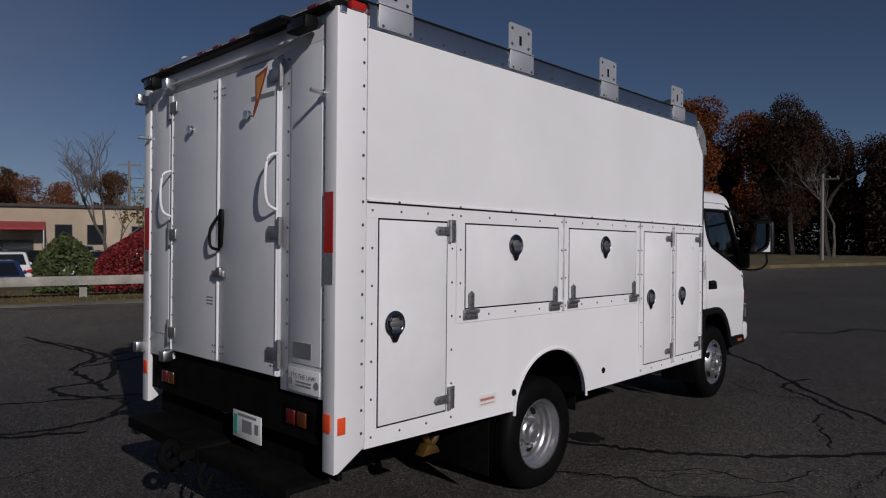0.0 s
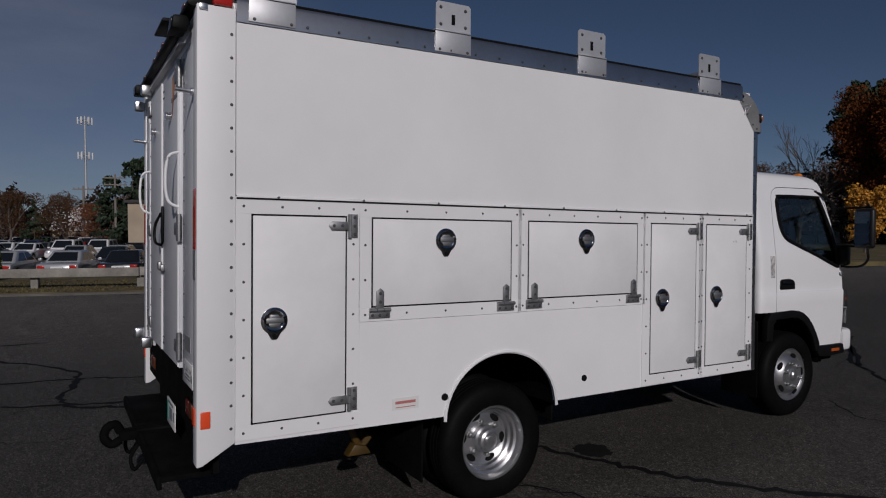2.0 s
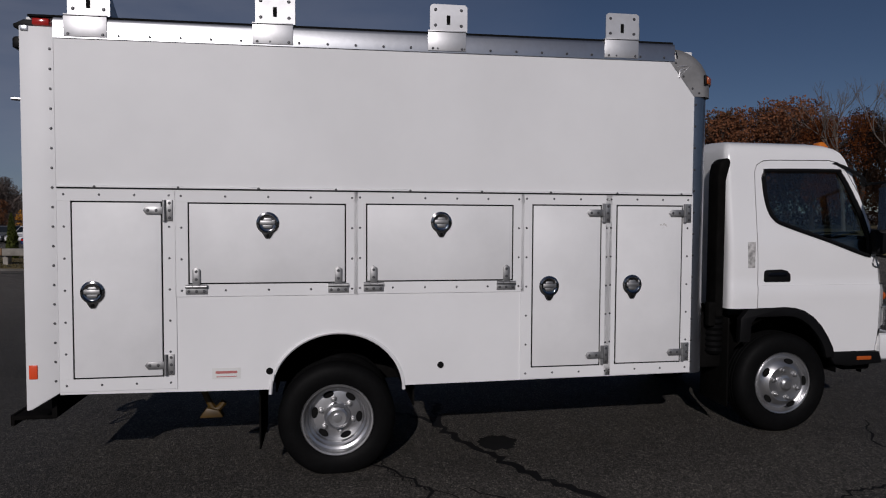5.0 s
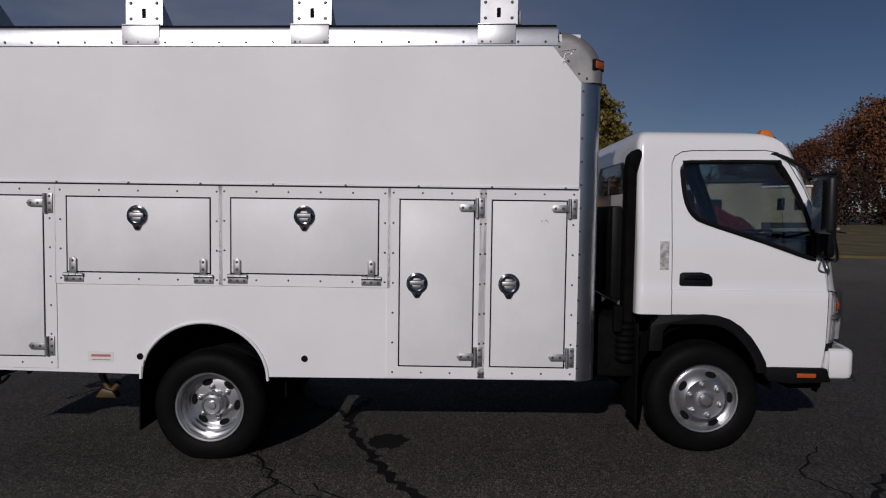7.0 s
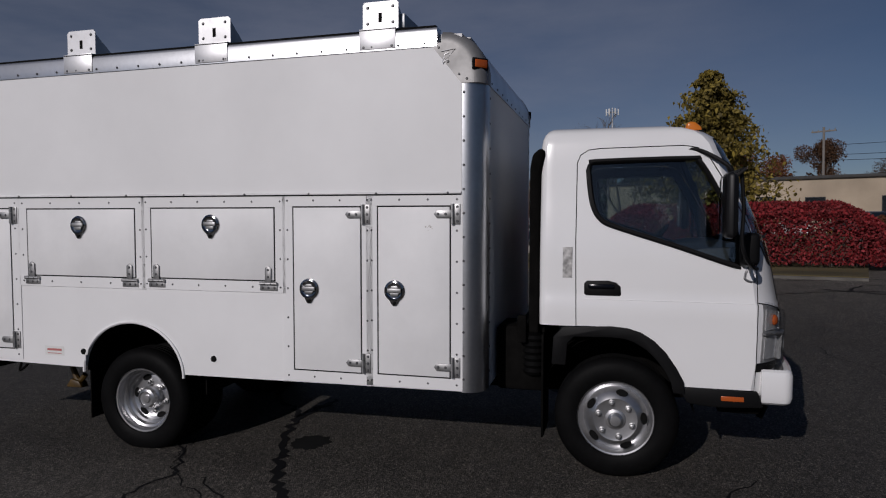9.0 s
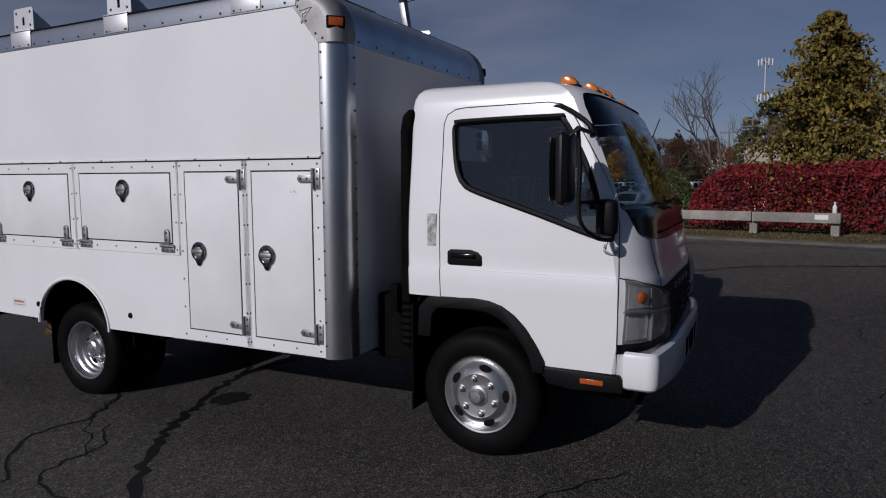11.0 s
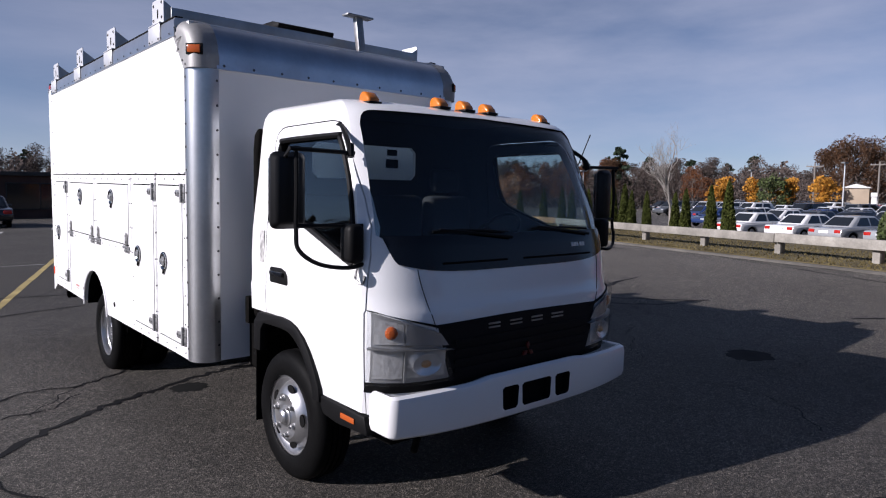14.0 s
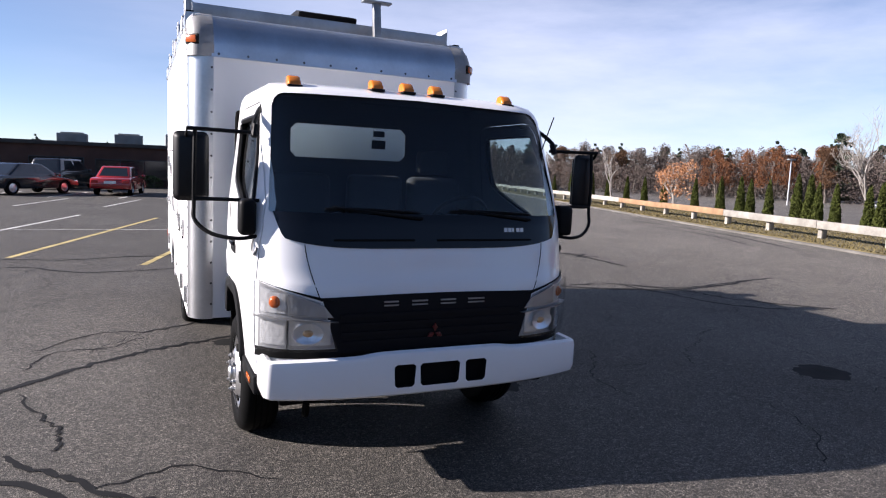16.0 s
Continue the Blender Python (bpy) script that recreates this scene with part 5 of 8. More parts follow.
def bumper_solid():
    bm = bmesh.new()
    rings = []
    line_xy = bumper_line()
    for i, (x, y) in enumerate(line_xy):
        d = Vector(line_xy[min(i + 1, len(line_xy) - 1)]) - Vector(line_xy[max(i - 1, 0)])
        nx, ny = -d.y, d.x
        k = -1 / math.hypot(nx, ny)
        nx, ny = nx * k, ny * k
        a = min(1.0, abs(x - BX) / 0.98)
        raised = max(0.0, min(1.0, (0.50 - abs(x - BX)) / 0.16))
        zt = 0.838 - 0.010 * a ** 2 + 0.016 * raised * raised * (3 - 2 * raised)
        zb = 0.595 + 0.020 * a ** 3
        sec = [(-0.05, zt - 0.006), (-0.028, zt), (-0.008, zt - 0.012), (0, zt - 0.036), (0, zb + 0.045), (-0.010, zb + 0.014), (-0.030, zb), (-0.05, zb + 0.004)]
        rings.append([bm.verts.new((x + nx * o, y + ny * o, z)) for o, z in sec])
    for a, b in zip(rings, rings[1:]):
        for k in range(8):
            bm.faces.new((a[k], a[(k + 1) % 8], b[(k + 1) % 8], b[k]))
    bm.faces.new(rings[0])
    bm.faces.new(rings[-1][::-1])
    return bm


bump = new("bumper", bpy.data.meshes.new("bumper"))
bmb = bumper_solid()
bmesh.ops.recalc_face_normals(bmb, faces=bmb.faces)
bmb.to_mesh(bump.data)
bmb.free()
bump.data.materials.append(CABWHITE)
slots = []
for x0, x1 in ((-0.950, -1.066), (-1.103, -1.338), (-1.385, -1.510)):
    slots.append(prism_cutter([(x0 - 0.015, 0.648), (x0, 0.663), (x0 + 0.006, 0.765), (x0 - 0.01, 0.778), (x1 + 0.01, 0.778), (x1 - 0.006, 0.765), (x1, 0.663), (x1 + 0.015, 0.648)], "y", 6.0, 6.5, GAP))
cut(bump, slots)
finish(bump, CABWHITE, truck, "white painted steel bumper with three dark slots", "bumper")
bm = bmesh.new()
box(bm, -1.53, -0.935, 6.262, 6.272, 0.635, 0.79)
part("slot_backing", bm, GAP, bump)
bm = bmesh.new()
box(bm, 2 * CX + 0.36, -0.36, 5.85, 6.1, 0.52, 0.62, 0.02)
tube(bm, [(-0.5, 6.15, 0.55), (-0.5, 6.12, 0.47)], 0.02, 8)
part("front_cross_member", bm, UNDER, truck)

# arch trims, side steps with amber reflector, mud flaps
for s in (1, -1):
    def sx(x):
        return x if s > 0 else 2 * CX - x
    line = [(4.83, 0.80), (4.84, 0.98), (4.90, 1.045)] + [(5.2, 1.06), (5.30, 1.052), (5.38, 1.028), (5.46, 0.978), (5.53, 0.908), (5.59, 0.82), (5.635, 0.735), (5.645, 0.66)]
    inner = [(5.575, 0.66), (5.56, 0.725), (5.525, 0.795), (5.475, 0.86), (5.415, 0.92), (5.34, 0.965), (5.28, 0.985), (5.2, 0.99), (4.97, 0.985), (4.93, 0.94), (4.92, 0.80)]
    bm = bmesh.new()
    prism(bm, line + inner, "x", sx(-0.27), sx(-0.212), 0.006)
    part("wheel_arch_trim", bm, BLACK, truck, "black plastic wheel arch trim")
    bm = bmesh.new()
    wl2 = [(5.232 + 0.47 * math.cos(a), 0.53 + 0.47 * math.sin(a)) for a in (math.pi * (i / 18) for i in range(19))]
    for a, b in zip(wl2, wl2[1:]):
        bm.faces.new([bm.verts.new(p) for p in ((sx(-0.26), *a), (sx(-0.75), *a), (sx(-0.75), *b), (sx(-0.26), *b))])
    bm.faces.new([bm.verts.new((sx(-0.75), y, z)) for y, z in wl2])
    part("wheel_arch_liner", bm, UNDER, truck)
    bm = bmesh.new()
    prism(bm, [(5.60, 0.695), (5.66, 0.70), (6.06, 0.695), (6.09, 0.60), (5.80, 0.585), (5.66, 0.60)], "x", sx(-0.29), sx(-0.225), 0.012)
    st = part("side_step", bm, BLACK, truck, "black plastic side step")
    bm = bmesh.new()
    box(bm, min(sx(-0.226), sx(-0.218)), max(sx(-0.226), sx(-0.218)), 5.85, 5.98, 0.632, 0.662, 0.004)
    part("reflector", bm, INDICATOR, st, "amber side reflector")
    bm = bmesh.new()
    box(bm, min(sx(-0.26), sx(-0.62)), max(sx(-0.26), sx(-0.62)), 4.76, 4.775, 0.30, 0.98, 0.004)
    part("mud_flap", bm, UNDER, truck, "black rubber mud flap")

# air intake snorkel and hoses behind the cab
bm = bmesh.new()
prism(bm, [(4.672, 0.98), (4.738, 0.98), (4.740, 2.02), (4.775, 2.15), (4.765, 2.185), (4.735, 2.19), (4.69, 2.15), (4.674, 2.06)], "x", -0.43, -0.285, 0.018, 3)
sn = part("air_intake", bm, UNDER, truck, "tall smooth black air intake duct behind the cab")
bm = bmesh.new()
lathe(bm, [(0.060 if k % 2 == 0 else 0.076, 0.70 + 0.022 * k) for k in range(14)], 14, Matrix.Translation((-0.36, 4.70, 0)))
part("intake_bellows", bm, RUBBER, sn)
bm = bmesh.new()
box(bm, -1.95, -0.66, 4.66, 4.742, 1.10, 1.80, 0.02)
part("cab_rear_trim", bm, BLACK, truck, "dark rear cab stiffener")
bm = bmesh.new()
box(bm, -0.32, -0.26, 4.60, 4.66, 0.92, 1.10, 0.01)
part("air_valve", bm, UNDER, truck)
for k in range(4):
    bm = bmesh.new()
    tube(bm, smooth_path([(-0.45 - 0.09 * k, 4.47, 0.95), (-0.42 - 0.09 * k, 4.58, 0.82 - 0.03 * k), (-0.4 - 0.08 * k, 4.7, 0.98)]), 0.014, 6)
    part("air_line", bm, UNDER, truck)

# glazing of the doors and rear window
for s, dp in ((1, door_parts[0]), (-1, door_parts[1])):
    bm = bmesh.new()
    rings = [[bm.verts.new((CX + s * (cab_at(z)[1] - inner), y, z)) for y, z in grown(WINDOW_LINE, 0.006)] for inner in (0.014, 0.018)]
    bm.faces.new(rings[0])
    bm.faces.new(rings[1][::-1])
    k = len(rings[0])
    for q in range(k):
        bm.faces.new((rings[0][q], rings[1][q], rings[1][(q + 1) % k], rings[0][(q + 1) % k]))
    pane = new("glazing_tmp", bpy.data.meshes.new("window_pane"))
    bmesh.ops.triangulate(bm, faces=bm.faces)
    bmesh.ops.recalc_face_normals(bm, faces=bm.faces)
    bm.to_mesh(pane.data)
    bm.free()
    finish(pane, GLASS, dp, "dark side window glass", "window_pane")
    pane.visible_shadow = False
    bm = bmesh.new()
    loop = [(CX + s * (cab_at(p.y)[1] + 0.001), p.x, p.y) for p in smooth_path([(y, z, 0) for y, z in WINDOW_LINE + WINDOW_LINE[:1]], 3)]
    tube(bm, loop, 0.017, 6)
    part("window_seal", bm, BLACK, dp)
    bm = bmesh.new()
    tube(bm, [(CX + s * (cab_at(1.228)[1] + 0.0002), y, 1.228) for y in np.linspace(5.0, 6.03, 8)], 0.0022, 5)
    part("pressed_crease", bm, CABWHITE, dp)
    # recessed handle
    xs = CX + s * (cab_at(1.30)[1] + 0.003)
    bm = bmesh.new()
    prism(bm, [(5.03, 1.26), (5.045, 1.25), (5.25, 1.25), (5.258, 1.262), (5.255, 1.31), (5.23, 1.335), (5.18, 1.348), (5.05, 1.345), (5.03, 1.33)], "x", min(xs - 0.02 * s, xs), max(xs - 0.02 * s, xs), 0.004)
    hd = part("door_handle", bm, BLACK, dp, "black recessed door handle")
    bm = bmesh.new()
    box(bm, min(xs, xs + 0.018 * s), max(xs, xs + 0.018 * s), 5.055, 5.215, 1.298, 1.325, 0.008)
    part("pull", bm, SATIN, hd)
bm = bmesh.new()
box(bm, -1.55, -0.65, 4.756, 4.761, 1.88, 2.14)
rw = part("rear_window", bm, SCREEN, truck)
rw.visible_shadow = False
bm = bmesh.new()
for x0, x1, z0, z1 in ((-1.375, -1.285, 2.065, 2.11), (-1.385, -1.275, 1.975, 2.04)):
    box(bm, x0, x1, 4.762, 4.764, z0, z1)
part("window_stickers", bm, GAP, rw, "two dark stickers on the glass")
bm = bmesh.new()
box(bm, CX + cab_at(1.46)[1] - 0.03, CX + cab_at(1.46)[1] + 0.003, 4.895, 4.955, 1.36, 1.555)
part("torn_sticker", bm, WORN_LABEL, truck, "torn white sticker on the cab pillar")

# roof marker lamps
for x in (-0.487, -0.985, -1.185, -1.38, -1.88):
    _, hw, yf, d = cab_at(2.325)
    z = 2.294 if abs(x - CX) > 0.5 else 2.314
    bm = bmesh.new()
    prism(bm, [(5.64, 0), (5.745, -0.010), (5.74, 0.020), (5.70, 0.056), (5.67, 0.060), (5.645, 0.045)], "x", x - 0.038, x + 0.038, 0.014, 3)
    bmesh.ops.transform(bm, matrix=Matrix.Translation((0, 0, z)), verts=bm.verts)
    mk = part("roof_marker_lamp", bm, AMBER, truck, "amber cab roof marker lamp")
    bm = bmesh.new()
    box(bm, x - 0.043, x + 0.043, 5.63, 5.752, z - 0.014, z + 0.003, 0.004)
    part("base", bm, BLACK, mk)

# mirrors on their arms
for s in (1, -1):
    def sx(x):
        return x if s > 0 else 2 * CX - x
    bm = bmesh.new()
    x0, x1 = sorted((sx(-0.015), sx(0.165))) if s > 0 else sorted((sx(-0.03), sx(0.105)))
    box(bm, x0, x1, 5.800, 5.868, 1.628, 1.995, 0.030, 3)
    for v in bm.verts:
        if v.co.y > 5.84:
            v.co.x = (x0 + x1) / 2 + (v.co.x - (x0 + x1) / 2) * 0.90
            v.co.z = 1.81 + (v.co.z - 1.81) * 0.94
    mr = part("mirror_housing", bm, MIRROR_SHELL, truck, "large black door mirror")
    bm = bmesh.new()
    sub = bmesh.new()
    hw = (x1 - x0) * 0.39
    box(sub, -hw, hw, -0.003, 0.002, -0.155, 0.155)
    merge(bm, sub, 0, 2, Matrix.Translation(((x0 + x1) / 2, 5.782, 1.81)) @ Matrix.Rotation(radians(-6 * s), 4, "Z"))
    part("mirror_glass", bm, MIRROR, mr)
    bm = bmesh.new()
    tube(bm, smooth_path([(sx(-0.36), 5.62, 2.165), (sx(-0.30), 5.72, 2.15), (sx(-0.245), 5.86, 2.06), (sx(-0.24), 5.89, 2.0)]), 0.014, 8)
    tube(bm, [(sx(-0.33), 5.58, 2.168), (sx(-0.315), 5.70, 2.16)], 0.018, 8)
    tube(bm, [(sx(-0.25), 5.875, 2.05), (sx(-0.24), 5.895, 1.985)], 0.019, 8)
    tube(bm, [(sx(-0.27), 5.88, 2.005), (sx(0.10), 5.90, 2.01), (sx(0.10), 5.86, 1.97)], 0.011, 8)
    tube(bm, smooth_path([(sx(0.06), 5.89, 2.0), (sx(0.065), 5.905, 1.8), (sx(0.065), 5.90, 1.62), (sx(0.06), 5.92, 1.53), (sx(-0.02), 5.97, 1.465), (sx(-0.15), 6.02, 1.445), (sx(-0.27), 6.0, 1.46)]), 0.011, 8)
    tube(bm, [(sx(0.06), 5.90, 1.645), (sx(-0.26), 5.98, 1.645)], 0.011, 8)
    part("mirror_arm", bm, BLACK, mr)
    bm = bmesh.new()
    x0, x1 = sorted((sx(-0.24), sx(-0.15)))
    box(bm, x0, x1, 5.93, 6.04, 1.46, 1.655, 0.03, 3)
    part("convex_mirror", bm, BLACK, mr, "small black convex mirror")
    bm = bmesh.new()
    tube(bm, smooth_path([(sx(-0.235), 5.99, 1.45), (sx(-0.225), 5.97, 1.38), (sx(-0.232), 6.02, 1.36), (sx(-0.24), 6.03, 1.40)]), 0.008, 6)
    part("arm_bracket", bm, STEEL if s > 0 else BLACK, mr)
bm = bmesh.new()
tube(bm, [(2 * CX + 0.34, 5.86, 1.95), (2 * CX + 0.30, 5.95, 2.22)], 0.004, 6)
part("aerial", bm, BLACK, truck)

# interior
bm = bmesh.new()
prism(bm, [(5.55, 1.0), (5.60, 1.45), (5.72, 1.555), (6.02, 1.575), (6.05, 1.0)], "x", CX - 0.86, CX + 0.86, 0.03)
part("dashboard", bm, DASH, truck)
for x in (-0.70, -1.25, -1.72):
    bm = bmesh.new()
    box(bm, x - 0.22, x + 0.22, 4.95, 5.42, 1.12, 1.25, 0.05, 3)
    box(bm, x - 0.21, x + 0.21, 4.87, 5.0, 1.2, 1.78, 0.05, 3)
    se = part("cab_seat", bm, SEAT, truck, "dark grey cloth seat")
    if x == -1.72:
        bm = bmesh.new()
        box(bm, x - 0.13, x + 0.13, 4.86, 4.95, 1.80, 1.98, 0.04, 3)
        part("headrest", bm, SEAT, se)
bm = bmesh.new()
ang = Matrix.Translation((-1.68, 5.50, 1.52)) @ Matrix.Rotation(radians(50), 4, "X")
ring = [ang @ Vector((0.20 * math.cos(a), 0.20 * math.sin(a), 0)) for a in (2 * math.pi * i / 24 for i in range(25))]
tube(bm, ring, 0.014, 8)
for a in (0.3, 2.84, 4.71):
    tube(bm, [ang @ Vector((0.2 * math.cos(a), 0.2 * math.sin(a), 0)), ang @ Vector((0, 0, -0.03))], 0.012, 6)
part("steering_wheel", bm, BLACK, truck)
bm = bmesh.new()
box(bm, CX - 0.8, CX + 0.8, 4.86, 5.8, 0.98, 1.02)
part("cab_floor", bm, DASH, truck)

# ---- surroundings: materials ----
WOOD = material("grey_weathered_timber", (0.30, 0.28, 0.245), 0.85, grain=0.3, grain_scale=22, stain=0.3, stain_scale=2.5, bump=0.25, bump_scale=35, vary=0.15)
WOOD_NEW = material("newer_brown_timber", (0.27, 0.16, 0.085), 0.8, grain=0.2, grain_scale=22, stain=0.25, stain_scale=2.5, bump=0.2, bump_scale=35)
BARK = material("grey_bark", (0.13, 0.11, 0.095), 0.9, grain=0.3, grain_scale=12, stain=0.3, stain_scale=3)
BARK_PALE = material("pale_bark", (0.34, 0.31, 0.28), 0.9, grain=0.25, grain_scale=12, stain=0.3, stain_scale=3)
LEAF_RED = material("crimson_leaves", (0.20, 0.012, 0.015), 0.7, vary=0.55, island=True, stain=0.25, stain_scale=1.2)
LEAF_GOLD = material("golden_conifer_sprays", (0.19, 0.14, 0.021), 0.75, vary=0.6, island=True, stain=0.3, stain_scale=0.9)
LEAF_GREEN = material("dark_green_sprays", (0.046, 0.056, 0.010), 0.85, spec=0.2, vary=0.35, island=True)
LEAF_SHRUB = material("olive_shrub_leaves", (0.055, 0.075, 0.02), 0.75, vary=0.5, island=True)
LEAF_RUST = material("rusty_oak_leaves", (0.15, 0.062, 0.028), 0.85, spec=0.2, vary=0.25, island=True)
LEAF_PALE = material("pale_orange_leaves", (0.36, 0.17, 0.08), 0.8, vary=0.4, island=True)
LEAF_ORANGE = material("rust_orange_leaves", (0.15, 0.052, 0.018), 0.8, vary=0.45, island=True)
LEAF_YELLOW = material("yellow_orange_leaves", (0.46, 0.21, 0.02), 0.8, vary=0.4, island=True)
LEAF_BROWN = material("brown_oak_leaves", (0.085, 0.045, 0.024), 0.85, spec=0.2, vary=0.3, island=True)
# road trees' leaves and bark darkened: crown shade is put into the colour
LEAF_OAK = material("dark_orange_oak_leaves", (0.125, 0.036, 0.008), 0.85, vary=0.5, island=True, spec=0.2)
BARK_DARK = material("shade_darkened_bark", (0.032, 0.026, 0.022), 0.95, grain=0.3, grain_scale=12, stain=0.3, stain_scale=3)
LEAF_OAKBROWN = material("shade_darkened_oak_leaves", (0.030, 0.015, 0.008), 0.85, vary=0.5, island=True, spec=0.2)
LEAF_DARKRED = material("dark_russet_leaves", (0.095, 0.030, 0.011), 0.8, vary=0.5, island=True)
TWIG = material("grey_brown_twigs", (0.108, 0.086, 0.076), 0.95, spec=0.15, vary=0.12, island=True)
LEAF_PINE = material("pine_needles", (0.022, 0.04, 0.018), 0.85, vary=0.5, island=True)
BRICK = material("dark_brown_brick", (0.085, 0.045, 0.035), 0.9, grain=0.2, grain_scale=20, stain=0.25, stain_scale=0.8)
STUCCO = material("beige_block_wall", (0.42, 0.34, 0.25), 0.9, grain=0.08, grain_scale=15, stain=0.2, stain_scale=0.4)
ROOFING = material("dark_roof_edge", (0.05, 0.048, 0.046), 0.8, stain=0.2)
WINDOW_DARK = material("dark_window_glass", (0.015, 0.018, 0.022), 0.08, spec=0.7)
AWNING = material("faded_red_canvas", (0.36, 0.05, 0.05), 0.9, stain=0.2)
HVAC = material("grey_plant_housing", (0.20, 0.21, 0.21), 0.7, stain=0.2)
POLE = material("grey_pole_timber", (0.20, 0.18, 0.16), 0.9, grain=0.2, grain_scale=8)
GALV = material("galvanised_steel", (0.45, 0.46, 0.47), 0.5, 0.6)
ROOF_WHITE = material("white_boarding", (0.7, 0.7, 0.68), 0.7, stain=0.1)

# ---- fence line ----
def at(s, b, z=0.0):
    return F0 + D * s + B * b + Vector((0, 0, z + RISE))



def strip(name, s0, s1, b0, b1, z0, z1, mat, label, category="", bevel=0.02, kind="structure", wobble=0.0, n=40):
    bm = bmesh.new()
    rows = []
    rnd = random.Random(5)
    for i in range(n + 1):
        s = s0 + (s1 - s0) * i / n
        j0, j1 = rnd.uniform(-wobble, wobble), rnd.uniform(-wobble, wobble)
        rows.append([bm.verts.new(at(s, b, z)) for b, z in ((b0 + j0, z0), (b0 + j0, z1 - bevel), (b0 + bevel + j0, z1), (b1 + j1 - bevel, z1), (b1 + j1, z1 - bevel), (b1 + j1, z0))])
    for a, b in zip(rows, rows[1:]):
        for k in range(5):
            bm.faces.new((a[k], a[k + 1], b[k + 1], b[k]))
    bm.faces.new(rows[0][::-1])
    bm.faces.new(rows[-1])
    return tagged(obj(name, bm, mat), label, category or name, kind=kind)


strip("kerb", -70, 12, -1.45, -1.28, -0.1, 0.06, KERB, "worn low concrete kerb along the verge", wobble=0.01, n=90)
strip("verge", -70, 12, -1.275, 6.0, -0.5, 0.075, GRASS_DRY, "strip of dry autumn grass and fallen leaves", "grass", n=60)
strip("lawn", 5, 60, 6.05, 30, -1.1, 0.07, GRASS_DRY, "dry lawn behind the hedge", "grass", n=30)
rnd = random.Random(11)


def grass_tufts(name, s0, s1, b0, b1, z, count, mat, label):
    vs, fs = [], []
    for i in range(count):
        p = at(rnd.uniform(s0, s1), b0 + (b1 - b0) * rnd.random() ** 1.3, z)
        h, a = rnd.uniform(0.02, 0.06), rnd.uniform(0, math.pi)
        dx, dy = 0.02 * math.cos(a), 0.02 * math.sin(a)
        lx, ly = rnd.uniform(-0.03, 0.03), rnd.uniform(-0.03, 0.03)
        k = len(vs)
        vs += [(p.x - dx, p.y - dy, p.z), (p.x + dx, p.y + dy, p.z), (p.x + lx, p.y + ly, p.z + h)]
        fs.append((k, k + 1, k + 2))
    me = bpy.data.meshes.new(name)
    me.from_pydata(vs, [], fs)
    me.materials.append(mat)
    return tagged(new(name, me), label, "grass", kind="stuff")


LEAF_LITTER = material("dry_grass_blades", (0.12, 0.096, 0.042), 0.95, spec=0.1, vary=0.25, island=True)
grass_tufts("grass_tufts", -28, 10, -1.25, 3.0, 0.07, 16000, LEAF_LITTER, "dry grass blades and leaf litter on the verge")

# fence posts and rails
fence = empty("timber_guard_rail", Matrix.Translation(at(0, 0)))
tagged(fence, "low weathered timber guard rail on square posts in dry grass", "fence")
posts = [9.0] + [7.2 - 2.62 * k for k in range(24)]
turn_f = Matrix.Rotation(math.atan2(D.y, D.x), 4, "Z")
pm = bmesh.new()
box(pm, -0.09, 0.09, -0.09, 0.09, 0.0, 0.46, 0.012)
post_me = None
for i, s in enumerate(posts):
    if post_me is None:
        o = part("post", pm, WOOD, fence)
        post_me = o.data
    else:
        o = shared("post", post_me, fence)
    o.matrix_world = Matrix.Translation(at(s, 0.10, 0.05)) @ turn_f
o = fence.children[0]
k = 0
ends = [9.15] + posts[1::2] + [posts[-1] - 0.1]
for i, (a, b) in enumerate(zip(ends, ends[1:])):
    bm = bmesh.new()
    ln = a - b - 0.02
    box(bm, -ln / 2, ln / 2, -0.065, 0.065, 0, 0.235, 0.014)
    r = part("rail", bm, WOOD_NEW if i in (4, 5) else WOOD, fence, "newer brown timber rail" if i in (4, 5) else "")
    r.matrix_world = Matrix.Translation(at((a + b) / 2, -0.06, 0.375 + 0.01 * math.sin(2.1 * i))) @ turn_f @ Matrix.Rotation(0.003 * math.sin(3 * i), 4, "Y")
bm = bmesh.new()
box(bm, -0.14, 0.14, -0.01, 0.0, 0, 0.11)
sg = obj("rail_notice", bm, LABEL_WHITE)
sg.matrix_world = Matrix.Translation(at(8.75, -0.128, 0.46)) @ turn_f @ Matrix.Rotation(math.pi, 4, "Z")
tagged(sg, "small blank white notice fixed to the rail", "sign")
bm = bmesh.new()
lathe(bm, [(0.0, 0), (0.045, 0.0), (0.047, 0.01), (0.047, 0.15), (0.018, 0.2), (0.018, 0.255), (0.0, 0.258)], 14)
bt = obj("bottle", bm, LABEL_WHITE)
bt.matrix_world = Matrix.Translation(at(9.0, -0.06, 0.612))
tagged(bt, "pale bottle standing on top of the rail", "bottle")


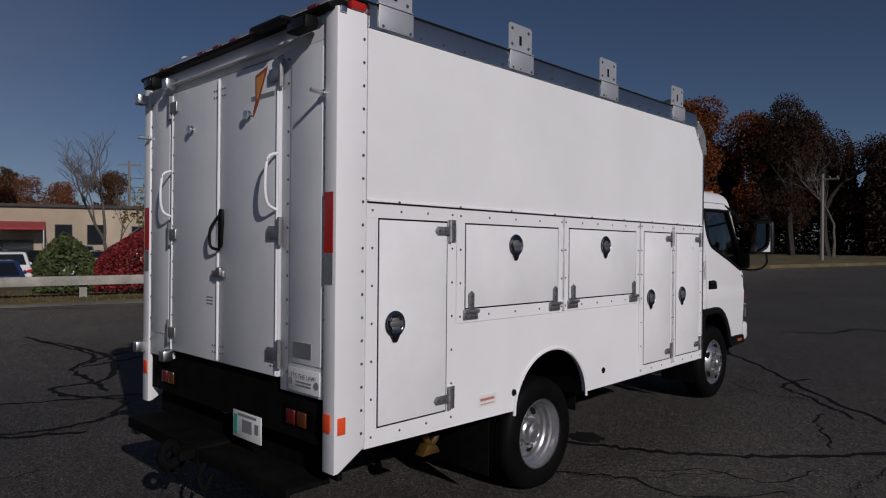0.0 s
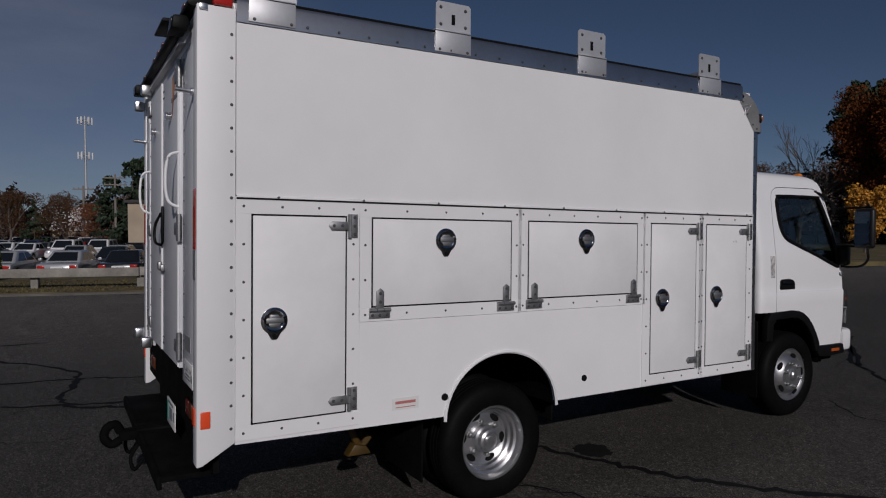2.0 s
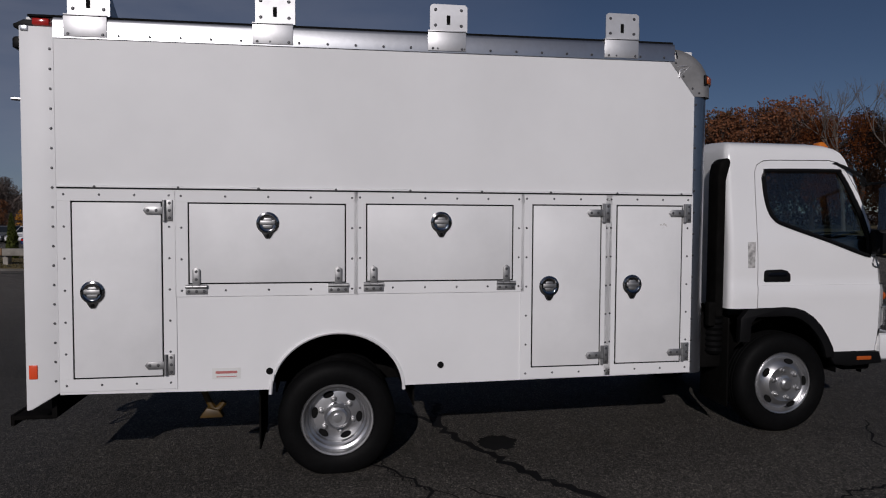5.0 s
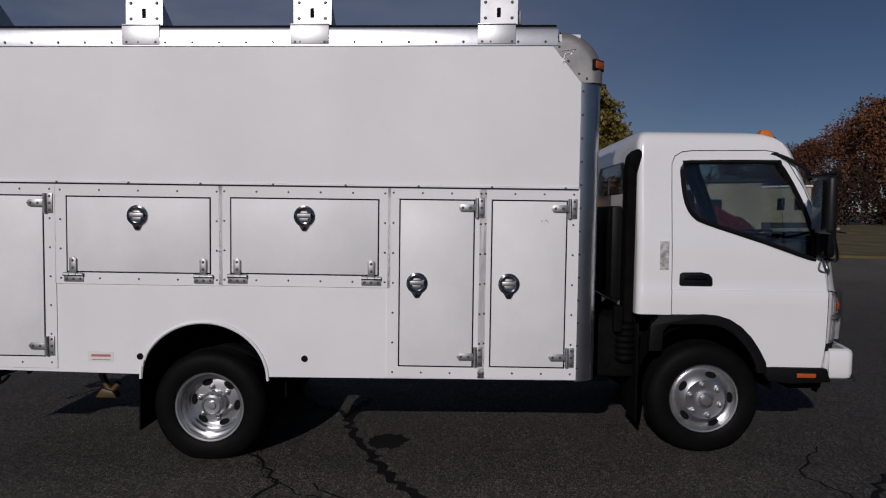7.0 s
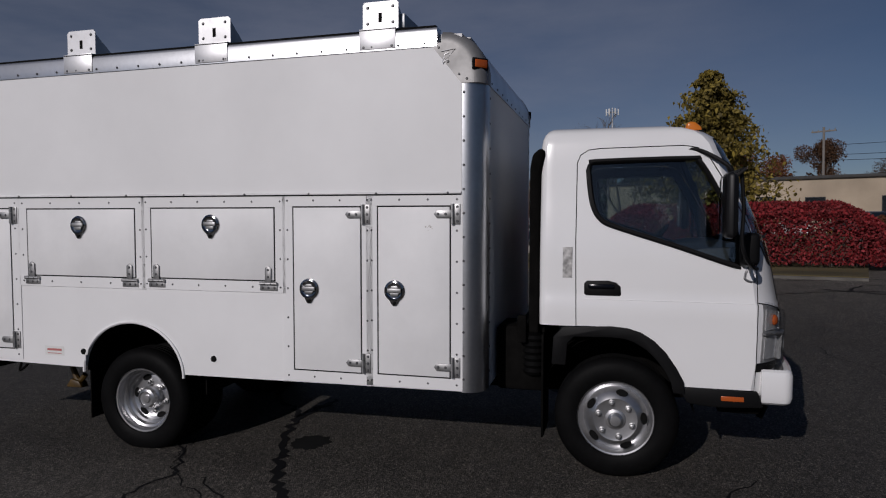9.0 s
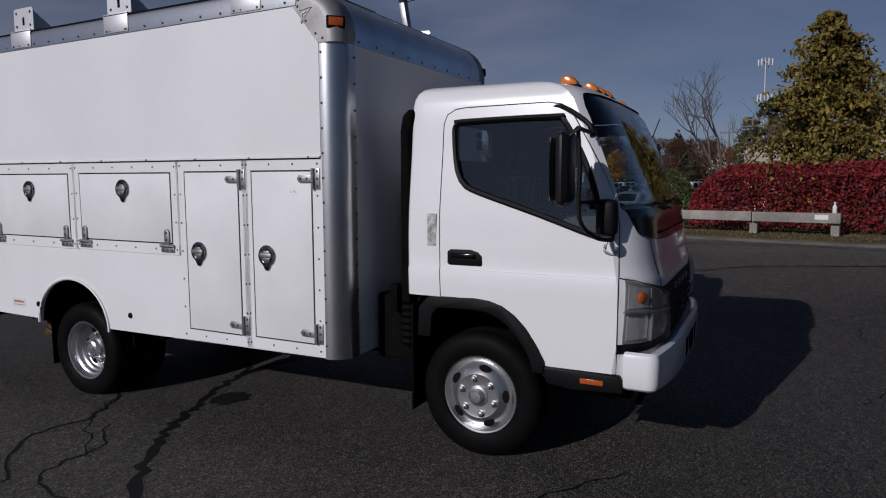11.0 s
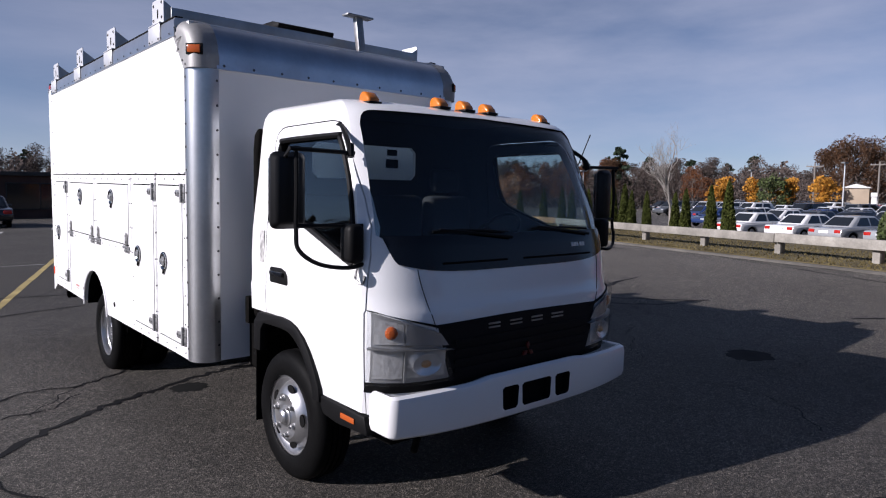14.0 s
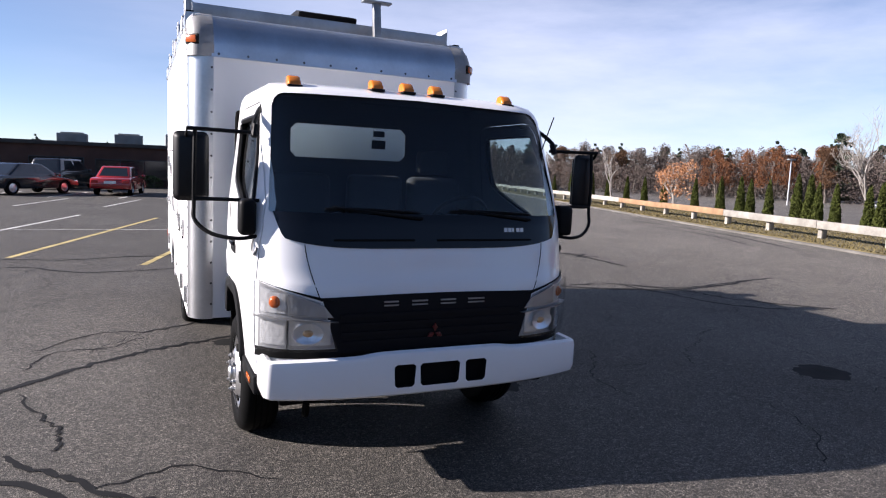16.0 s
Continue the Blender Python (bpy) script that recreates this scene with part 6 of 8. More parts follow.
# ---- plants ----
def leaves(centres, size, rng, droop=0.0, squash=1.0, up=0.0):
    """Leaf quads of random turn at the centres, as vertex and face lists."""
    n = len(centres)
    c = np.asarray(centres)
    nrm = rng.normal(size=(n, 3))
    nrm[:, 2] = nrm[:, 2] * squash + up
    nrm /= np.linalg.norm(nrm, axis=1)[:, None]
    t = np.cross(nrm, rng.normal(size=(n, 3)))
    t /= np.linalg.norm(t, axis=1)[:, None]
    b = np.cross(nrm, t)
    sz = size * rng.uniform(0.55, 1.35, n)[:, None]
    p = np.stack([c - t * sz, c + b * sz * 0.62, c + t * sz, c - b * sz * 0.62], 1)
    p[:, 2, 2] -= droop * sz[:, 0]
    return p.reshape(-1, 3), np.arange(4 * n).reshape(-1, 4)


def leaf_mesh(name, centres, size, mat, seed, **kw):
    v, f = leaves(centres, size, np.random.default_rng(seed), **kw)
    me = bpy.data.meshes.new(name)
    me.from_pydata(v.tolist(), [], f.tolist())
    me.materials.append(mat)
    return me


def crown_points(seed, n, blobs):
    """Points in the outer shells of overlapping clumps (x, y, z, r)."""
    rng = np.random.default_rng(seed)
    w = np.array([b[3] ** 2 for b in blobs])
    pick = rng.choice(len(blobs), n, p=w / w.sum())
    d = rng.normal(size=(n, 3))
    d /= np.linalg.norm(d, axis=1)[:, None]
    r = rng.uniform(0.35, 1.0, n) ** 0.45
    bl = np.array(blobs)[pick]
    return bl[:, :3] + d * (bl[:, 3] * r)[:, None] * np.array([1, 1, 0.85])


def limbs(bm, rng, start, direction, length, radius, depth, spread=0.6, gravity=0.0, tips=None):
    """Branches that fork and taper."""
    pts = [Vector(start)]
    d = Vector(direction).normalized()
    n = 4
    for i in range(n):
        d = (d + Vector((rng.uniform(-0.16, 0.16), rng.uniform(-0.16, 0.16), rng.uniform(-0.08, 0.12) + gravity))).normalized()
        pts.append(pts[-1] + d * length / n)
    tube(bm, pts, radius, 6 if radius > 0.03 else 4, radius * 0.62)
    if depth == 0:
        if tips is not None:
            tips.append(tuple(pts[-1]))
        return
    for k in range(rng.choice((2, 3, 3))):
        side = Vector((rng.uniform(-1, 1), rng.uniform(-1, 1), rng.uniform(-0.2, 0.7)))
        limbs(bm, rng, pts[-1] if k < 2 else pts[2], (d + side * spread).normalized(), length * rng.uniform(0.6, 0.82), radius * 0.6, depth - 1, spread, gravity, tips)


def broad_tree(seed, h, leaf_mat, n, size, label, bark=BARK, bare=0.0, category="tree"):
    rng = random.Random(seed)
    e = empty("tree")
    tagged(e, label, category)
    bm = bmesh.new()
    tips = []
    limbs(bm, rng, (0, 0, -0.1), (0.03, 0.02, 1), h * 0.26, h * 0.022, 4, 0.68, 0.0, tips)
    part("trunk", bm, bark, e)
    zmax = max(t[2] for t in tips)
    k = h * 0.93 / zmax
    for c in e.children:
        c.data.transform(Matrix.Scale(k, 4))
    blobs = [(t[0] * k, t[1] * k, t[2] * k, h * rng.uniform(0.07, 0.13)) for t in tips if rng.random() > bare]
    blobs += [(t[0] * k * 1.05, t[1] * k * 1.05, t[2] * k * rng.uniform(0.35, 0.8), h * rng.uniform(0.07, 0.12)) for t in tips if rng.random() < 0.6]
    if blobs and n:
        me = leaf_mesh("crown", crown_points(seed, n, blobs), size, leaf_mat, seed)
        shared("crown", me, e)
    return e


def bare_tree(seed, h, label, bark, depth=5, spread=0.55):
    rng = random.Random(seed)
    e = empty("bare_tree")
    tagged(e, label, "tree")
    bm = bmesh.new()
    tips = []
    limbs(bm, rng, (0, 0, -0.1), (0.04, -0.03, 1), h * 0.28, h * 0.014, depth, spread, 0.02, tips)
    part("trunk", bm, bark, e)
    k = h / max(t[2] for t in tips)
    e.children[0].data.transform(Matrix.Scale(k, 4))
    return e


def fir(seed, h, r, mat, n, size, label, taper=0.9, droop=0.5, name="conifer", ragged=0.25):
    rng = np.random.default_rng(seed)
    e = empty(name)
    tagged(e, label, "tree")
    bm = bmesh.new()
    tube(bm, [(0, 0, -0.1), (0, 0, h * 0.5), (0.02, 0, h * 0.97)], r * 0.055, 8, 0.015)
    part("trunk", bm, BARK, e)
    pts = []
    nb = max(30, n // 60)
    for b in range(nb):
        t = rng.random() ** 0.8
        z = h * (0.05 + 0.95 * t)
        a = rng.uniform(0, 2 * math.pi)
        reach = r * (1 - t) ** taper * rng.uniform(1 - ragged, 1 + ragged * 0.6) + 0.02 * h
        m = max(6, int(n / nb))
        u = rng.random(m) ** 0.55
        wide = 0.16 * reach * (0.3 + u)
        x = math.cos(a) * reach * u + rng.normal(size=m) * wide * 0.6
        y = math.sin(a) * reach * u + rng.normal(size=m) * wide * 0.6
        zz = z + reach * (0.30 * u - droop * u ** 2) + rng.normal(size=m) * 0.07 * reach
        pts.append(np.stack([x, y, np.maximum(zz, 0.03 * h)], 1))
    me = leaf_mesh("crown", np.concatenate(pts), size, mat, seed, droop=0.5, up=0.5)
    shared("crown", me, e)
    return e


def put(e, p, turn=0.0, scale=1.0):
    e.matrix_world = Matrix.Translation(p) @ Matrix.Rotation(turn, 4, "Z") @ Matrix.Scale(scale, 4)
    return e


def again(e, p, turn=0.0, scale=1.0):
    c = copy_thing(e, Matrix.Translation(p) @ Matrix.Rotation(turn, 4, "Z"))
    c.scale = (scale, scale, scale)
    return c


# crimson hedge behind the rail: rounded, clipped mass
def hedge_points(seed, n, length, depth, height):
    rng = np.random.default_rng(seed)
    y = rng.uniform(-0.5, 0.5, n)
    a = rng.uniform(-0.15, math.pi + 0.15, n)
    endr = np.clip((0.5 - np.abs(y)) * length / (depth * 0.6), 0, 1) ** 0.5
    lump = 1 + 0.10 * np.sin(y * length * 2.1) + 0.06 * np.sin(y * length * 5.3 + 1) + rng.normal(size=n) * 0.035
    q = rng.uniform(0.82, 1.0, n) * lump
    ca, sa = np.cos(a), np.sin(a)
    p = 0.6
    x = np.sign(ca) * np.abs(ca) ** p * depth / 2 * endr * q
    z = np.where(sa > 0, np.abs(sa) ** p, 0) * height * (0.35 + 0.65 * endr) * (0.93 + 0.07 * lump) * rng.uniform(0.9, 1.0, n)
    z = np.where(np.abs(ca) > 0.75, rng.uniform(0.05, 0.85, n) * height * (0.35 + 0.65 * endr), z)
    return np.stack([x, y * length, z + 0.02], 1)


def hedge(name, length, depth, height, n, size, mat, label, seed, m):
    e = empty(name)
    tagged(e, label, "hedge")
    bm = bmesh.new()
    rng = random.Random(seed)
    for i in range(int(length * 4)):
        y = rng.uniform(-0.45, 0.45) * length
        tube(bm, [(rng.uniform(-0.2, 0.2), y, -0.05), (rng.uniform(-0.5, 0.5) * depth * 0.6, y + rng.uniform(-0.3, 0.3), height * 0.8)], 0.02, 5, 0.008)
    st = part("stem_thicket", bm, BARK, e)
    st["kind"] = "stuff"
    shared("foliage", leaf_mesh("foliage", hedge_points(seed, n, length, depth, height), size, mat, seed), e)
    e.matrix_world = m
    return e


hm = Matrix.Rotation(math.atan2(D.y, D.x) - math.pi / 2, 4, "Z")
hedge("red_hedge", 7.7, 2.0, 1.72, 44000, 0.042, LEAF_RED, "tall rounded crimson hedge in autumn leaf behind the rail", 3, Matrix.Translation(at(8.7, 1.75, 0.05)) @ hm)
hedge("green_shrub", 1.5, 1.5, 1.75, 5000, 0.07, LEAF_SHRUB, "loose olive-green shrub beside the red hedge", 4, Matrix.Translation(at(4.15, 1.9, 0.05)) @ hm)
hedge("brown_shrub", 1.3, 1.3, 1.4, 5000, 0.05, LEAF_DARKRED, "rounded dark brown-red shrub at the end of the hedge", 8, Matrix.Translation(at(12.3, 3.2, 0.05)) @ hm)
put(fir(21, 5.7, 2.2, LEAF_GOLD, 26000, 0.068, "broad golden-green conifer behind the red hedge", 0.72, 0.35, ragged=0.6), (-17.6, 8.0, 0.2))
put(bare_tree(31, 6.4, "leafless grey tree behind the hedge", BARK, 6, 1.0), (-18.3, 5.67, 0.1), 0.0, 0.76)
put(bare_tree(33, 4.5, "pale leafless tree behind the guard rail", BARK_PALE, 6, 0.95), at(-7.0, 4.4, 0.05), 0.6)
put(bare_tree(34, 3.6, "small pale leafless tree near the far rail", BARK_PALE, 4, 0.6), at(-29, 3.2, 0.05))
wt = put(broad_tree(35, 2.7, LEAF_PALE, 2200, 0.05, "small weeping tree with pale orange leaves", BARK_PALE, 0.0), at(-20.0, 3.4, 0.05))
def arborvitae(seed, h, r):
    """A clipped cone: leaf sprays in an even shell that narrows to a point."""
    rng = np.random.default_rng(seed)
    e = empty("arborvitae")
    tagged(e, "narrow green arborvitae clipped to a pointed cone", "tree")
    bm = bmesh.new()
    tube(bm, [(0, 0, -0.1), (0, 0, h * 0.9)], 0.05, 7, 0.012)
    part("trunk", bm, BARK, e)
    n = 5200
    t = 1 - rng.random(n) ** 0.62
    a = rng.uniform(0, 2 * math.pi, n)
    rad = r * (1 - t) ** 0.62 * np.minimum(1, 0.72 + 3 * t) * (0.93 + 0.10 * np.sin(3 * a + 9 * t) + rng.normal(size=n) * 0.05) * rng.uniform(0.72, 1, n)
    pts = np.stack([rad * np.cos(a), rad * np.sin(a), 0.04 + h * t * 0.98], 1)
    shared("crown", leaf_mesh("crown", pts, 0.05, LEAF_GREEN, seed, squash=0.4), e)
    return e


arb = arborvitae(41, 2.05, 0.29)
tagged(arb, group="row of arborvitae behind the rail")
put(arb, at(-3.06, 3.5, 0.05))
rnd = random.Random(7)
for s in (-3.78, -4.9, -5.45, -7.3, -8.25, -8.6, -9.6, -11.06, -12.49, -13.84, -15.42, -17.4, -21.68, -24.29, -27.37, -30.5, -34.2, -38.5, -43.5):
    again(arb, at(s, 3.5 + rnd.uniform(-0.25, 0.25), 0.05), rnd.uniform(0, 6), rnd.uniform(0.80, 0.98))

# ---- trees further off: a few kinds, repeated ----
kinds = {
    "orange": [broad_tree(50 + i, 9.0, LEAF_ORANGE if i else LEAF_DARKRED, 9000, 0.10, "rust-orange autumn tree at the edge of the car park") for i in range(2)],
    "rust": [broad_tree(55 + i, 9.0, LEAF_RUST, 6500, 0.11, "rust-coloured oak in the far wood", bare=0.3) for i in range(2)],
    "brown": [broad_tree(60 + i, 9.5, LEAF_BROWN, 8500, 0.10, "brown-leaved oak among the far trees") for i in range(2)],
    "yellow": [broad_tree(70, 5.0, LEAF_YELLOW, 2600, 0.14, "small bright yellow-orange tree beside the parked cars")],
    "twig": [broad_tree(80 + i, 9.0, TWIG, 5200, 0.10, "nearly bare grey-brown tree in the far wood") for i in range(3)],
    "pine": [fir(90 + i, 10.5, 2.7, LEAF_PINE, 2400, 0.30, "dark green pine in the far wood", 0.6, 0.3, "pine", 0.45) for i in range(2)],
}
used = {}


def plant(kind, p, scale):
    opts = kinds[kind]
    i = rnd.randrange(len(opts))
    key = (kind, i)
    e = opts[i]
    if key not in used:
        used[key] = True
        put(e, p, rnd.uniform(0, 6), scale)
        return e
    return again(e, p, rnd.uniform(0, 6), scale)


def polar(az, dist, x=1.0, y=4.0):
    px, py = x + dist * math.cos(radians(az)), y + dist * math.sin(radians(az))
    return Vector((px, py, gz(px, py)))


# far wood: a dense understorey behind the single trees
def wood(name, az0, az1, d0, d1, h, n, size, mat, label, seed, base=0.0):
    rng = np.random.default_rng(seed)
    az = np.radians(rng.uniform(az0, az1, n))
    d = rng.uniform(d0, d1, n)
    top = h * (0.72 + 0.16 * np.sin(az * 47 + seed) + 0.12 * np.sin(az * 131 + 2 * seed) + 0.10 * np.sin(az * 311))
    z = base + top * rng.random(n) ** 0.75
    me = leaf_mesh(name, np.stack([1.0 + d * np.cos(az), 4.0 + d * np.sin(az), z], 1), size, mat, seed)
    return tagged(new(name, me), label, "wood", kind="stuff")


wood("far_wood", 184, 263, 106, 150, 8.2, 170000, 0.14, TWIG, "dense grey-brown leafless wood beyond the car park", 301, -0.8)
wood("far_wood", 184, 263, 150, 168, 9.4, 16000, 0.55, TWIG, "dense brown wood beyond the car park", 302, -0.8)
wood("roadside_wood", 86, 101, 66, 84, 11.6, 50000, 0.18, LEAF_OAKBROWN, "shade-darkened brown wood beside the road", 304)
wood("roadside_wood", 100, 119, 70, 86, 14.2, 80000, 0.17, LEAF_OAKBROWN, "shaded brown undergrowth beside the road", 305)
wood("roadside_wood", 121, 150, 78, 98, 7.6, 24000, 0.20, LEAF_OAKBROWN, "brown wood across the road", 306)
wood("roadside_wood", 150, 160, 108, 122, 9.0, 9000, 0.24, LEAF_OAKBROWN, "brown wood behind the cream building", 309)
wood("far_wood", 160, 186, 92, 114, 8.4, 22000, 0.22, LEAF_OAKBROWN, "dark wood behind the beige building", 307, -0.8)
# unseen wood behind the camera, added to darken what metal and glass reflect
wood("rear_wood", -66, 86, 100, 135, 9.5, 42000, 0.95, LEAF_BROWN, "added unseen brown wood behind the camera", 308)
# single trees of the far wood
for i in range(44):
    az = 186 + 77 * i / 43 + rnd.uniform(-0.5, 0.5)
    kind = rnd.choices(("twig", "brown"), (8, 1))[0]
    plant(kind, polar(az, rnd.uniform(108, 130)), rnd.uniform(0.82, 1.0))
# small pine tops along the skyline
for i in range(34):
    az = 203 + 58 * i / 33 + rnd.uniform(-0.8, 0.8)
    plant("pine", polar(az, rnd.uniform(150, 175)), rnd.uniform(0.86, 1.1))
plant("pine", polar(212.6, 118), 1.04)
# rust and red crowns in the wood
for az, d, kind, k in ((221.0, 108, "rust", 0.82), (219.0, 110, "rust", 0.84), (216.8, 108, "rust", 0.88), (214.8, 110, "rust", 0.92), (213.2, 108, "brown", 0.86), (206.4, 106, "rust", 0.75),
                    (197.2, 112, "brown", 1.0), (195.9, 110, "brown", 1.16), (194.6, 111, "brown", 1.12), (193.6, 114, "brown", 1.0), (192.4, 112, "rust", 0.98), (191.0, 114, "brown", 0.98), (189.8, 112, "rust", 0.98), (188.6, 116, "brown", 0.95)):
    plant(kind, polar(az, d), k)
for az, d, k in ((204.2, 84, 0.70), (203.0, 86, 0.92), (202.2, 88, 0.90), (199.5, 86, 0.84), (198.3, 88, 0.9), (197.3, 86, 0.92), (196.3, 88, 0.9), (190.9, 84, 1.08), (190.3, 88, 1.0)):
    plant("yellow", polar(az, d), k)
put(broad_tree(72, 5.0, LEAF_SHRUB, 2600, 0.14, "small tree turning from green to yellow"), polar(200.4, 86))
# wood and single trees ahead of the truck
def road_oak(seed, p, h, wide, leaf_mat, n, label):
    """A tall oak still in leaf: high branching crown of fine leaves with gaps."""
    e = broad_tree(seed, h, leaf_mat, n, 0.0072 * h, label, BARK_DARK, 0.0)
    for c in e.children:
        c.data.transform(Matrix.Diagonal((wide, wide, 1, 1)))
    return put(e, p, seed * 0.7)


OAK_ORANGE, OAK_BROWN = "tall oak with dark orange leaves across the road", "tall oak with shade-darkened brown leaves across the road"
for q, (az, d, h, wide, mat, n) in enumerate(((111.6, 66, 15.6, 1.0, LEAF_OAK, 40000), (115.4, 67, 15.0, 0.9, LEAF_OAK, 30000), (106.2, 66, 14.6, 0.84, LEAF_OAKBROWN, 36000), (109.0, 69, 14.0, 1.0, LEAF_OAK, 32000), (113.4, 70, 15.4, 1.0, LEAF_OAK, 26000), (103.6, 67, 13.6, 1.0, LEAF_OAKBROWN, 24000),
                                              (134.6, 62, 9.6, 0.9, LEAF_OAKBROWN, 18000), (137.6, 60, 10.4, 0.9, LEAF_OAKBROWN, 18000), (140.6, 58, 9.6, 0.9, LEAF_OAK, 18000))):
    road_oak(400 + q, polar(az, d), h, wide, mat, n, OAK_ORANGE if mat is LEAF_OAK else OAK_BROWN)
for q, (az, d, h) in enumerate(((120.6, 76, 13.5), (135.6, 58, 12.6), (138.4, 56, 11.8), (103.2, 63, 10.4))):
    put(bare_tree(430 + q, h, "tall leafless grey tree across the road", BARK, 6, 0.62), polar(az, d), q * 1.3)
for az, d, h, r in ((117.9, 76, 16.8, 4.2), (116.2, 80, 17.4, 4.6)):
    put(fir(int(az), h, r, LEAF_PINE, 12000, 0.24, "tall dark pine across the road", 0.55, 0.3, "pine", 0.5), polar(az, d))
put(broad_tree(74, 5.0, LEAF_YELLOW, 4200, 0.10, "small bright yellow-orange tree across the road"), polar(117.4, 44), 1.0, 0.9)
for az, d, kind, k in ((122, 66, "twig", 0.9), (126, 70, "brown", 0.9), (129, 76, "orange", 0.9), (132, 70, "brown", 0.95),
                       (142.6, 104, "orange", 1.95), (144.4, 106, "orange", 1.9), (146.2, 104, "orange", 1.85), (148.0, 106, "brown", 1.8), (149.6, 105, "orange", 1.6), (151.2, 107, "orange", 1.35), (153.2, 108, "brown", 1.1), (155.6, 108, "brown", 0.95), (157.4, 104, "yellow", 1.0), (142, 86, "brown", 1.0), (154, 112, "twig", 1.3), (157, 112, "brown", 1.1)):
    plant(kind, polar(az, d), k)
for az, d, kind, k in ((178.3, 72, "pine", 0.95), (177.2, 74, "pine", 1.0), (176.0, 72, "pine", 0.9), (179.6, 76, "pine", 0.8), (163, 92, "brown", 1.12), (166, 95, "orange", 1.05), (170, 100, "pine", 1.1), (172.5, 90, "brown", 1.15), (169.0, 92, "orange", 1.1), (174.5, 88, "pine", 1.0), (177, 92, "twig", 1.0), (178.5, 95, "orange", 0.75), (180.5, 80, "orange", 0.6), (182.5, 84, "brown", 0.72), (184.5, 88, "pine", 0.55), (160, 100, "twig", 0.9), (186, 90, "brown", 0.75), (188, 96, "pine", 0.7)):
    plant(kind, polar(az, d), k)


def lone_pine(p, h):
    """A tall pine with a bare stem and tufts at the top."""
    e = empty("pine")
    tagged(e, "tall lone pine with a bare stem and dark tufted top", "tree")
    bm = bmesh.new()
    tube(bm, [(0, 0, -0.1), (0.1, 0, h * 0.5), (0.05, 0.1, h * 0.96)], 0.2, 8, 0.05)
    for a, z in ((0.4, 0.72), (2.6, 0.78), (4.4, 0.84), (1.5, 0.66)):
        tube(bm, [(0.08, 0.05, h * z), (1.1 * math.cos(a), 1.1 * math.sin(a), h * (z + 0.06))], 0.06, 5, 0.02)
    part("trunk", bm, BARK, e)
    blobs = [(0.05, 0.1, h * 0.94, 0.62), (0.55, 0.3, h * 0.90, 0.55), (-0.6, -0.3, h * 0.895, 0.6), (0.2, 0.3, h * 0.86, 0.6), (-0.3, 0.1, h * 0.83, 0.5), (0.5, -0.2, h * 0.80, 0.4), (1.0, 0.4, h * 0.72, 0.32), (-0.9, 0.5, h * 0.68, 0.3), (0.3, 1.0, h * 0.70, 0.3)]
    shared("crown", leaf_mesh("crown", crown_points(7, 3000, blobs), 0.11, LEAF_PINE, 7), e)
    e.matrix_world = Matrix.Translation(p)


lone_pine(polar(130.6, 60), 12.7)
# unseen trees added behind the camera for reflections, and trees past the brick building
for i in range(20):
    az = -66 + 152 * i / 19
    plant(rnd.choice(("twig", "brown", "pine", "orange")), polar(az, rnd.uniform(95, 125)), rnd.uniform(0.9, 1.2))
for i in range(12):
    plant("pine" if i % 3 else "twig", polar(264 + 18 * i / 11, rnd.uniform(95, 115)), rnd.uniform(0.38, 0.46))

# ---- ground marks ----
def ribbon(name, pts, w, mat, label, z=0.004, jit=0.04, seed=1, kind="structure"):
    """A thin uneven band lying on the ground along points."""
    rng = random.Random(seed)
    path = smooth_path([(p[0], p[1], 0) for p in pts], 8)
    vs, fs = [], []
    for i, p in enumerate(path):
        d = (path[min(i + 1, len(path) - 1)] - path[max(i - 1, 0)])
        d.z = 0
        d.normalize()
        s = Vector((-d.y, d.x, 0))
        q = p + s * rng.uniform(-jit, jit)
        ww = w * rng.uniform(0.55, 1.3) * (0.4 if i in (0, len(path) - 1) else 1)
        lift_z = Vector((0, 0, z + gz(q.x, q.y)))
        vs += [tuple(q + s * ww / 2 + lift_z), tuple(q - s * ww / 2 + lift_z)]
    for i in range(len(path) - 1):
        fs.append((2 * i, 2 * i + 1, 2 * i + 3, 2 * i + 2))
    me = bpy.data.meshes.new(name)
    me.from_pydata(vs, [], fs)
    me.materials.append(mat)
    return tagged(new(name, me), label, name.replace("_", " "), kind=kind)


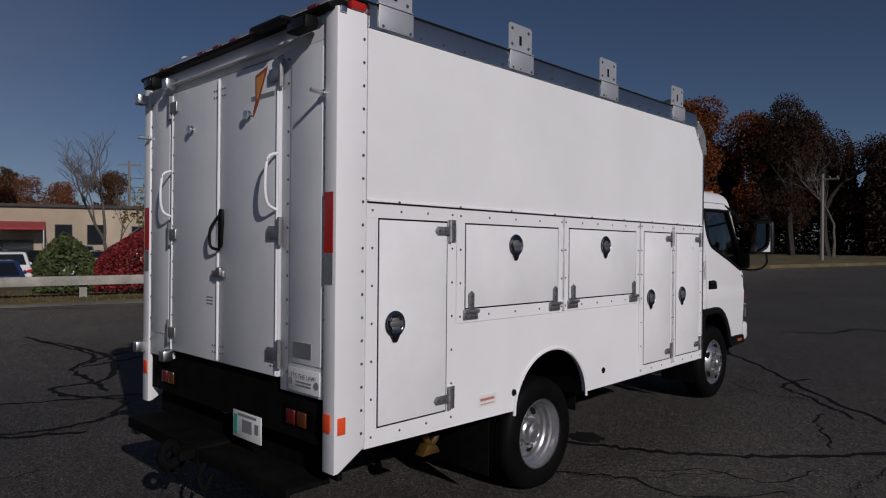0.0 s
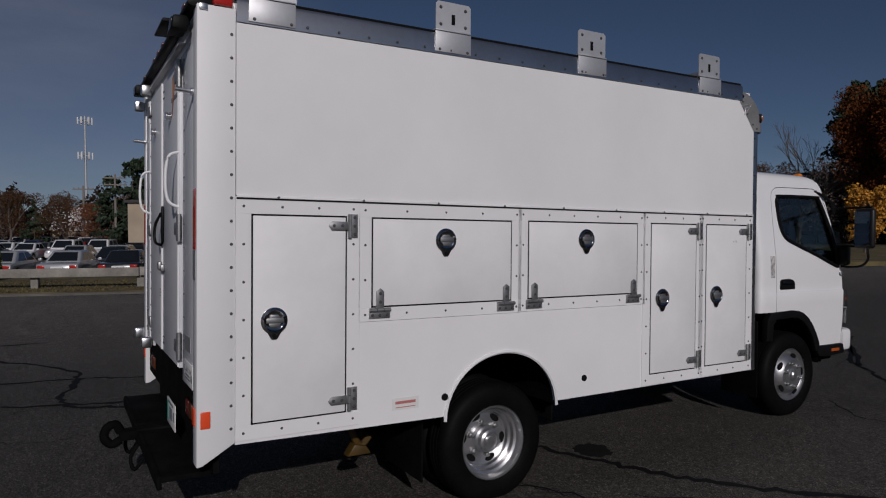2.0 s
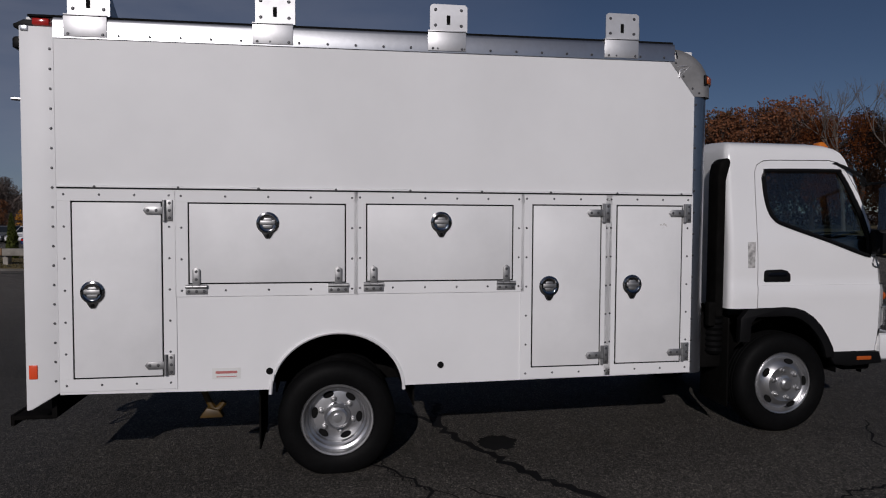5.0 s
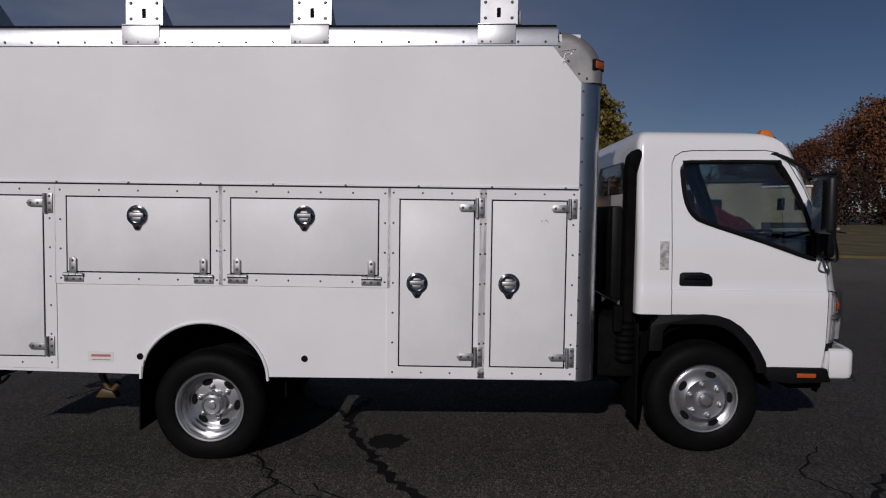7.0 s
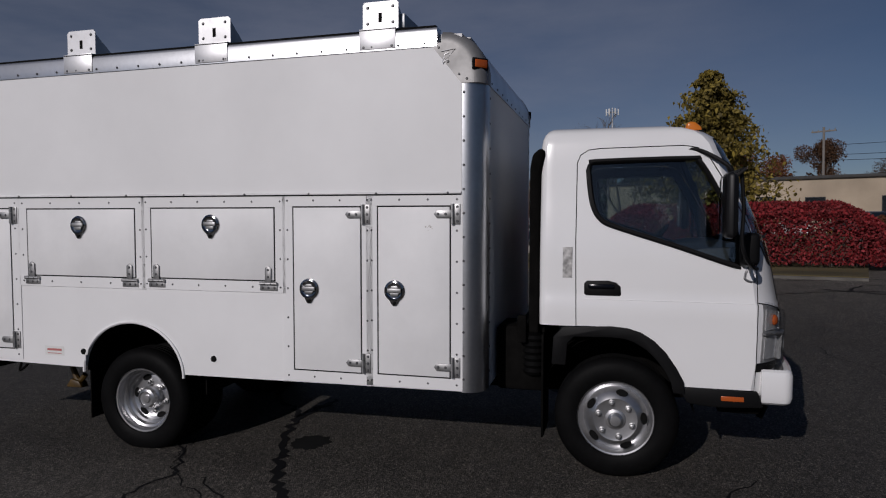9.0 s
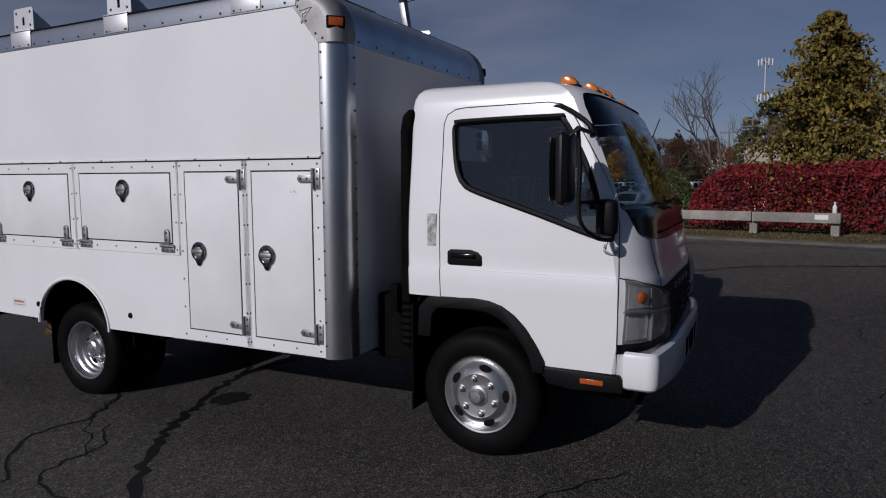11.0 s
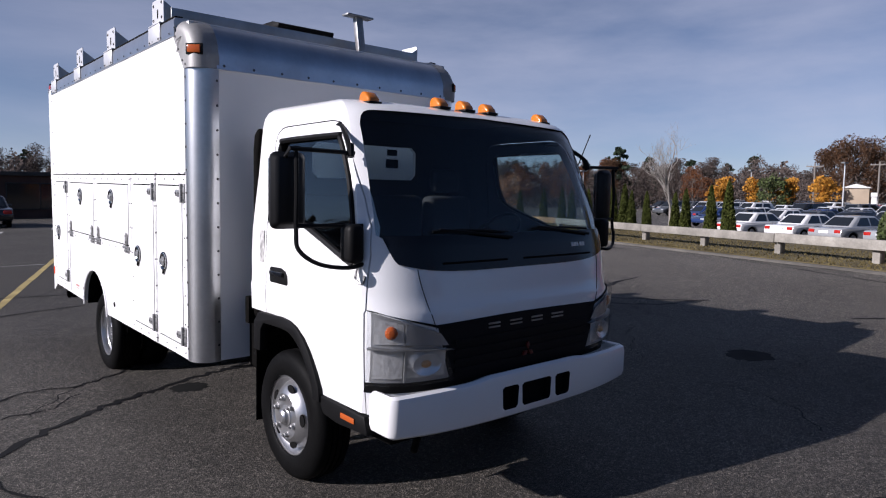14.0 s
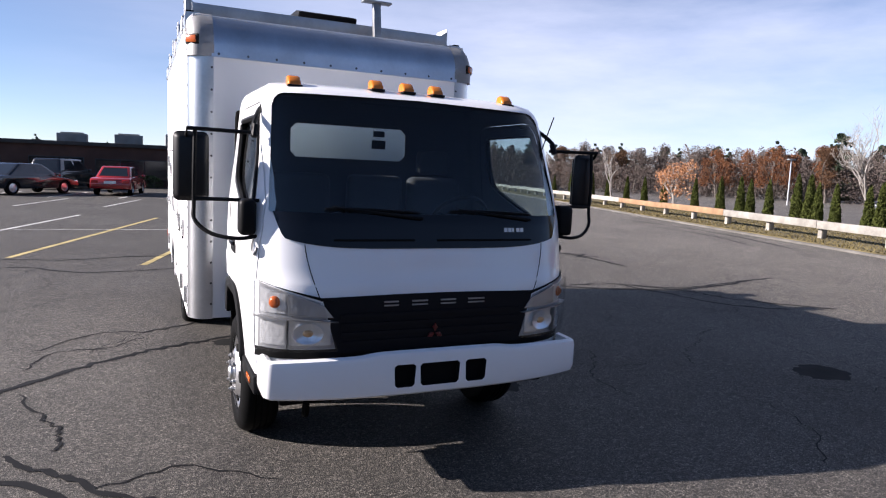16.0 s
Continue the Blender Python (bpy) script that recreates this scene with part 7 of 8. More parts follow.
SEAL = "dark tar line sealing a crack in the asphalt"
k = 0
for pts, w in (
    (((-1.6, 2.75), (-0.95, 2.66), (-0.37, 2.86), (0.05, 3.02), (0.45, 3.28), (0.95, 3.68), (1.6, 4.4), (2.6, 5.3)), 0.06),
    (((-1.0, 2.66), (-1.25, 2.5), (-1.5, 2.2), (-2.4, 1.9)), 0.05),
    (((-9.6, 1.3), (-8.56, 1.52), (-7.55, 1.6), (-6.7, 1.4), (-5.8, 0.93), (-5.8, 0.42), (-5.2, 0.45), (-4.7, 0.8)), 0.07),
    (((-4.7, 0.8), (-4.12, 0.46), (-4.0, 0.04), (-4.1, -0.46), (-4.6, -1.6)), 0.06),
    (((-7.4, -1.5), (-6.05, -0.48), (-5.28, -0.4), (-4.5, -0.55), (-4.05, -0.46), (-3.7, 0.1)), 0.06),
    (((-5.6, -1.6), (-5.4, -0.4), (-5.1, 0.3), (-4.7, 1.2)), 0.05),
    (((-1.5, 8.5), (-1.06, 8.0), (-0.47, 7.4), (0.5, 6.14), (1.3, 5.3), (1.9, 4.2)), 0.05),
    (((-1.4, 11.2), (-0.68, 11.65), (-0.44, 12.6), (0.4, 12.5)), 0.07),
    (((-3.0, 9.0), (-2.2, 9.6), (-1.2, 8.2), (-1.5, 8.5), (-2.5, 10.4)), 0.06),
    (((-5.2, 0.8), (-5.95, 0.87), (-6.86, 0.95), (-7.7, 1.5), (-9.0, 1.35), (-10.2, 1.2)), 0.06),
    (((-6.88, 1.06), (-7.1, 1.9), (-7.36, 2.83), (-7.95, 3.38)), 0.07),
    (((-7.0, 1.1), (-7.6, 1.75), (-7.8, 2.5), (-8.6, 3.6)), 0.06),
    (((-8.39, -2.75), (-8.5, -2.25), (-8.5, -0.71)), 0.06),
    (((-8.2, -2.9), (-8.8, -2.6), (-8.4, -2.3), (-8.9, -2.2)), 0.08),
    (((-17.5, -12.0), (-16.9, -7.5), (-16.0, -4.5), (-14.9, -2.0)), 0.10),
    (((-16.3, -9.0), (-15.6, -5.5), (-14.6, -3.2)), 0.07),
    (((-15.2, 0.2), (-13.6, 3.2), (-12.7, 5.1), (-12.6, 7.16), (-12.1, 8.8), (-12.4, 11)), 0.06),
    (((-8.6, 5.6), (-9.45, 6.66), (-9.9, 8.5), (-10.3, 9.6), (-10.0, 11.5)), 0.06),
    (((-10.6, 9.2), (-10.15, 9.77), (-9.8, 10.24), (-10.5, 11.1)), 0.07),
    (((-10.3, 9.6), (-11.2, 10.2), (-11.0, 11.4), (-12.0, 12.2)), 0.06),
    (((-14.9, 1.0), (-14.1, 3.8), (-13.9, 6.5)), 0.05),
    (((1.2, 2.9), (0.7, 2.35), (0.25, 2.38), (-0.3, 2.0)), 0.018),
    (((1.06, 5.3), (0.77, 5.6), (0.49, 5.95), (0.1, 6.3), (0.2, 7.0)), 0.045),
    (((0.8, 5.29), (0.78, 5.0), (0.92, 4.67), (1.14, 4.13)), 0.018),
    (((0.55, 5.9), (0.1, 5.75), (-0.4, 6.1)), 0.015),
    (((1.2, 3.5), (1.0, 3.0), (0.55, 2.9), (0.3, 2.6)), 0.015),
    (((3.2, -1.2), (2.2, -2.4), (1.0, -1.7), (-0.8, -2.1)), 0.05),
    (((-1.2, -3.3), (0.4, -3.5), (1.6, -3.2), (3.4, -3.6)), 0.05),
):
    k += 1
    ribbon("crack_seal", pts, w * 1.15, TAR, SEAL, 0.003 + 0.0006 * (k % 5), 0.035 if w > 0.02 else 0.03, k)
rnd = random.Random(19)
# fine dry cracks that branch over the worn surface
for i in range(34):
    a0 = rnd.uniform(0, 6.28)
    p = Vector((rnd.uniform(-13, 4.5), rnd.uniform(-4, 9.5), 0))
    pts = [p]
    for j in range(rnd.randint(3, 6)):
        a0 += rnd.uniform(-0.7, 0.7)
        pts.append(pts[-1] + Vector((math.cos(a0), math.sin(a0), 0)) * rnd.uniform(0.25, 0.7))
    ribbon("hairline_crack", pts, 0.011, TAR, "fine dark crack in the asphalt", 0.0022 + 0.0001 * (i % 7), 0.03, 100 + i)


def blotch(x, y, rx, ry, seed):
    rng = random.Random(seed)
    bm = bmesh.new()
    n = 28
    ring = [bm.verts.new((x + rx * math.cos(2 * math.pi * i / n) * rng.uniform(0.8, 1.1), y + ry * math.sin(2 * math.pi * i / n) * rng.uniform(0.8, 1.1), 0.0018)) for i in range(n)]
    bm.faces.new(ring)
    tagged(obj("oil_stain", bm, OIL), "dark oil stain on the asphalt", "oil stain", kind="structure")


blotch(-0.48, 3.02, 0.17, 0.15, 1)
blotch(-5.53, 5.62, 0.29, 0.24, 2)
blotch(-2.4, 4.9, 0.2, 0.3, 3)


def line(p, q, w, mat, label):
    bm = bmesh.new()
    p, q = Vector((*p, 0)), Vector((*q, 0))
    d = (q - p).normalized()
    s = Vector((-d.y, d.x, 0)) * w / 2
    n = 24
    rng = random.Random(int(abs(p.x * 71 + p.y * 13)))
    a = [(bm.verts.new(p + (q - p) * i / n + s * rng.uniform(0.85, 1.05) + Vector((0, 0, 0.0035))), bm.verts.new(p + (q - p) * i / n - s * rng.uniform(0.85, 1.05) + Vector((0, 0, 0.0035)))) for i in range(n + 1)]
    for i in range(n):
        bm.faces.new((a[i][0], a[i][1], a[i + 1][1], a[i + 1][0]))
    tagged(obj("parking_line", bm, mat), label, "road marking", kind="structure")


line((2.40, -3.6), (-0.1, -12.5), 0.12, LINE_YELLOW, "worn yellow parking line")
line((0.30, -2.4), (-2.4, -11.8), 0.12, LINE_YELLOW, "worn yellow parking line")
line((3.35, -8.4), (2.05, -13.5), 0.11, LINE_WHITE, "worn white parking line")
line((6.2, -8.2), (4.9, -13.2), 0.11, LINE_WHITE, "worn white parking line")
line((3.1, -8.75), (-1.4, -8.65), 0.05, LINE_WHITE, "thin white line across the bays")
for x in (-4.6, -1.8, 1.0, 3.8, 6.6, 9.4):
    line((x + 0.6, -17.5), (x - 0.6, -22.8), 0.11, LINE_WHITE, "worn white parking line")
    line((x + 0.3, -23.6), (x - 0.9, -29.0), 0.11, LINE_WHITE, "worn white parking line")


# ---- brick building behind, with plant on its roof ----
def building(name, x0, x1, y0, y1, h, mat, label, m, windows, roof_mat=ROOFING, edge=0.25):
    """windows: (face, along0, along1, z0, z1, frame material)."""
    e = empty(name)
    tagged(e, label, "building")
    bm = bmesh.new()
    box(bm, x0, x1, y0, y1, -0.1, h)
    part("wall", bm, mat, e)
    bm = bmesh.new()
    box(bm, x0 - edge, x1 + edge, y0 - edge, y1 + edge, h + 0.002, h + 0.24, 0.02)
    part("roof", bm, roof_mat, e)
    for a0, a1, z0, z1 in windows:
        bm = bmesh.new()
        box(bm, a0, a1, y1 + 0.003, y1 + 0.05, z0, z1, 0.01)
        w = part("window", bm, ROOFING, e)
        n = max(1, int((a1 - a0) / 1.3))
        for i in range(n):
            bm = bmesh.new()
            p0 = a0 + 0.05 + (a1 - a0 - 0.05) * i / n
            p1 = a0 + (a1 - a0 - 0.05) * (i + 1) / n
            box(bm, p0, p1, y1 + 0.052, y1 + 0.06, z0 + 0.05, z1 - 0.05)
            part("pane", bm, WINDOW_DARK, w)
    e.matrix_world = m
    return e


bb = building("brick_building", -9, 46, -14, 0, 2.5, BRICK, "long low dark brick building with flat roof", Matrix.Translation((0, -37.5, 0)), [(-2.6, 3.0, 0.45, 1.75), (3.6, 6.6, 0.0, 1.8), (8.0, 14.0, 0.3, 1.8), (18, 25, 0.5, 2.1), (-8, -4.5, 0.5, 2.1)])
for x, w, h in ((-2.3, 2.3, 0.8), (1.1, 1.7, 0.62), (4.4, 1.7, 0.55), (14, 2.2, 0.8)):
    bm = bmesh.new()
    box(bm, x - w / 2, x + w / 2, -40.6, -39.2, 2.742, 2.742 + h, 0.03)
    box(bm, x - w / 2 + 0.2, x + w / 2 - 0.2, -40.4, -39.4, 2.742 + h, 2.742 + h + 0.08, 0.02)
    tagged(obj("roof_plant_unit", bm, HVAC), "grey metal plant housing on the flat roof", "air conditioner")
for x in (-3, 0.5, 5.8, 8.5):
    hedge("low_hedge", 2.8, 0.9, 0.75, 900, 0.07, LEAF_SHRUB, "low green shrub along the brick wall", int(200 + x), Matrix.Translation((x, -36.7, 0)) @ Matrix.Rotation(math.pi / 2, 4, "Z"))

# ---- beige building with red awning ----
p0 = Vector((-57.5, 4.5, -0.85))
p1 = Vector((-49.0, 34.0, 0))
ax = (p1 - p0).normalized()
ang = math.atan2(ax.y, ax.x)
m_b = Matrix.Translation(p0) @ Matrix.Rotation(ang + math.pi, 4, "Z")
bld = building("beige_building", -25, 0, -9, 0, 4.9, STUCCO, "low beige block building with flat roof and dark windows", m_b, [(-11.4, -10.2, 2.0, 3.6), (-13.6, -12.4, 2.0, 3.6), (-17, -15.6, 2.0, 3.5), (-22, -20.6, 2.0, 3.5)])
bm = bmesh.new()
prism(bm, [(0.02, 3.8), (2.2, 3.25), (2.2, 3.15), (0.02, 3.2)], "x", -9.6, -6.6, 0.02)
aw = part("awning", bm, AWNING, bld, "faded red canvas awning")
bm = bmesh.new()
for x in (-9.5, -6.7):
    tube(bm, [(x, 2.1, 0), (x, 2.1, 3.2)], 0.06, 8)
part("awning_post", bm, GALV, bld)
bm = bmesh.new()
box(bm, -8.8, -5.0, 0.006, 0.08, 0, 2.4)
part("shopfront", bm, WINDOW_DARK, bld)

building("cream_house", -4.2, 4.2, -6, 0, 4.5, STUCCO, "small cream building with dark windows across the lawn", Matrix.Translation(polar(154.0, 95) + Vector((0, 0, 0.2))) @ Matrix.Rotation(radians(244), 4, "Z"), [(-3.2, -2.3, 1.5, 3.1), (-1.2, -0.3, 1.5, 3.1), (2.2, 3.1, 0.1, 2.4)], ROOF_WHITE)
bx = polar(128.5, 78)
building("office_building", 0, 13.0, -8, 0, 7.6, ROOF_WHITE, "pale flat-roofed office building across the road", Matrix.Translation(bx) @ Matrix.Rotation(radians(34 - 180 + 180), 4, "Z") @ Matrix.Rotation(math.pi, 4, "Z") @ Matrix.Translation((-13.0, 0, 0)), [(1.0, 4.0, 4.4, 6.0), (5.0, 8.0, 4.4, 6.0), (9.0, 12.0, 4.4, 6.0), (1.0, 4.0, 1.0, 2.8), (5.0, 8.0, 1.0, 2.8), (9.0, 12.0, 1.0, 2.8)])

# small white gabled house, gate-like sign and hut among the far cars
def hut(p, w, d, h, r, turn, wall, label, name="house"):
    e = empty(name)
    tagged(e, label, name)
    bm = bmesh.new()
    box(bm, -w / 2, w / 2, -d / 2, d / 2, 0, h)
    part("wall", bm, wall, e)
    bm = bmesh.new()
    prism(bm, [(-d / 2 - 0.3, h), (d / 2 + 0.3, h), (0, h + r)], "x", -w / 2 - 0.2, w / 2 + 0.2)
    part("roof", bm, ROOF_WHITE if wall is STUCCO else ROOFING, e)
    for x in (-w / 4, w / 4):
        bm = bmesh.new()
        box(bm, x - 0.4, x + 0.4, -d / 2 - 0.03, -d / 2 - 0.002, h * 0.35, h * 0.8)
        part("window", bm, WINDOW_DARK, e)
    e.matrix_world = Matrix.Translation(p) @ Matrix.Rotation(turn, 4, "Z")


hut(polar(181.5, 96), 4.2, 4.0, 2.4, 3.0, 1.2, STUCCO, "small house with a steep white roof far behind the trees")
hut(polar(194.6, 90), 3.0, 2.6, 3.3, 0.5, 0.3, STUCCO, "small pavilion with pale hipped roof among parked cars", "pavilion")
bm = bmesh.new()
for x in (-1.5, 1.3):
    box(bm, x, x + 0.55, -0.25, 0.25, 0, 2.6, 0.03)
box(bm, -1.6, 1.95, -0.3, 0.3, 2.3, 2.75, 0.03)
gt = obj("gateway", bm, ROOF_WHITE)
gt.matrix_world = Matrix.Translation(polar(193.2, 84)) @ Matrix.Rotation(0.25, 4, "Z")
tagged(gt, "white gateway frame among the parked cars", "gate")


# ---- poles ----
def utility_pole(p, h, turn, arms=1, mat=POLE, label="timber utility pole with crossarm"):
    e = empty("utility_pole")
    tagged(e, label, "utility pole")
    bm = bmesh.new()
    tube(bm, [(0, 0, -0.1), (0, 0, h)], 0.14, 8, 0.10)
    part("pole", bm, mat, e)
    for k in range(arms):
        bm = bmesh.new()
        box(bm, -1.1, 1.1, -0.07, 0.07, h - 0.45 - 0.7 * k, h - 0.32 - 0.7 * k)
        a = part("crossarm", bm, mat, e)
        for x in (-1.0, -0.5, 0.5, 1.0):
            bm = bmesh.new()
            lathe(bm, [(0.05, 0), (0.06, 0.06), (0.03, 0.14), (0, 0.15)], 8, Matrix.Translation((x, 0, h - 0.32 - 0.7 * k)))
            part("insulator", bm, HVAC, a)
    e.matrix_world = Matrix.Translation(p) @ Matrix.Rotation(turn, 4, "Z")


for az, d, h, arms in ((179.5, 74, 8.2, 2), (181.4, 82, 7.4, 1), (192.0, 92, 7.6, 2), (193.5, 100, 6.8, 1), (197.6, 98, 6.6, 1), (163.2, 70, 9.6, 1), (128.6, 52, 8.4, 2), (104, 50, 6.5, 1)):
    utility_pole(polar(az, d), h, radians(az) + 1.2, arms)
bm = bmesh.new()
a, b = polar(163.2, 70), polar(128.6, 52)
for dz in (0.0, 0.9, 1.4):
    tube(bm, [a.lerp(b, t) + Vector((0, 0, 7.9 - dz - 3.0 * t * (1 - t))) for t in np.linspace(0, 1, 14)], 0.02, 4)
tagged(obj("overhead_wires", bm, GAP), "overhead wires between utility poles", "wires")
for az, d, h in ((194.9, 76, 5.6), (201.8, 90, 5.4), (215, 84, 5.2)):
    e = empty("car_park_lamp")
    tagged(e, "tall grey car park lamp post", "lamp post")
    bm = bmesh.new()
    tube(bm, [(0, 0, 0), (0, 0, h)], 0.09, 8, 0.06)
    part("pole", bm, GALV, e)
    bm = bmesh.new()
    box(bm, -0.55, 0.55, -0.18, 0.18, h, h + 0.16, 0.03)
    part("lamp_head", bm, HVAC, e)
    e.matrix_world = Matrix.Translation(polar(az, d))
e = empty("radio_mast")
tagged(e, "tall slim radio mast with antenna rings", "mast")
bm = bmesh.new()
tube(bm, [(0, 0, 0), (0, 0, 25.5)], 0.34, 8, 0.16)
part("mast_pole", bm, GALV, e)
for z in (17.5, 24.5):
    for k in range(6):
        bm = bmesh.new()
        an = k * math.pi / 3
        box(bm, -0.16, 0.16, 1.15, 1.4, z - 0.7, z + 0.7, 0.04)
        tube(bm, [(0, 0, z), (0, 1.2, z)], 0.05, 5)
        o = part("antenna", bm, ROOF_WHITE, e)
        o.matrix_local = Matrix.Rotation(an, 4, "Z")
e.matrix_world = Matrix.Translation(polar(179.8, 150))


# ---- cars ----
CAR_PAINTS = {}
for nm, c in (("black", (0.012, 0.012, 0.014)), ("silver", (0.42, 0.43, 0.44)), ("white", (0.72, 0.72, 0.72)), ("blue", (0.02, 0.04, 0.12)), ("red", (0.32, 0.02, 0.02)), ("grey", (0.11, 0.115, 0.12))):
    CAR_PAINTS[nm] = material("car_paint_" + nm, c, 0.25, 0.3 if nm in ("silver", "grey") else 0.0, coat=0.8, stain=0.06, stain_scale=2)
CAR_GLASS = material("car_glass", (0.012, 0.015, 0.018), 0.05, spec=0.8)


def car(colour, suv=False):
    """A saloon or an SUV along local +y, wheels on z = 0."""
    e = empty("parked_car")
    tagged(e, f"{colour} {'sport utility vehicle' if suv else 'saloon car'} parked on the asphalt", "car")
    h = 1.66 if suv else 1.40
    L, W = (4.6, 1.84) if suv else (4.6, 1.76)
    belt = 0.98 if suv else 0.86
    sub = bmesh.new()
    prof = [(-L / 2, 0.34), (-L / 2 - 0.03, 0.55), (-L / 2 + 0.04, belt - 0.05), (-L / 2 + 0.55, belt + 0.02), (0.8, belt), (L / 2 - 0.35, belt - 0.16), (L / 2 - 0.02, belt - 0.30), (L / 2 + 0.02, 0.45), (L / 2 - 0.05, 0.28)]
    wh = (-L / 2 + 0.86, L / 2 - 0.86)
    low = []
    for yc in wh[::-1]:
        low += [(yc + 0.37 * math.cos(a), 0.27 + 0.38 * math.sin(a)) for a in (math.pi * i / 8 for i in range(9))]
    prism(sub, prof + low, "x", -W / 2, W / 2, 0.05, 2)
    part("body", sub, CAR_PAINTS[colour], e)
    back = -L / 2 + (0.10 if suv else 0.62)
    rb, rf = (back + 0.34, 0.50) if suv else (back + 0.80, 0.34)
    hb, hr = W / 2 - 0.07, W / 2 - 0.24
    base_y, roof_y = (back, 1.30), (rb, rf)
    sub = bmesh.new()
    lo = [sub.verts.new((x, y, belt - 0.06)) for y in base_y for x in (-hb, hb)]
    hi = [sub.verts.new((x, y, h)) for y in roof_y for x in (-hr, hr)]
    for f in ((lo[0], lo[1], lo[3], lo[2]), (hi[0], hi[2], hi[3], hi[1]), (lo[0], hi[0], hi[1], lo[1]), (lo[2], lo[3], hi[3], hi[2]), (lo[0], lo[2], hi[2], hi[0]), (lo[1], hi[1], hi[3], lo[3])):
        sub.faces.new(f)
    bm = bmesh.new()
    merge(bm, sub, 0.09, 3)
    part("cabin", bm, CAR_PAINTS[colour], e)

    def pane(name, a, b, c, d, u0, u1, v0, v1):
        """A dark pane set on the face a-b (below) and d-c (above), within u and v."""
        a, b, c, d = (Vector(q) for q in (a, b, c, d))
        nrm = (b - a).cross(d - a).normalized()
        if nrm.dot((a + c) / 2 - Vector((0, 0, belt))) < 0:
            nrm = -nrm
        def pt(u, v, o):
            return a.lerp(b, u).lerp(d.lerp(c, u), v) + nrm * o
        bm = bmesh.new()
        ring = [(u0, v0), (u1, v0), (u1 - 0.02, v1), (u0 + 0.02, v1)]
        top = [bm.verts.new(pt(u, v, 0.006)) for u, v in ring]
        bot = [bm.verts.new(pt(u, v, -0.004)) for u, v in ring]
        bm.faces.new(top)
        for q in range(4):
            bm.faces.new((top[q], bot[q], bot[(q + 1) % 4], top[(q + 1) % 4]))
        part(name, bm, CAR_GLASS, e, "dark car glass")
    z0 = belt - 0.06
    pane("windscreen", (-hb, 1.30, z0), (hb, 1.30, z0), (hr, rf, h), (-hr, rf, h), 0.07, 0.93, 0.16, 0.90)
    pane("rear_screen", (-hb, back, z0), (hb, back, z0), (hr, rb, h), (-hr, rb, h), 0.09, 0.91, 0.22, 0.88)
    for sgn in (1, -1):
        for u0, u1 in ((0.14, 0.50), (0.54, 0.88)):
            pane("side_window", (sgn * hb, back, z0), (sgn * hb, 1.30, z0), (sgn * hr, rf, h), (sgn * hr, rb, h), u0, u1, 0.22, 0.86)
    for sgn in (1, -1):
        for yc in wh:
            bm = bmesh.new()
            m = Matrix.Translation((sgn * (W / 2 - 0.03), yc, 0.32)) @ (OUT if sgn > 0 else INW)
            lathe(bm, [(0.20, 0.0), (0.30, 0.005), (0.32, -0.03), (0.32, -0.18), (0.2, -0.2)], 20, m)
            w = part("wheel", bm, RUBBER, e)
            bm = bmesh.new()
            lathe(bm, [(0.205, -0.006), (0.19, -0.03), (0.08, -0.02), (0.0, -0.01)], 14, m)
            part("rim", bm, SILVER, w)
        bm = bmesh.new()
        box(bm, sgn * (W / 2 - 0.22) - 0.17, sgn * (W / 2 - 0.22) + 0.17, L / 2 - 0.10, L / 2 + 0.012, belt - 0.36, belt - 0.22, 0.03)
        part("headlamp", bm, REFLECTOR, e)
        bm = bmesh.new()
        box(bm, sgn * (W / 2 - 0.20) - 0.16, sgn * (W / 2 - 0.20) + 0.16, -L / 2 - 0.03, -L / 2 + 0.08, belt - 0.26, belt - 0.10, 0.03)
        part("tail_lamp", bm, RED_LENS, e)
        bm = bmesh.new()
        box(bm, sgn * (W / 2 + 0.09) - 0.09, sgn * (W / 2 + 0.09) + 0.09, 0.85, 0.98, belt + 0.0, belt + 0.13, 0.03)
        part("wing_mirror", bm, CAR_PAINTS[colour], e)
    bm = bmesh.new()
    box(bm, -0.26, 0.26, -L / 2 - 0.045, -L / 2 - 0.02, belt - 0.28, belt - 0.15)
    part("number_plate", bm, LABEL_WHITE, e)
    return e


kit = [car(c, s) for c, s in (("black", False), ("silver", False), ("white", True), ("blue", False), ("red", False), ("grey", True), ("white", False), ("black", True), ("grey", False))]
placed = set()


def park(i, p, heading):
    m = Matrix.Translation(Vector((p.x, p.y, gz(p.x, p.y)))) @ Matrix.Rotation(heading, 4, "Z")
    if i not in placed:
        placed.add(i)
        kit[i].matrix_world = m
        return kit[i]
    return copy_thing(kit[i], m)


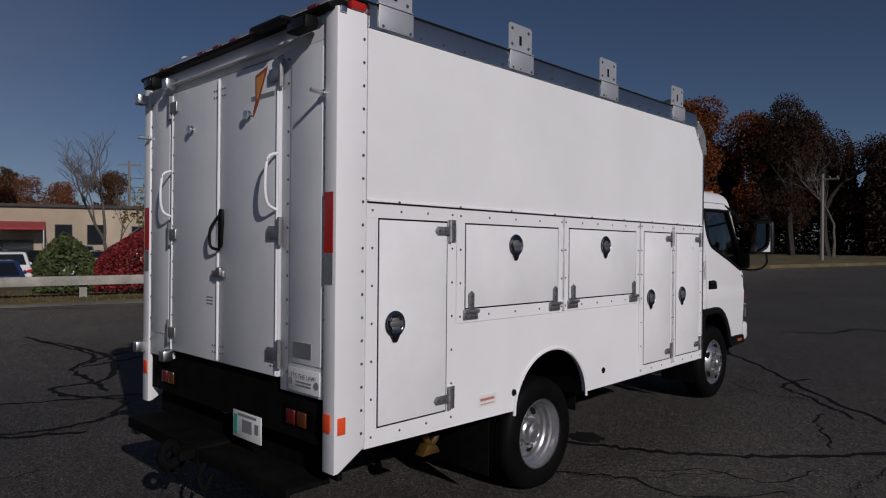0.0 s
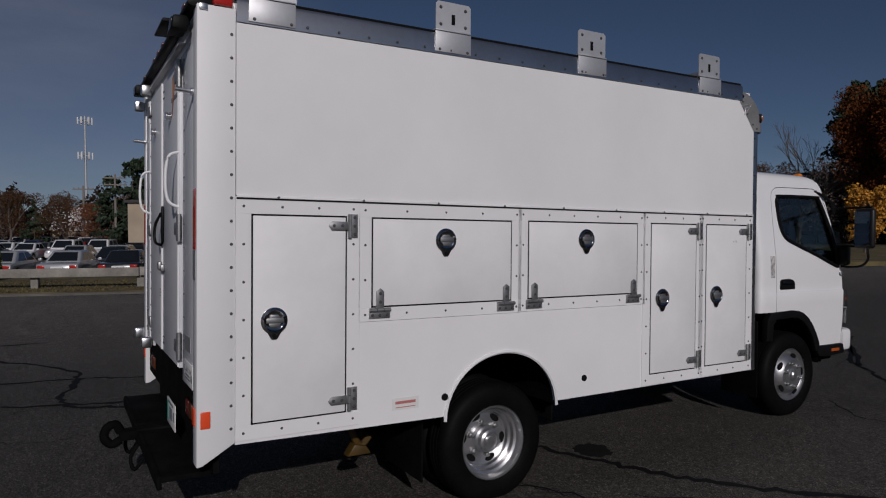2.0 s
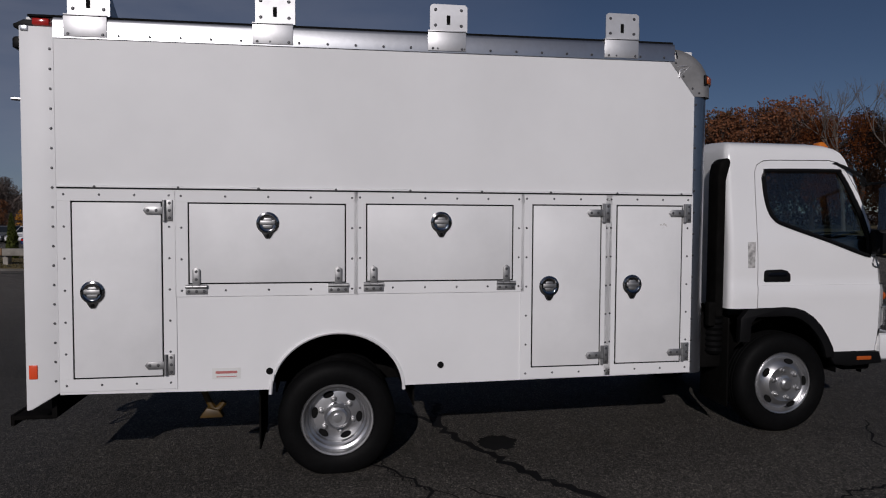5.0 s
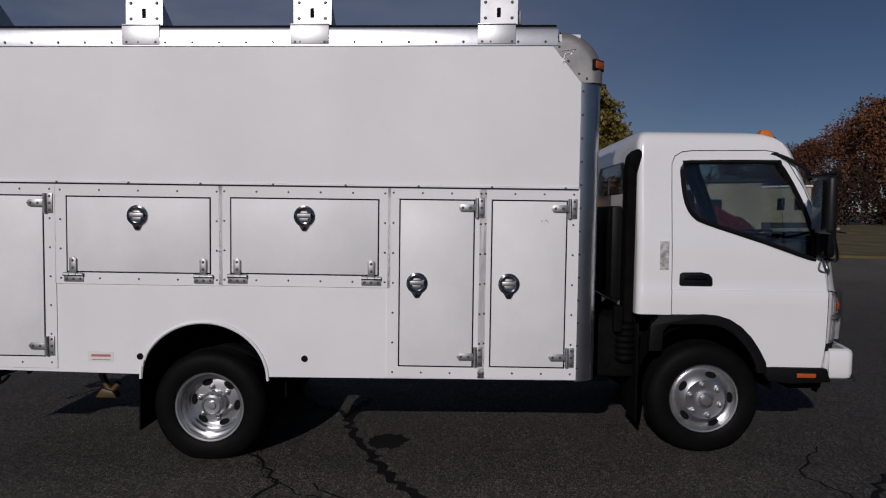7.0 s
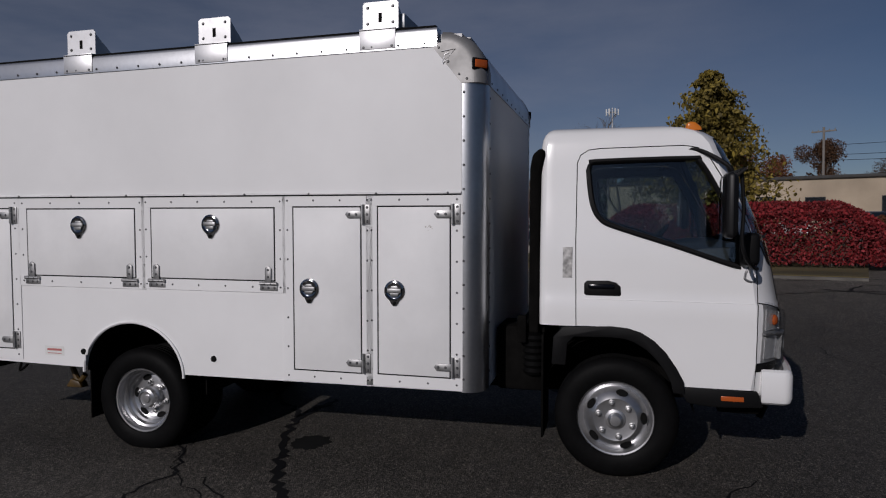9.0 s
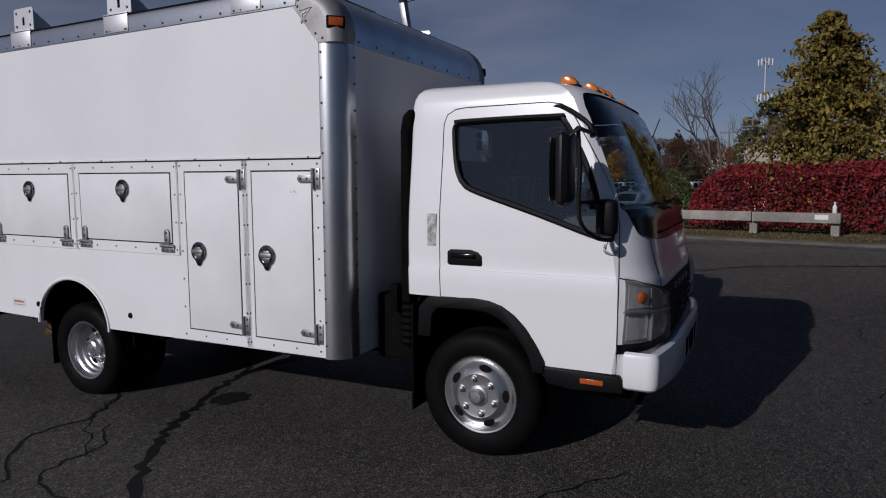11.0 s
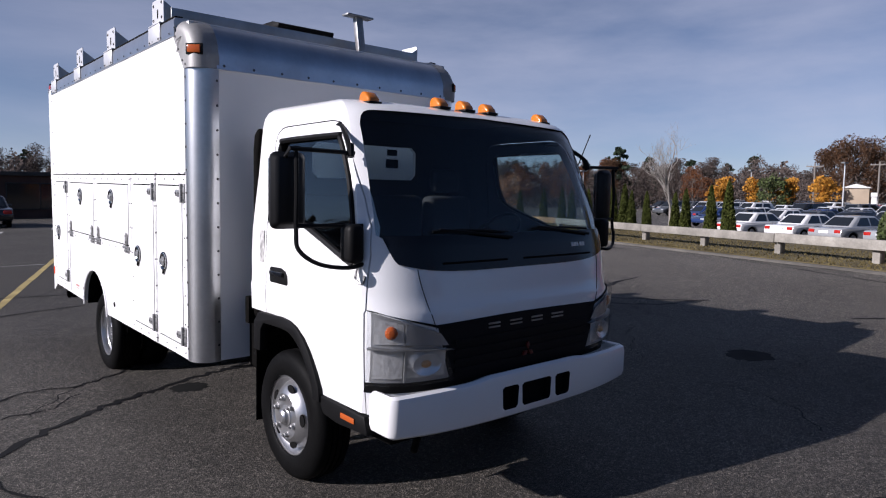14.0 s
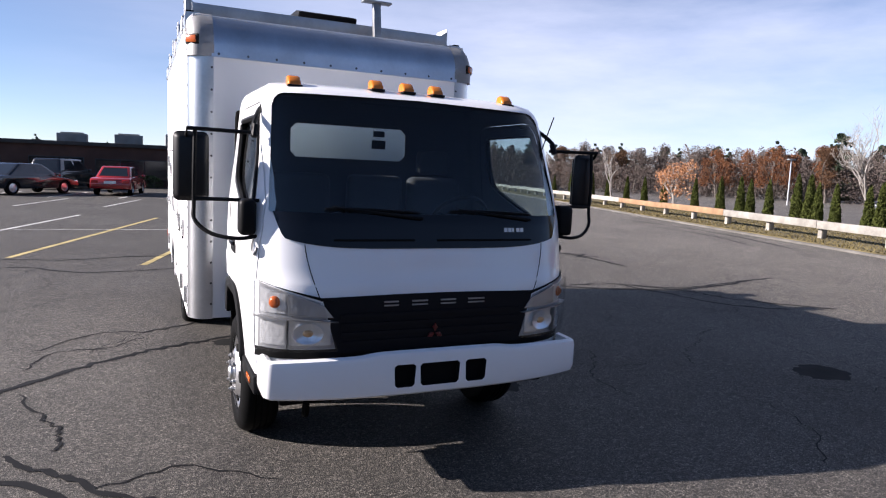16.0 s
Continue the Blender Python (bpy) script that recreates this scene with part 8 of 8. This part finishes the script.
# cars by the brick building
park(4, Vector((1.35, -27.9, 0)), radians(171))
park(0, Vector((5.3, -26.6, 0)), radians(142))
park(0, Vector((-2.5, -28.2, 0)), radians(176))
park(7, Vector((4.3, -33.2, 0)), radians(160))
rnd = random.Random(23)
row_dir = math.atan2(B.y, B.x)
for j, b in enumerate((16.5, 24.0, 29.6, 39.0, 44.6, 54.0, 59.6, 69.0, 74.5, 84.0, 89.5)):
    s = -52.0 + rnd.uniform(0, 2) - b * 0.25
    while s < 3.0 + (0 if b < 20 else 6):
        if rnd.random() < (0.9 if b > 20 else 0.8) and not (b > 50 and s > -4) and not (s < -6.5 - 1.5 * (b - 12)):
            i = rnd.choices(range(9), (1.6, 3.2, 2.2, 1.0, 0.7, 1.2, 3.0, 1.2, 1.4) if b > 36 else (2.4, 3.4, 0, 1.0, 0.4, 0, 2.0, 0, 2.6))[0]
            park(i, at(s + rnd.uniform(-0.15, 0.15), b + rnd.uniform(-0.3, 0.3)), row_dir - math.pi / 2 + (math.pi if j % 2 else 0) + rnd.uniform(-0.03, 0.03))
        s += 2.75
park(2, Vector((-34.5, 6.5, 0)), radians(170 - 90))
park(3, Vector((-23.9, 3.7, 0)), radians(172 - 90))
park(8, Vector((-41.5, 19.8, 0)), radians(120))
park(7, Vector((-33, 40.0, 0)), radians(100))
# the grassy far side of the road ahead, with its kerbs
ROAD_GRASS = GRASS_DRY
bm = bmesh.new()
prism(bm, [(-62, 38), (-42, 30.5), (-30, 36), (-20, 48), (-8, 58), (14, 66), (60, 76), (60, 120), (-60, 120), (-84, 72)], "z", -0.1, 0.18)
tagged(obj("far_lawn", bm, ROAD_GRASS), "dry lawn across the road under the trees", "grass", kind="structure")
bm = bmesh.new()
prism(bm, [(-32, 16.5), (-20, 13.2), (-17.5, 14.0), (-19, 17.0), (-31, 19.5)], "z", -0.1, 0.255)
tagged(obj("traffic_island", bm, ROAD_GRASS), "grassy traffic island at the end of the hedge", "grass", kind="structure")
KERB_PALE = material("pale_kerb_concrete", (0.32, 0.31, 0.29), 0.9, grain=0.2, grain_scale=8, stain=0.3, stain_scale=2)
KERB_YELLOW = material("worn_yellow_kerb_paint", (0.42, 0.26, 0.035), 0.8, grain=0.2, grain_scale=30, stain=0.4, stain_scale=2)
for mt, label, az0, az1, d0, d1, k in ((KERB_YELLOW, "kerb painted yellow along the lawn", 162.0, 154.2, 45.5, 48.5, 12), (KERB_PALE, "pale concrete kerb along the lawn", 153.8, 149.0, 54.0, 58.0, 8)):
    bm = bmesh.new()
    pts = [polar(az0 + (az1 - az0) * i / k, d0 + (d1 - d0) * i / k) for i in range(k + 1)]
    for p, q in zip(pts, pts[1:]):
        prism(bm, [(p.x, p.y), (q.x, q.y), (q.x - 0.2, q.y + 0.09), (p.x - 0.2, p.y + 0.09)], "z", 0.0, 0.34)
    tagged(obj("kerb", bm, mt), label, "kerb", kind="structure")
